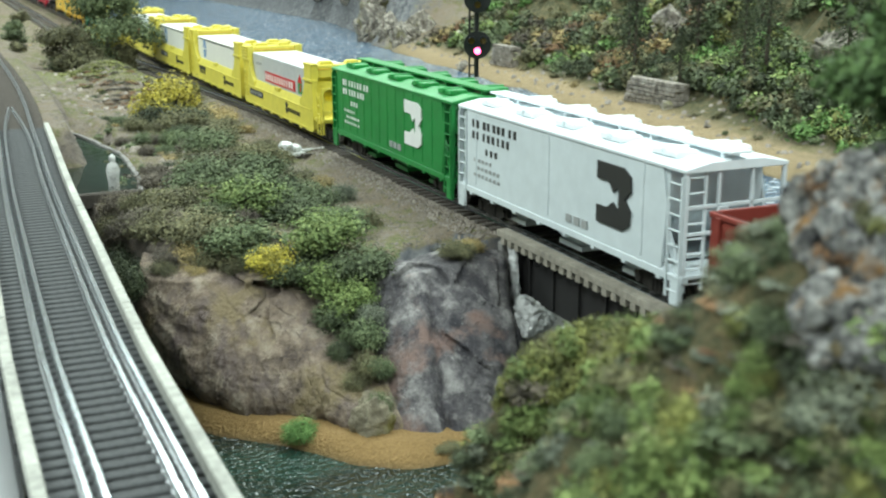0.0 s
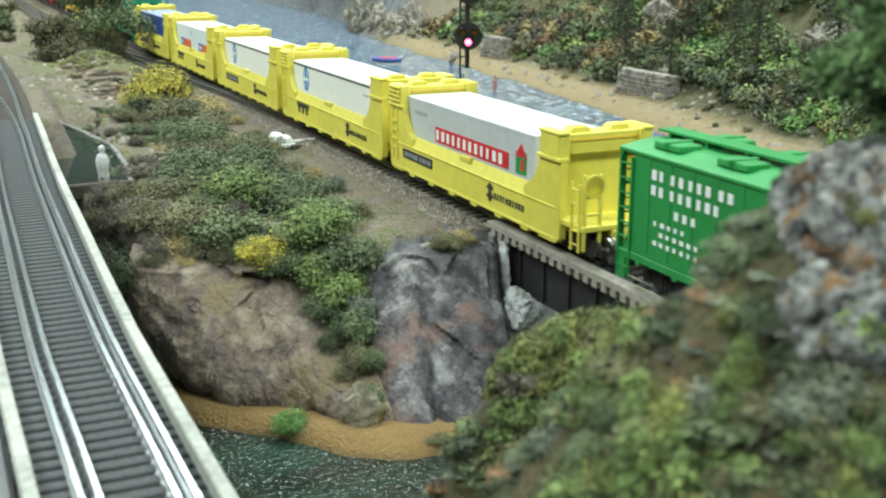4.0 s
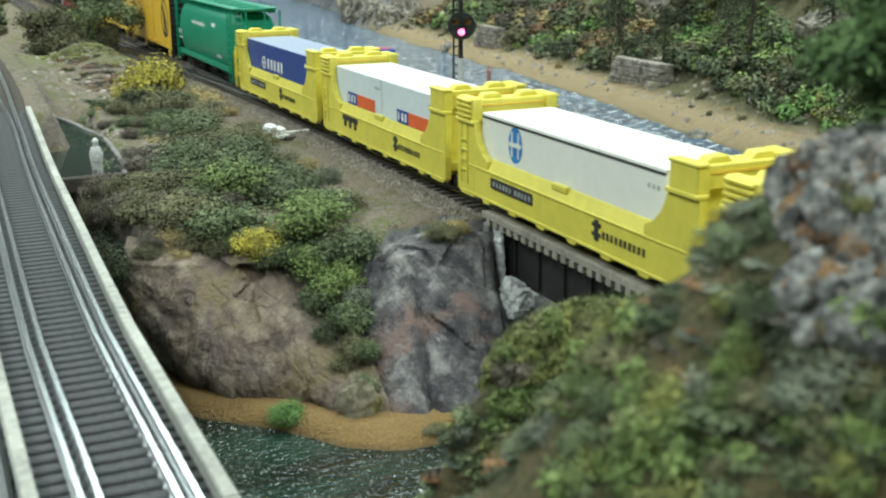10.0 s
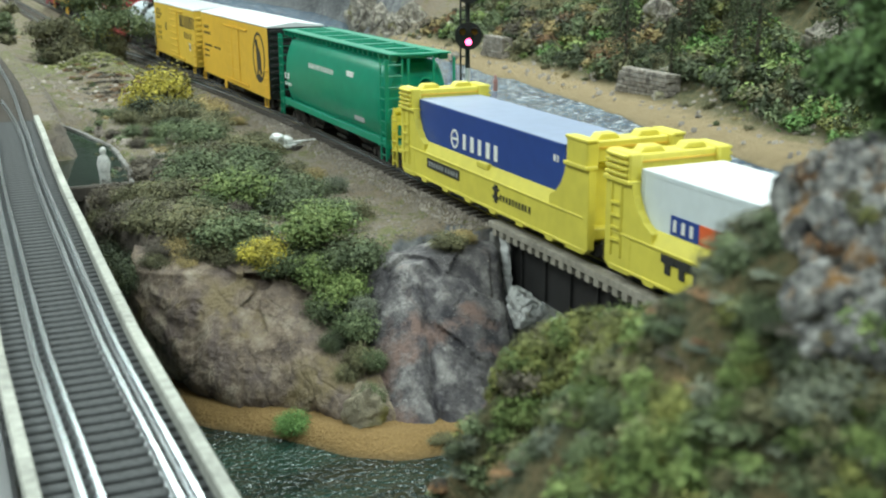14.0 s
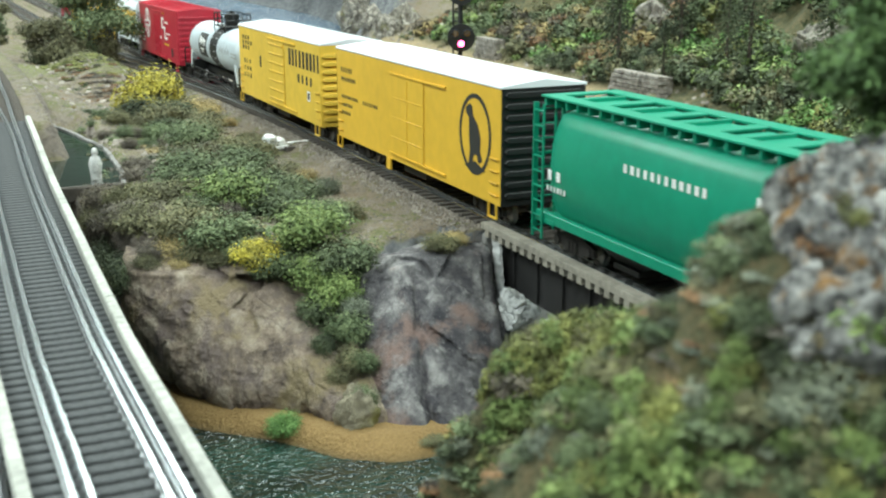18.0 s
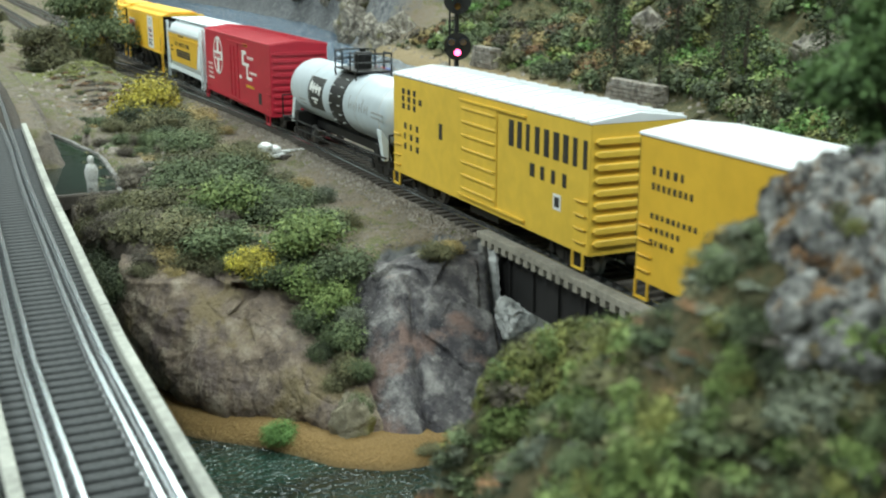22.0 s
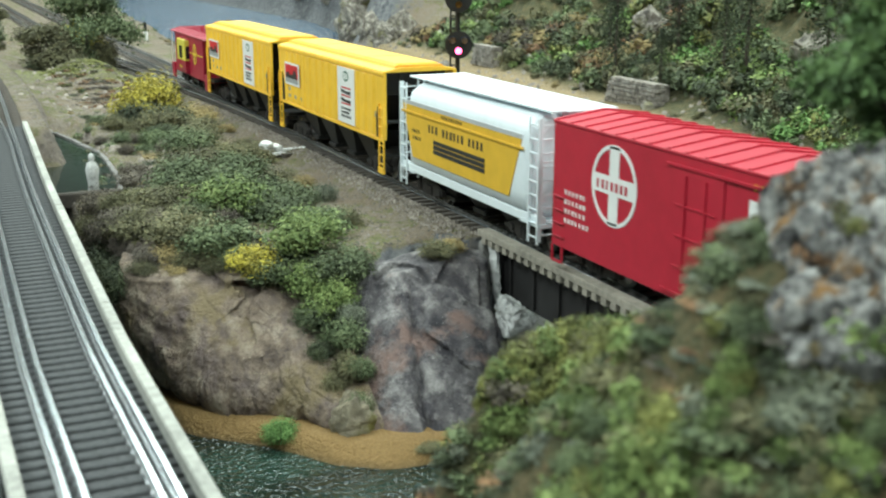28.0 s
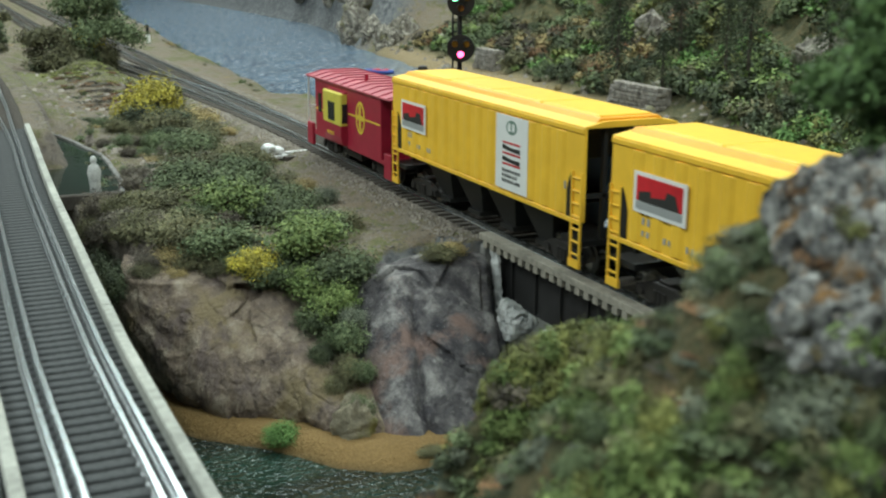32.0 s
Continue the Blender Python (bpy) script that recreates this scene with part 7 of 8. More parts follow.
# the bushes on the tongue of land
for x, y, w, h, tint in ((0.101, 0.405, 19, 12, "yellow"), (0.1330, 0.735, 38, 36, "yellow"), (0.122, 0.728, 24, 24, "yellow"), (0.126, 0.716, 30, 17, "dark"), (0.1420, 0.752, 24, 20, "olive"), (0.140, 0.712, 30, 16, "dark"), (0.152, 0.742, 22, 15, "olive"), (0.161, 0.728, 25, 19, "dry"), (0.172, 0.700, 12, 8, "dry"), (0.155, 0.690, 22, 15, "olive"),
                         (0.130, 0.690, 26, 18, "olive"), (0.118, 0.720, 18, 11, "olive"), (0.146, 0.655, 22, 14, "olive"), (0.131, 0.620, 26, 17, "green"), (0.148, 0.605, 22, 14, "olive"), (0.160, 0.590, 20, 14, "olive"),
                         (0.120, 0.560, 26, 16, "olive"), (0.140, 0.545, 26, 17, "green"), (0.156, 0.530, 18, 12, "olive"), (0.106, 0.515, 28, 18, "green"), (0.126, 0.500, 28, 19, "green"), (0.146, 0.480, 22, 14, "green"),
                         (0.165, 0.487, 10, 11, "grey"), (0.095, 0.470, 24, 15, "olive"), (0.112, 0.460, 30, 20, "bright"), (0.130, 0.450, 26, 17, "green"), (0.146, 0.432, 20, 13, "green"), (0.158, 0.440, 14, 10, "olive"),
                         (0.088, 0.432, 24, 16, "olive"), (0.098, 0.420, 26, 17, "green"), (0.113, 0.412, 26, 16, "green"), (0.080, 0.425, 20, 11, "olive"), (0.104, 0.398, 16, 11, "olive"), (0.082, 0.393, 12, 7, "olive"),
                         (0.128, 0.400, 26, 18, "bright"), (0.136, 0.385, 22, 15, "green"), (0.122, 0.382, 22, 16, "green"), (0.076, 0.455, 22, 14, "olive"), (0.082, 0.490, 20, 12, "olive"), (0.072, 0.480, 16, 9, "brown"), (0.090, 0.540, 18, 9, "brown"),
                         (0.066, 0.436, 14, 10, "olive"), (0.060, 0.462, 14, 10, "brown"), (0.168, 0.376, 15, 7, "olive"), (0.160, 0.380, 10, 5, "dry"), (0.170, 0.640, 14, 8, "olive"), (0.178, 0.900, 16, 10, "dark"), (0.170, 0.860, 18, 12, "olive"), (0.160, 0.830, 18, 12, "dark"),
                         (0.165, 0.520, 12, 8, "dry"), (0.152, 0.510, 14, 9, "olive")):
    bush(x, y, w * 1.45, h * 0.98, tint)
for x, y, w, h in ((0.060, 0.425, 20, 16), (0.056, 0.440, 20, 18), (0.064, 0.440, 20, 14), (0.070, 0.430, 16, 9), (0.058, 0.458, 20, 16), (0.054, 0.425, 14, 12)):
    bush(x, y, w, h, "olive" if w < 20 else "dark", z=max(0.036, float(ground_height(x, y))))
for x, y, w, h, tint in ((0.066, 0.500, 18, 14, "brown"), (0.071, 0.488, 18, 13, "olive"), (0.064, 0.478, 20, 16, "brown"), (0.073, 0.508, 15, 9, "brown"), (0.060, 0.490, 18, 15, "olive"), (0.076, 0.470, 18, 10, "brown"), (0.068, 0.462, 20, 13, "brown")):
    bush(x, y, w, h, tint, z=max(0.043, float(ground_height(x, y))))
for k in range(46):
    y = 0.43 + 0.28 * random.random()
    x = random.uniform(0.078, 0.150)
    if (x - 0.068) / 0.022 < 1 and y > 0.5:
        continue
    w = random.uniform(12, 22)
    bush(x, y, w, w * random.uniform(0.45, 0.7), random.choice(("olive", "green", "olive", "dark", "brown", "green")))
# the green gully between the two rocks
for x, y, z, w, h, tint in ((0.112, 0.392, 0.045, 22, 13, "green"), (0.124, 0.388, 0.042, 26, 15, "bright"), (0.136, 0.386, 0.043, 24, 14, "green"), (0.130, 0.376, 0.036, 24, 15, "bright"), (0.122, 0.374, 0.032, 20, 13, "green"), (0.129, 0.364, 0.026, 20, 14, "green"),
                            (0.127, 0.354, 0.018, 16, 12, "olive"), (0.126, 0.340, 0.011, 12, 9, "green"), (0.121, 0.352, 0.016, 12, 8, "olive"), (0.130, 0.350, 0.020, 13, 9, "green"), (0.134, 0.368, 0.034, 14, 9, "grey"), (0.119, 0.362, 0.024, 12, 9, "dark"), (0.140, 0.392, 0.046, 22, 13, "olive"), (0.125, 0.398, 0.047, 24, 14, "green")):
    bush(x, y, w, h, tint, z=z, where="in the gully between two rocks")
for x, y, z, w, h, tint in ((0.070, 0.418, 0.047, 14, 6, "olive"), (0.080, 0.412, 0.047, 12, 5, "dry"), (0.096, 0.408, 0.047, 16, 8, "olive"), (0.088, 0.416, 0.048, 20, 10, "olive"), (0.104, 0.404, 0.048, 20, 11, "green"), (0.074, 0.424, 0.048, 18, 9, "brown"), (0.098, 0.418, 0.049, 24, 13, "olive"), (0.110, 0.402, 0.048, 20, 12, "olive"), (0.082, 0.422, 0.049, 20, 10, "dry"), (0.116, 0.396, 0.046, 18, 11, "green"), (0.1055, 0.397, 0.049, 22, 13, "yellow")):
    bush(x, y, w, h, tint, z=z, where="on top of the brown boulder")
bush(0.1000, 0.3470, 15, 8, "fresh", where="on the sandy beach")
bush(0.142, 0.3170, 11, 4, "olive", where="on the sandy beach")
bush(0.172, 0.376, 17, 7, "olive", z=0.053, where="on top of the grey outcrop")
bush(0.180, 0.382, 13, 6, "dry", z=0.053, where="on top of the grey outcrop")
# low growth that joins the bushes
for tint, n in (("olive", 60), ("brown", 60), ("green", 34), ("dry", 30), ("dark", 40)):
    spots = []
    for k in range(n):
        y = 0.415 + 0.34 * random.random() ** 1.2
        x = random.uniform(0.072, 0.162) if tint != "dark" else random.uniform(0.062, 0.125)
        spots.append((x, y, random.uniform(7, 17), random.uniform(2.5, 6.5)))
    thicket("ground_cover", spots, tint, "tuft", WORDS[tint] + " low growth between the bushes on the bank")
for tint, n in (("olive", 70), ("lime", 190), ("rust", 60), ("brown", 60)):
    spots = []
    for k in range(n):
        x, y = random.gauss(0.124, 0.018), random.gauss(0.965 if tint in ("olive", "lime") else 0.865, 0.034)
        spots.append((x, y, random.uniform(9, 18), random.uniform(1.6, 3.6)))
    thicket("mound_grass", spots, tint, "tuft", WORDS[tint] + " short grass over the mound")
# larger bushes by the far track
for x, y, w, h, tint in ((0.100, 1.65, 36, 22, "green"), (0.13, 1.95, 40, 22, "olive"), (0.085, 1.42, 30, 20, "green"), (0.075, 1.25, 24, 14, "olive"), (0.26, 1.62, 34, 20, "dark"), (0.275, 1.75, 30, 18, "green"), (0.335, 1.36, 18, 14, "dark"), (0.33, 1.28, 14, 11, "olive"), (0.345, 1.16, 16, 10, "dark")):
    bush(x, y, w, h, tint, "far", where="beside the far track")

# the knoll: bushes and stones close before the camera
def bare_rock(x, y, z):
    """Whether a place on the knoll belongs to its bare rocky top."""
    side = math.degrees(math.atan2(x, y)) - 40.3 - (0.141 - z) / 0.0125 * 2.2 + 0.5 * noise.noise(Vector((x * 260, y * 260, 4)))
    return z > 0.1235 and side > 0 and y < 0.108 and math.degrees(math.atan2(x, y)) < 46.6 + (z - 0.125) * 260


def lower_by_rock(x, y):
    """Halves growth in a wedge of bearings from the camera, on the saddle just below the bare rock."""
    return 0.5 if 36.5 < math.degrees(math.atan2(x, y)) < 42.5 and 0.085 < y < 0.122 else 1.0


random.seed(11)
knoll_rest = {}
made = 0
for k in range(700):
    i = random.randrange(len(RIDGE) - 2)
    t = random.random()
    (ax, ay, az), (bx, by, bz) = RIDGE[i], RIDGE[i + 1]
    x, y = ax + (bx - ax) * t + random.gauss(-0.005, 0.014), ay + (by - ay) * t + random.gauss(-0.006, 0.014)
    if x > 0.165 or y < 0.0 or math.hypot(x, y) < 0.080 or (y > 0.118 and x < 0.084):
        continue
    high = float(ground_height(x, y))
    if bare_rock(x, y, high):
        continue
    # lit stands in for light: paler tints where high, no bushes in its hollows
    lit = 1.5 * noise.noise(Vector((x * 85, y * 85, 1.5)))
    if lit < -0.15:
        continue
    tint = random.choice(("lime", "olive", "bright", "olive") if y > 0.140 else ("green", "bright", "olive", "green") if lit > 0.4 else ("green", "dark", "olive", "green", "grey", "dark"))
    w = random.uniform(5, 10)
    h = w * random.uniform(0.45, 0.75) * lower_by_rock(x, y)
    made += 1
    if made <= 80:
        bush(x, y, w, h, tint, "knoll", where="on the rocky knoll", group="bushes on the knoll", sink=0.0012)
    else:
        knoll_rest.setdefault(tint, []).append((x, y, w, h))
for tint, spots in knoll_rest.items():
    thicket("knoll_growth", spots[:30], tint, "knoll", WORDS[tint] + " growth covering the knoll")
for k in range(44):
    x, y = random.uniform(0.064, 0.086), random.uniform(0.064, 0.098)
    if math.hypot(x, y) < 0.088 or bare_rock(x, y, float(ground_height(x, y))):
        continue
    w = random.uniform(4.5, 8)
    bush(x, y, w, w * random.uniform(0.5, 0.8), random.choice(("green", "bright", "olive", "grey", "lime", "green")), "knoll", where="on the rocky knoll", group="bushes on the knoll")
for k in range(22):
    x, y = random.uniform(0.084, 0.112), random.uniform(0.152, 0.172)
    w = random.uniform(7, 11)
    bush(x, y, w, w * random.uniform(0.5, 0.8), random.choice(("olive", "lime", "bright", "lime", "bright", "brown")), "knoll", where="on the end of the knoll", group="bushes on the knoll")
carpet = {}
rng = np.random.RandomState(4)
gx, gy = [g.ravel() + rng.uniform(-0.0016, 0.0016, g.size) for g in np.meshgrid(np.arange(0.056, 0.118, 0.0036), np.arange(0.036, 0.178, 0.0036))]
gz = ground_height(gx, gy)
lean = np.hypot(ground_height(gx + 0.001, gy) - gz, ground_height(gx, gy + 0.001) - gz) * 1000
for x, y, z, k in zip(gx, gy, gz, lean):
    if z < (0.074 if y < 0.14 else 0.030) or math.hypot(x, y) < 0.070:
        continue
    stony = bare_rock(x, y, z)
    for _ in range(1 if k < 1.1 else 2 if k < 2.2 else 3):
        if stony and rng.uniform() < 0.9:
            continue
        # light and shade painted by tint: pale on tall clumps, dark in low hollows
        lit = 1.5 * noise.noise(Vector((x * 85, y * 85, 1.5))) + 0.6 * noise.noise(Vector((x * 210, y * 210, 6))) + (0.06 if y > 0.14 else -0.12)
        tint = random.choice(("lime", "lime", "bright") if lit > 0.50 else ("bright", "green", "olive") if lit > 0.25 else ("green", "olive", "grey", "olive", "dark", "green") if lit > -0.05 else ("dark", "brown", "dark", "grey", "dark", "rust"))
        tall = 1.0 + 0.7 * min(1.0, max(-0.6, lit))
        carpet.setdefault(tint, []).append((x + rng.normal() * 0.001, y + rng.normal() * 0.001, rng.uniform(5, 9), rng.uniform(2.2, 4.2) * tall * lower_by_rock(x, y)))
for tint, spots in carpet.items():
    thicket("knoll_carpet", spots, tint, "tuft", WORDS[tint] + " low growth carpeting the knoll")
# the bare rock at the top of the knoll: broken lumps with small stones and tufts between them
for k in range(760):
    x, y = random.uniform(0.076, 0.114), random.uniform(0.066, 0.107)
    g = float(ground_height(x, y))
    if not bare_rock(x, y, g):
        continue
    size = random.uniform(0.18, 0.40) if k < 360 else random.uniform(0.06, 0.14)
    rock("rock", KNOLL_ROCKS[k % 6], x, y, g + (random.uniform(-1.0, 1.0) * 0.001 if k < 360 else random.uniform(0.5, 2.0) * 0.001), (random.uniform(0, 360), random.uniform(0, 360), random.uniform(0, 360)), size, "grey lichen-stained broken rock on the knoll", "stones on the knoll")
for k in range(26):
    x, y = random.uniform(0.078, 0.104), random.uniform(0.076, 0.104)
    g = float(ground_height(x, y))
    if bare_rock(x, y, g):
        w = random.uniform(2.5, 5)
        bush(x, y, w, w * 0.6, random.choice(("rust", "rust", "olive", "dry", "lime")), "tuft", z=g + 0.0022, where="between the rocks of the knoll", group="bushes on the knoll")


# ---- trees ----
def tree(x, y, high, tint, label, seed, leaves=3200, leaf=0.8, spread=1.0, low=0.12):
    """A tapered trunk, limbs and a loose crown; millimetres."""
    rng = random.Random(seed)
    root = thing("tree", pose(x, y, float(ground_height(x, y)) - 0.001), label, "tree", "trees")
    bm = B()
    rod(bm, (0, 0, 0), (1, 1, high * 0.35), high * 0.035, 8, high * 0.026)
    rod(bm, (1, 1, high * 0.35), (-1, 2, high * 0.75), high * 0.026, 7, high * 0.010)
    part("trunk", bm, M_TWIG, root)
    tips = []
    for k in range(12):
        bm = B()
        a = k * 2.4 + rng.uniform(-0.4, 0.4)
        z = high * rng.uniform(low, 0.72)
        reach = spread * high * rng.uniform(0.25, 0.58) * (1.15 - z / high)
        tip = Vector((math.cos(a) * reach, math.sin(a) * reach, z + reach * rng.uniform(0.3, 0.8)))
        rod(bm, (0, 0.5, z), tip, high * 0.010, 5, high * 0.003)
        part("limb", bm, M_TWIG, root)
        tips.append(tip)
    tips += [Vector((rng.gauss(0, high * 0.1 * spread), rng.gauss(0, high * 0.1 * spread), high * rng.uniform(0.7, 0.92))) for _ in range(6)]
    nr = np.random.RandomState(seed)
    c = np.array([tips[k] for k in nr.randint(0, len(tips), leaves)])
    d = nr.normal(size=(leaves, 3)) * high * 0.075 * (0.35 + 0.65 * spread) * np.array([1.25, 1.25, 0.8])
    p = c + d
    n = nr.normal(size=(leaves, 3)) * 0.5 + d / (high * 0.09) * 0.5 + np.array([0, 0, 0.4])
    n /= np.linalg.norm(n, axis=1)[:, None]
    a = np.cross(n, nr.normal(size=(leaves, 3)))
    a /= np.linalg.norm(a, axis=1)[:, None]
    b = np.cross(n, a)
    s = leaf * nr.uniform(0.6, 1.4, leaves)[:, None]
    co = np.stack([p + a * s * 1.2, p + b * s * 0.75 - a * s * 0.7, p - b * s * 0.75 - a * s * 0.8], 1).reshape(-1, 3) * 0.001
    me = quad_mesh("crown", co, np.arange(leaves * 3).reshape(-1, 3))
    me.materials.append(LEAF[tint])
    part("crown", me, None, root)
    return root


def conifer(x, y, high, seed, label="dark green conifer on the far slope"):
    rng = random.Random(seed)
    root = thing("conifer", pose(x, y, float(ground_height(x, y)) - 0.002), label, "tree", "trees")
    bm = B()
    rod(bm, (0, 0, 0), (0, 0, high), high * 0.022, 7, high * 0.004)
    part("trunk", bm, M_TWIG, root)
    bm = B()
    co, faces = [], []
    for k in range(150):
        z = high * (0.12 + 0.86 * k / 150)
        reach = (high - z) * 0.28 + 2
        a = k * 2.39 + rng.uniform(-0.3, 0.3)
        for j in range(7):
            f = (j + 1) / 7
            px, py, pz = math.cos(a) * reach * f, math.sin(a) * reach * f, z - reach * 0.35 * f
            for _ in range(2):
                v = Vector((rng.gauss(0, 1), rng.gauss(0, 1), rng.gauss(0, 0.6))).normalized() * high * 0.028
                w = Vector((rng.gauss(0, 1), rng.gauss(0, 1), rng.gauss(0, 1))).normalized() * high * 0.010
                i = len(co)
                q = Vector((px, py, pz))
                co += [(q - w) * 0.001, (q + v) * 0.001, (q + w) * 0.001]
                faces.append((i, i + 1, i + 2))
    bm.free()
    me = bpy.data.meshes.new("needles")
    me.from_pydata([tuple(c) for c in co], [], faces)
    me.materials.append(LEAF["dark"])
    part("needles", me, None, root)
    return root


tree(0.145, 1.100, 82, "green", "loose-crowned yellow-green tree behind the grassy mound", 3, 15000, 1.25)
tree(0.108, 1.070, 50, "olive", "low spreading green tree on a bare crooked trunk", 4, 9000, 1.1)
for x, y, w, h, tint in ((0.118, 1.055, 52, 36, "olive"), (0.104, 1.085, 36, 26, "dark"), (0.134, 1.090, 50, 40, "green"), (0.150, 1.120, 44, 54, "yellow"), (0.158, 1.085, 34, 40, "olive"), (0.128, 1.020, 30, 16, "olive")):
    bush(x, y, w, h, tint, "near", where="behind the grassy mound", group="bushes behind the mound")
conifer(0.680, 1.030, 120, 1)
conifer(0.690, 0.830, 115, 2)
conifer(0.745, 1.010, 110, 3)
for k, (x, y, h) in enumerate(((0.72, 0.90, 90), (0.78, 0.95, 120), (0.66, 0.92, 70), (0.75, 1.15, 95), (0.84, 1.10, 120), (0.70, 0.74, 90), (0.80, 0.82, 110))):
    conifer(x, y, h, 10 + k)
tree(0.1050, 0.0985, 33, "pine", "deep green feathery tree on the knoll", 8, 15000, 0.50, 0.52, 0.22)
tree(0.1120, 0.0960, 36, "pine", "green feathery tree behind the rocks of the knoll", 9, 12000, 0.55, 0.60, 0.22)

# ---- the far bank ----
random.seed(21)
far_spots = {}
for k in range(2300):
    y = random.uniform(0.35, 2.15)
    d = abs(random.gauss(0.0, 0.24)) + 0.040
    x = far_shore(y) + d
    if (y > 1.70 and d < 0.16) or (0.83 < y < 1.00 and d < 0.065):
        continue
    size = random.uniform(16, 44) * (1 + d * 0.6)
    patch = noise.noise(Vector((x * 6, y * 6, 3)))
    tint = random.choice(("green", "fresh", "bright", "green", "lime", "dark") if patch > 0.06 else ("olive", "brown", "dark", "olive", "brown", "rust", "dry") if patch < -0.18 else ("olive", "green", "bright", "dark", "olive", "dark"))
    far_spots.setdefault(tint, []).append((x, y, size, size * random.uniform(0.45, 0.75)))
for tint, spots in far_spots.items():
    for x, y, w, h in spots[:5]:
        bush(x, y, w, h, tint, "far", where="on the far wooded slope", group="bushes on the far slope", sink=0.003)
    thicket("undergrowth", spots[5:], tint, "far", WORDS[tint] + " undergrowth covering the far slope")
for tint in ("olive", "dry", "green"):
    spots = []
    for k in range(26):
        y = random.uniform(0.4, 1.75)
        spots.append((far_shore(y) + random.uniform(0.015, 0.09), y, random.uniform(7, 20), random.uniform(4, 11)))
    for k in range(30):
        y = random.uniform(0.75, 2.4)
        spots.append((near_shore(y) - random.uniform(0.05, 0.13), y, random.uniform(6, 15), random.uniform(3, 8)))
    for k in range(34):
        x, y = random.uniform(0.085, 0.172), random.uniform(0.64, 1.5)
        spots.append((x, y, random.uniform(4, 11), random.uniform(2, 5)))
    thicket("grass_tufts", spots, tint, "tuft", WORDS[tint] + " grass tufts along the banks")
for k in range(30):
    y = random.uniform(0.45, 1.9)
    x = far_shore(y) + random.choice((random.uniform(-0.01, 0.08), random.uniform(0.05, 0.3)))
    rock("rock", SMALL_ROCKS[k % 4], x, y, max(0, float(ground_height(x, y))) + 0.001, (random.uniform(0, 360), random.uniform(0, 360), random.uniform(0, 360)), random.uniform(0.3, 1.25), "grey stone on the far bank", "stones on the far bank")
BLUFFS = [broken_rock_mesh("bluff", M_BLUFF, 30 + k, (70, 80, 85), 26, 72, 48) for k in range(3)]
for k, (x, y, s) in enumerate(((0.722, 1.86, 0.42), (0.735, 1.95, 0.55), (0.712, 1.76, 0.36), (0.77, 2.02, 0.7), (0.745, 1.80, 0.5), (0.79, 1.93, 0.85), (0.80, 2.06, 1.0), (0.85, 2.22, 1.15), (0.88, 2.42, 1.3), (0.91, 2.64, 1.4), (0.93, 2.90, 1.5), (0.93, 3.15, 1.6), (0.80, 1.12, 0.45), (0.87, 0.93, 0.55), (0.76, 0.80, 0.42), (0.92, 1.40, 0.6))):
    rock("rock_bluff", BLUFFS[k % 3], x, y, max(0.02, float(ground_height(x, y)) - 0.03 * s), (0, 0, 67 * k), s, "weathered grey rock bluff on the far bank", "rock bluffs")


# ---- a stone retaining wall on the far bank ----
def stone_wall(name, x, y0, y1, z0, z1, courses, slope, label):
    root = thing(name, pose(0, 0, 0), label, "stone wall")
    mats = [rock_material("wall_stone", (0.12, 0.105, 0.09), (0.30, 0.265, 0.225), (0.46, 0.42, 0.37), 160, hard=0.15)]
    bm = B()
    box(bm, x * 1000 + 2, x * 1000 + 16, y0 * 1000 + 2, (y1 - slope) * 1000 - 2, z0 * 1000 - 4, z1 * 1000 - 2)
    part("core", bm, mats[0], root)
    h = (z1 - z0) / courses
    for c in range(courses):
        y = y0 + random.uniform(-0.004, 0.0)
        end = y1 - slope * c / courses
        while y < end - 0.004:
            w = min(random.uniform(0.012, 0.024), end - y)
            bm = B()
            j = random.uniform(-0.6, 0.6)
            box(bm, x * 1000 + j - c * 0.5, x * 1000 + 8, y * 1000 + 0.3, (y + w) * 1000 - 0.3, (z0 + c * h) * 1000 + 0.25, (z0 + (c + 1) * h) * 1000 - 0.25)
            part("stone", bm, mats[0], root, bevel=0.5)
            y += w


stone_wall("retaining_wall", 0.638, 0.893, 0.990, 0.005, 0.040, 8, 0.022, "weathered grey stone retaining wall above the beach")
stone_wall("retaining_wall", 0.677, 1.312, 1.378, 0.008, 0.042, 6, 0.02, "brown stone retaining wall half hidden by bushes")


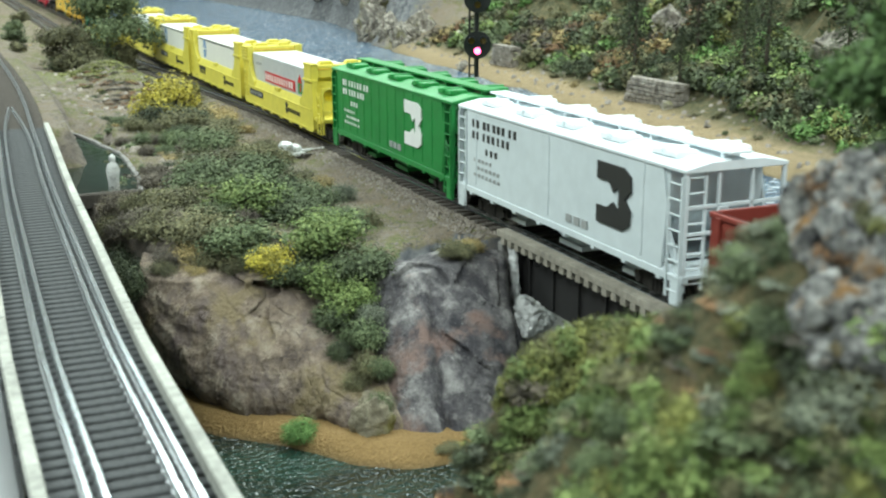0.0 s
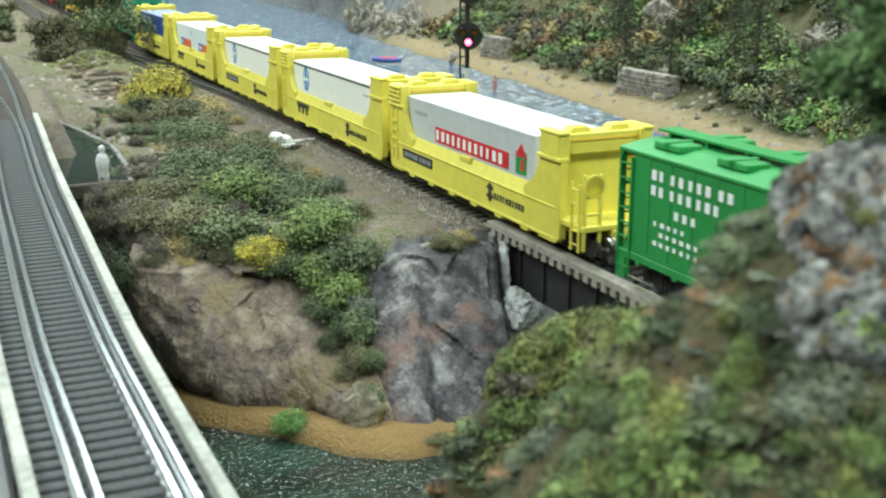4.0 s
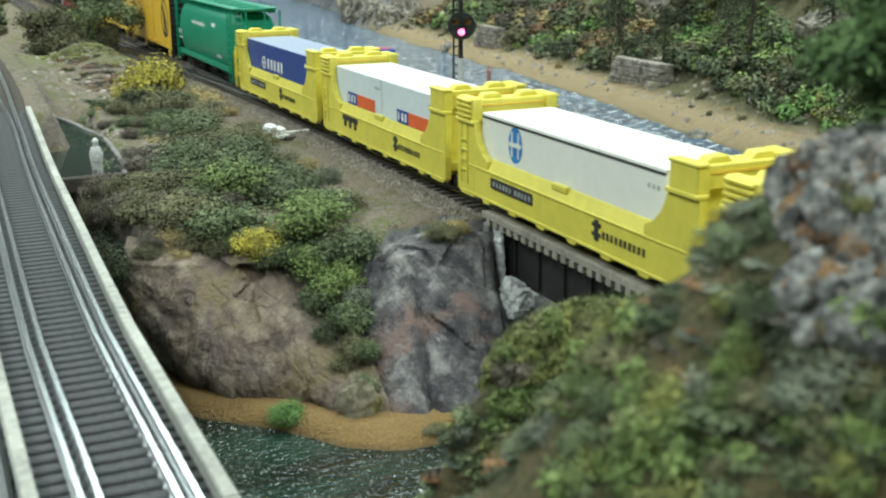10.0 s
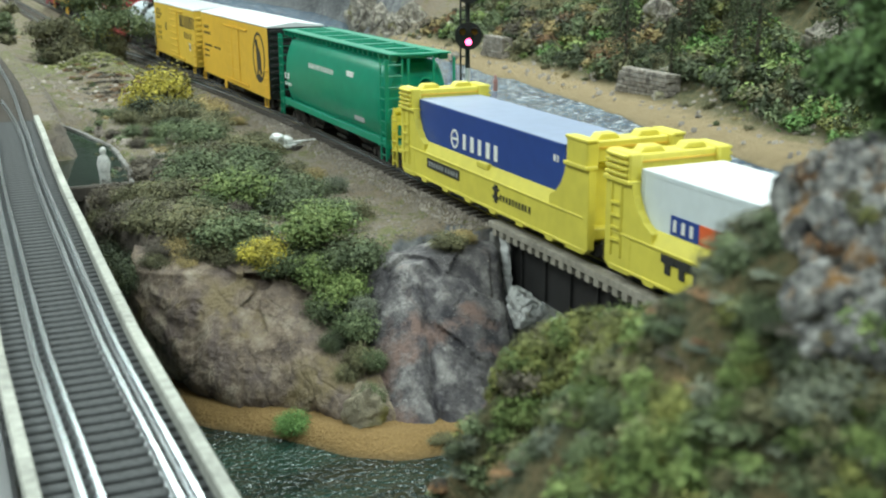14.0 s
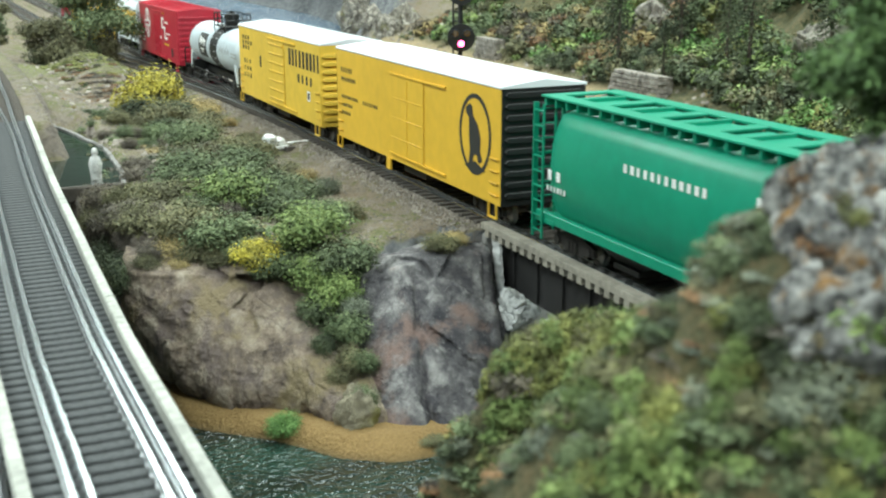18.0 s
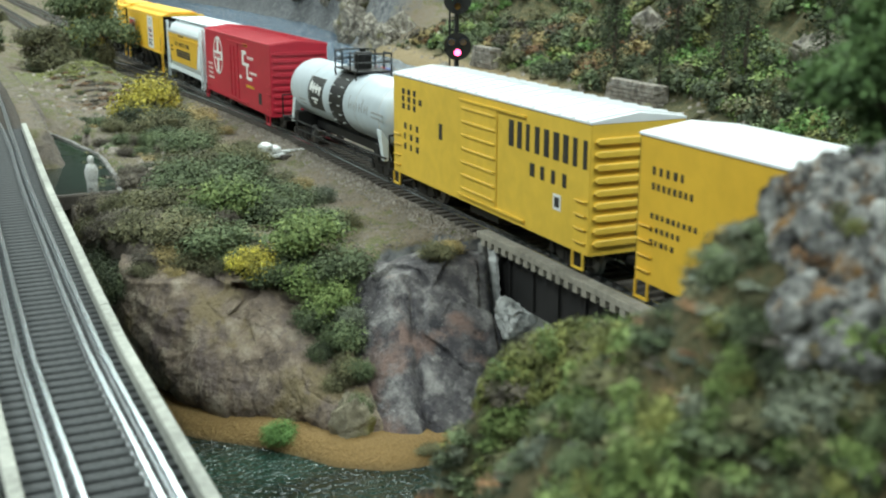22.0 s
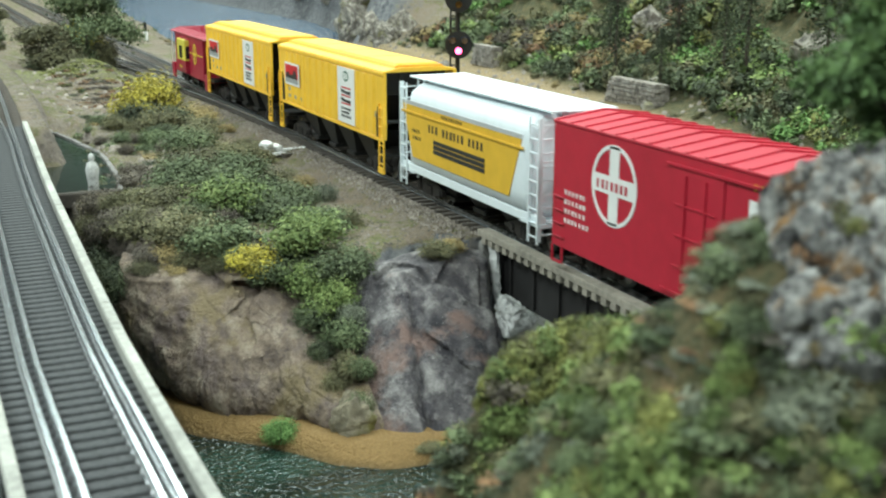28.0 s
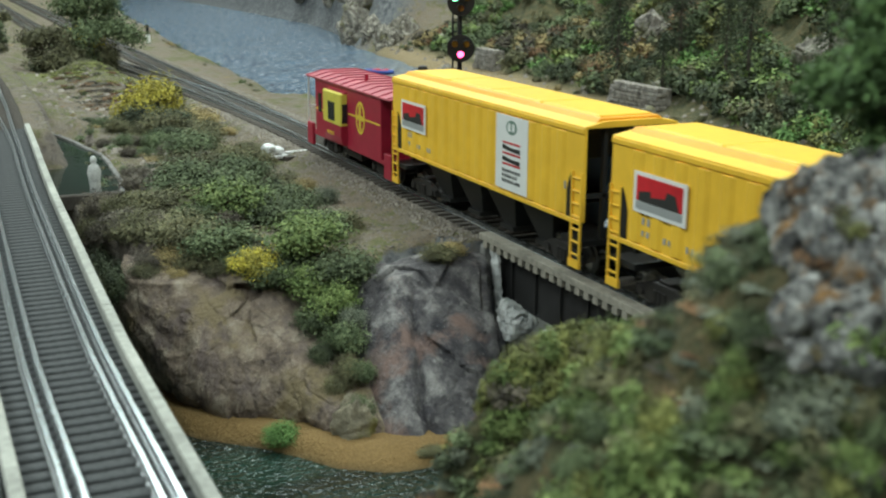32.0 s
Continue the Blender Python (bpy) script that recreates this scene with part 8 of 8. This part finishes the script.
# ---- ballast and loose stones ----
def scatter(name, count, spot, size, mat, label, seed):
    """Loose stones, each a small uneven wedge, as one spread."""
    rng = np.random.RandomState(seed)
    base = np.array([(-1, -1, -0.6), (1, -1, -0.6), (1, 1, -0.6), (-1, 1, -0.6), (-0.6, -0.6, 0.7), (0.6, -0.5, 0.6), (0.5, 0.6, 0.7), (-0.6, 0.5, 0.6)])
    quads = np.array([(4, 5, 6, 7), (0, 1, 5, 4), (1, 2, 6, 5), (2, 3, 7, 6), (3, 0, 4, 7)])
    p = spot(rng, count)
    s = size * rng.uniform(0.5, 1.4, count)
    a = rng.uniform(0, math.tau, count)
    shape = base[None] * rng.uniform(0.6, 1.2, (count, 1, 3)) + rng.uniform(-0.2, 0.2, (count, 8, 3))
    co = shape * s[:, None, None]
    c, sn = np.cos(a)[:, None], np.sin(a)[:, None]
    co = np.stack([co[..., 0] * c - co[..., 1] * sn, co[..., 0] * sn + co[..., 1] * c, co[..., 2]], -1) + p[:, None]
    faces = (quads[None] + 8 * np.arange(count)[:, None, None]).reshape(-1, 4)
    me = quad_mesh(name, co.reshape(-1, 3), faces)
    me.materials.append(mat)
    return tagged(new(name, me), label, "gravel", kind="stuff")


M_BALLAST = leaf_material("ballast_stone", (0.12, 0.100, 0.082), (0.195, 0.168, 0.140), (0.29, 0.255, 0.218))


def on_ballast(rng, n):
    side = rng.choice((-1, 1), n)
    off = np.where(rng.uniform(size=n) < 0.5, rng.uniform(-0.0155, 0.0155, n), side * rng.uniform(0.0135, 0.026, n))
    y = 0.388 + rng.beta(1.0, 2.6, n) * 1.2
    x = TRACK_X + off
    z = ground_height(x, y) + 0.0002
    return np.stack([x, y, z], -1)


def on_bank(rng, n):
    y = 0.40 + rng.beta(1.0, 1.8, n) * 0.9
    x = rng.uniform(0.055, 0.186, n)
    return np.stack([x, y, ground_height(x, y) + 0.0001], -1)


def on_beach(rng, n):
    y = rng.uniform(0.45, 1.9, n)
    x = far_shore(y) + np.abs(rng.normal(0.0, 0.05, n))
    return np.stack([x, y, np.maximum(0, ground_height(x, y)) + 0.0003], -1)


scatter("ballast", 14000, on_ballast, 0.00056, M_BALLAST, "grey-brown track ballast", 1)
scatter("loose_gravel", 7000, on_bank, 0.00055, M_BALLAST, "loose gravel and crumbled rock on the bank", 2)
scatter("broken_rock", 220, lambda rng, n: (lambda y, x: np.stack([x, y, ground_height(x, y) + 0.0004], -1))(rng.uniform(0.50, 1.0, n), rng.normal(0.108, 0.018, n)), 0.0016, M_BALLAST, "broken rock strewn over the slope", 6)
scatter("beach_stones", 320, on_beach, 0.0022, M_BALLAST, "scattered stones along the far beach", 3)


# ---- the signal beside the track ----
def signal():
    x, y = 0.2550, 0.5330
    g = float(ground_height(x, y))
    root = thing("railway_signal", pose(x, y, g), "black two-head colour-light signal on a grey mast", "signal")
    grey, black = M_SILVER, M_BLACK
    h = 1000 * (0.152 - g)
    bm = B()
    lathe(bm, [(4.0, 0), (4.0, 3), (2.2, 4), (2.2, 9), (1.5, 9.5)], 14)
    part("base", bm, grey, root, bevel=0.1)
    bm = B()
    lathe(bm, [(1.35, 5), (1.35, 1000 * (0.100 - g))], 12)
    part("mast", bm, grey, root, smooth=False)
    bm = B()
    lathe(bm, [(1.2, 1000 * (0.0995 - g)), (1.2, h), (0.5, h + 2)], 12)
    part("upper_mast", bm, black, root)
    bm = B()
    end_ladder(bm, 5.2, -1.6, 1.6, 1, h - 6, 20)
    for z in (20, 45, 70):
        rod(bm, (0, 1, z), (0, 5.2, z), 0.35, 5)
    part("ladder", bm, black, root)
    off = material("unlit_lens", (0.25, 0.13, 0.03), 0.1)
    red = material("red_signal_lamp", (1.0, 0.10, 0.28), 0.2, emit=7.0)
    green = material("green_signal_lamp", (0.25, 1.0, 0.55), 0.2, emit=5.0)
    for zc, lit in ((0.1168, 0), (0.1400, 1)):
        z = (zc - g) * 1000
        head = new("signal_head")
        head.parent = root
        head.matrix_basis = pose(-0.0012, -0.0035, z * 0.001, 0, 0, -25)
        bm = B()
        lathe(bm, [(7.0, -1.2), (7.0, -0.4), (6.2, 0.2), (5.0, 3.2), (3.0, 4.0)], 32, "y")
        part("target", bm, black, head, "round black backboard")
        for k, (dx, dz) in enumerate(((0, -3.0), (-3.0, 2.2), (3.0, 2.2))):
            bm = B()
            lathe(bm, [(1.7, -1.6), (1.7, -1.2), (1.2, -1.9)], 14, "y", (dx, 0, dz))
            on = (lit == 0 and k == 0) or (lit == 1 and k == 1)
            part("lens", bm, (red if lit == 0 else green) if on else off, head, "glowing signal lens" if on else "")
            bm = B()
            for j in range(9):
                a = math.radians(-20 + 220 * j / 8)
                b = math.radians(-20 + 220 * (j + 1) / 8)
                q = [bm.verts.new((dx + 2.1 * math.cos(t), yy, dz + 2.1 * math.sin(t))) for t, yy in ((a, -1.0), (b, -1.0), (b, -4.0), (a, -4.0))]
                q2 = [bm.verts.new((dx + 1.85 * math.cos(t), yy, dz + 1.85 * math.sin(t))) for t, yy in ((a, -1.0), (b, -1.0), (b, -4.0), (a, -4.0))]
                bm.faces.new(q)
                bm.faces.new(q2[::-1])
                bm.faces.new((q[2], q[3], q2[3], q2[2]))
            bmesh.ops.remove_doubles(bm, verts=bm.verts, dist=0.001)
            part("hood", bm, black, head)
        bm = B()
        box(bm, -1.6, 1.6, 2.5, 5.0, -1.8, 1.8)
        part("bracket", bm, black, head)


signal()


# ---- small things along the line ----
def switch_machine():
    root = thing("switch_machine", pose(0.1835, 0.6080, float(ground_height(0.180, 0.6080)) + 0.0012, 0, 0, 8) @ Matrix.Diagonal((1.6, 1.6, 1.4, 1)), "white switch machine with a throw rod beside the turnout", "switch machine")
    white = material("chalky_white", (0.86, 0.87, 0.86), 0.6, 0, 0.12)
    bm = B()
    box(bm, -9, -1, -3.4, 3.4, 0, 1.4)
    part("base_plate", bm, white, root, bevel=0.2)
    for x0, x1, z1 in ((-8.4, -5.0, 5.6), (-5.0, -1.8, 4.2)):
        bm = B()
        box(bm, x0, x1, -2.6, 2.6, 1.2, z1)
        part("motor_case", bm, white, root, bevel=0.8)
    bm = B()
    rod(bm, (-7.0, -3.2, 3.4), (-7.0, 3.2, 3.4), 1.5, 12)
    part("motor", bm, M_SILVER, root)
    bm = B()
    box(bm, -1.5, 9, -0.8, 0.8, 0.9, 2.0)
    part("throw_rod", bm, white, root, bevel=0.15)
    for y in (-4.5, 4.5):
        bm = B()
        box(bm, -3, 14, y - 1.5, y + 1.5, -0.6, 1.0)
        part("head_block", bm, M_TIEDARK, root)


switch_machine()


def figure(x, y, z, high, mat, label, seed, name="figurine"):
    """A small cast figure as one plain shape."""
    k = high / 20
    bm = B()
    rings = [(2.2, 0), (2.6, 1), (2.4, 6), (2.7, 9), (3.3, 12.5), (2.2, 15.5), (0.9, 16.4), (1.5, 17.6), (1.4, 19), (0.5, 20)]
    lathe(bm, [(r * k, h * k) for r, h in rings], 14)
    for v in bm.verts:
        v.co.x *= 1.0
        v.co += 0.25 * k * Vector((noise.noise(v.co * 0.4 + Vector((seed, 0, 0))), noise.noise(v.co * 0.4 + Vector((0, seed, 0))), 0))
    ob = new(name, mesh_of(name, bm, mat, smooth=True))
    ob.matrix_basis = pose(x, y, z)
    return tagged(ob, label, "figurine")


figure(0.0690, 0.5350, float(ground_height(0.0690, 0.535)) - 0.0005, 20, rock_material("white_plaster", (0.30, 0.30, 0.29), (0.86, 0.86, 0.83), (0.92, 0.92, 0.90), 300), "weathered white plaster figurine beside the pool", 2)
figure(0.5750, 1.1300, -0.001, 19, rock_material("pink_cast", (0.25, 0.06, 0.05), (0.45, 0.20, 0.17), (0.75, 0.65, 0.6), 420), "small red and white cast figurine standing in the shallows", 5)


def raft():
    root = thing("raft", pose(0.580, 1.470, 0.001, 0, 0, 35), "red and blue rubber raft drifting near the far beach", "raft")
    bm = B()
    n, m = 28, 8
    rings = []
    for i in range(n):
        a = i * math.tau / n
        c = Vector((math.cos(a) * 10, math.sin(a) * 21, 2.2))
        out = Vector((math.cos(a), math.sin(a), 0))
        rings.append([bm.verts.new(c + out * 2.6 * math.cos(j * math.tau / m) + Vector((0, 0, 2.6 * math.sin(j * math.tau / m)))) for j in range(m)])
    for i in range(n):
        for j in range(m):
            bm.faces.new((rings[i][j], rings[(i + 1) % n][j], rings[(i + 1) % n][(j + 1) % m], rings[i][(j + 1) % m]))
    part("tube", bm, M_BLUE, root, smooth=True)
    bm = B()
    oval_pts = [(10 * math.cos(k * math.tau / 20), 21 * math.sin(k * math.tau / 20)) for k in range(20)]
    a = [bm.verts.new((x, y, 0.6)) for x, y in oval_pts]
    b = [bm.verts.new((x, y, 1.4)) for x, y in oval_pts]
    bm.faces.new(b)
    bm.faces.new(a[::-1])
    for i in range(20):
        bm.faces.new((a[i], a[(i + 1) % 20], b[(i + 1) % 20], b[i]))
    part("raft_floor", bm, M_SIGNRED, root)
    for y in (-8, 6):
        bm = B()
        rod(bm, (-9.5, y, 3.2), (9.5, y, 3.2), 2.4, 10)
        part("thwart", bm, M_SIGNRED, root)


raft()


def marker_post():
    root = thing("marker_post", pose(0.264, 1.452, float(ground_height(0.264, 1.452))), "white marker post with a black top by the track", "post")
    bm = B()
    box(bm, -2.4, 2.4, -2.4, 2.4, -0.5, 11)
    part("post", bm, M_WHITEINK, root, bevel=0.4)
    bm = B()
    lathe(bm, [(1.8, 10.5), (2.0, 14), (1.6, 22), (0.8, 24)], 12)
    part("lamp_top", bm, M_BLACK, root)


marker_post()


# ---- the pool beside the bridge end ----
def pool():
    root = thing("pool", pose(0, 0, 0), "still dark green pool with a stone kerb beside the bridge", "pool")
    still = material("pool_water", (0.012, 0.028, 0.020), 0.05, 0, 0.4, 60, 0.15, 90)
    bm = B()
    pts = [(52, 530), (80, 528), (84.5, 560), (87, 634), (75, 700), (63, 757), (52, 740)]
    a = [bm.verts.new((x, y, 52)) for x, y in pts]
    b = [bm.verts.new((x, y, 55.2)) for x, y in pts]
    bm.faces.new(a[::-1])
    bm.faces.new(b)
    for i in range(len(pts)):
        j = (i + 1) % len(pts)
        bm.faces.new((a[i], a[j], b[j], b[i]))
    part("pool_water", bm, still, root)
    kerb = material("kerb_stone", (0.20, 0.19, 0.18), 0.85, 0, 0.35, 200, 0.4)
    for (x0, y0), (x1, y1) in zip(pts[1:], pts[2:6]):
        n = max(2, int(math.hypot(x1 - x0, y1 - y0) / 14))
        for k in range(n):
            p = Vector((x0 + (x1 - x0) * (k + 0.5) / n, y0 + (y1 - y0) * (k + 0.5) / n, 55.4))
            ln = math.hypot(x1 - x0, y1 - y0) / n * 0.47
            bm = B()
            box(bm, -1.2, 1.2, -ln, ln, -3, 1.0 + random.uniform(-0.3, 0.5))
            part("kerb_stone", bm, kerb, root, bevel=0.4, at=pose(p.x * 0.001, p.y * 0.001, p.z * 0.001, 0, 0, math.degrees(math.atan2(-(x1 - x0), y1 - y0)) + random.uniform(-3, 3)))
    bm = B()
    box(bm, 50, 80, 525, 529, 50, 57)
    part("sill_log", bm, M_TIEDARK, root, bevel=0.6)


pool()

# the grey board along the edge of the layout
bm = B()
box(bm, -70, 6.0, -1500, 560, 40, 69.5)
tagged(new("edge_board", mesh_of("edge_board", bm, material("grey_board", (0.26, 0.265, 0.27), 0.7, 0, 0.12, 40), 1.0)), "plain grey painted edge board beside the bridge", "board", kind="structure")


# ---- what moves ----
def motions():
    for root, u in CARS:
        base = root.matrix_basis.copy()
        walk(root, [(t, Matrix.Translation((0, -gone, 0)) @ base) for t, gone in GONE])


motions()
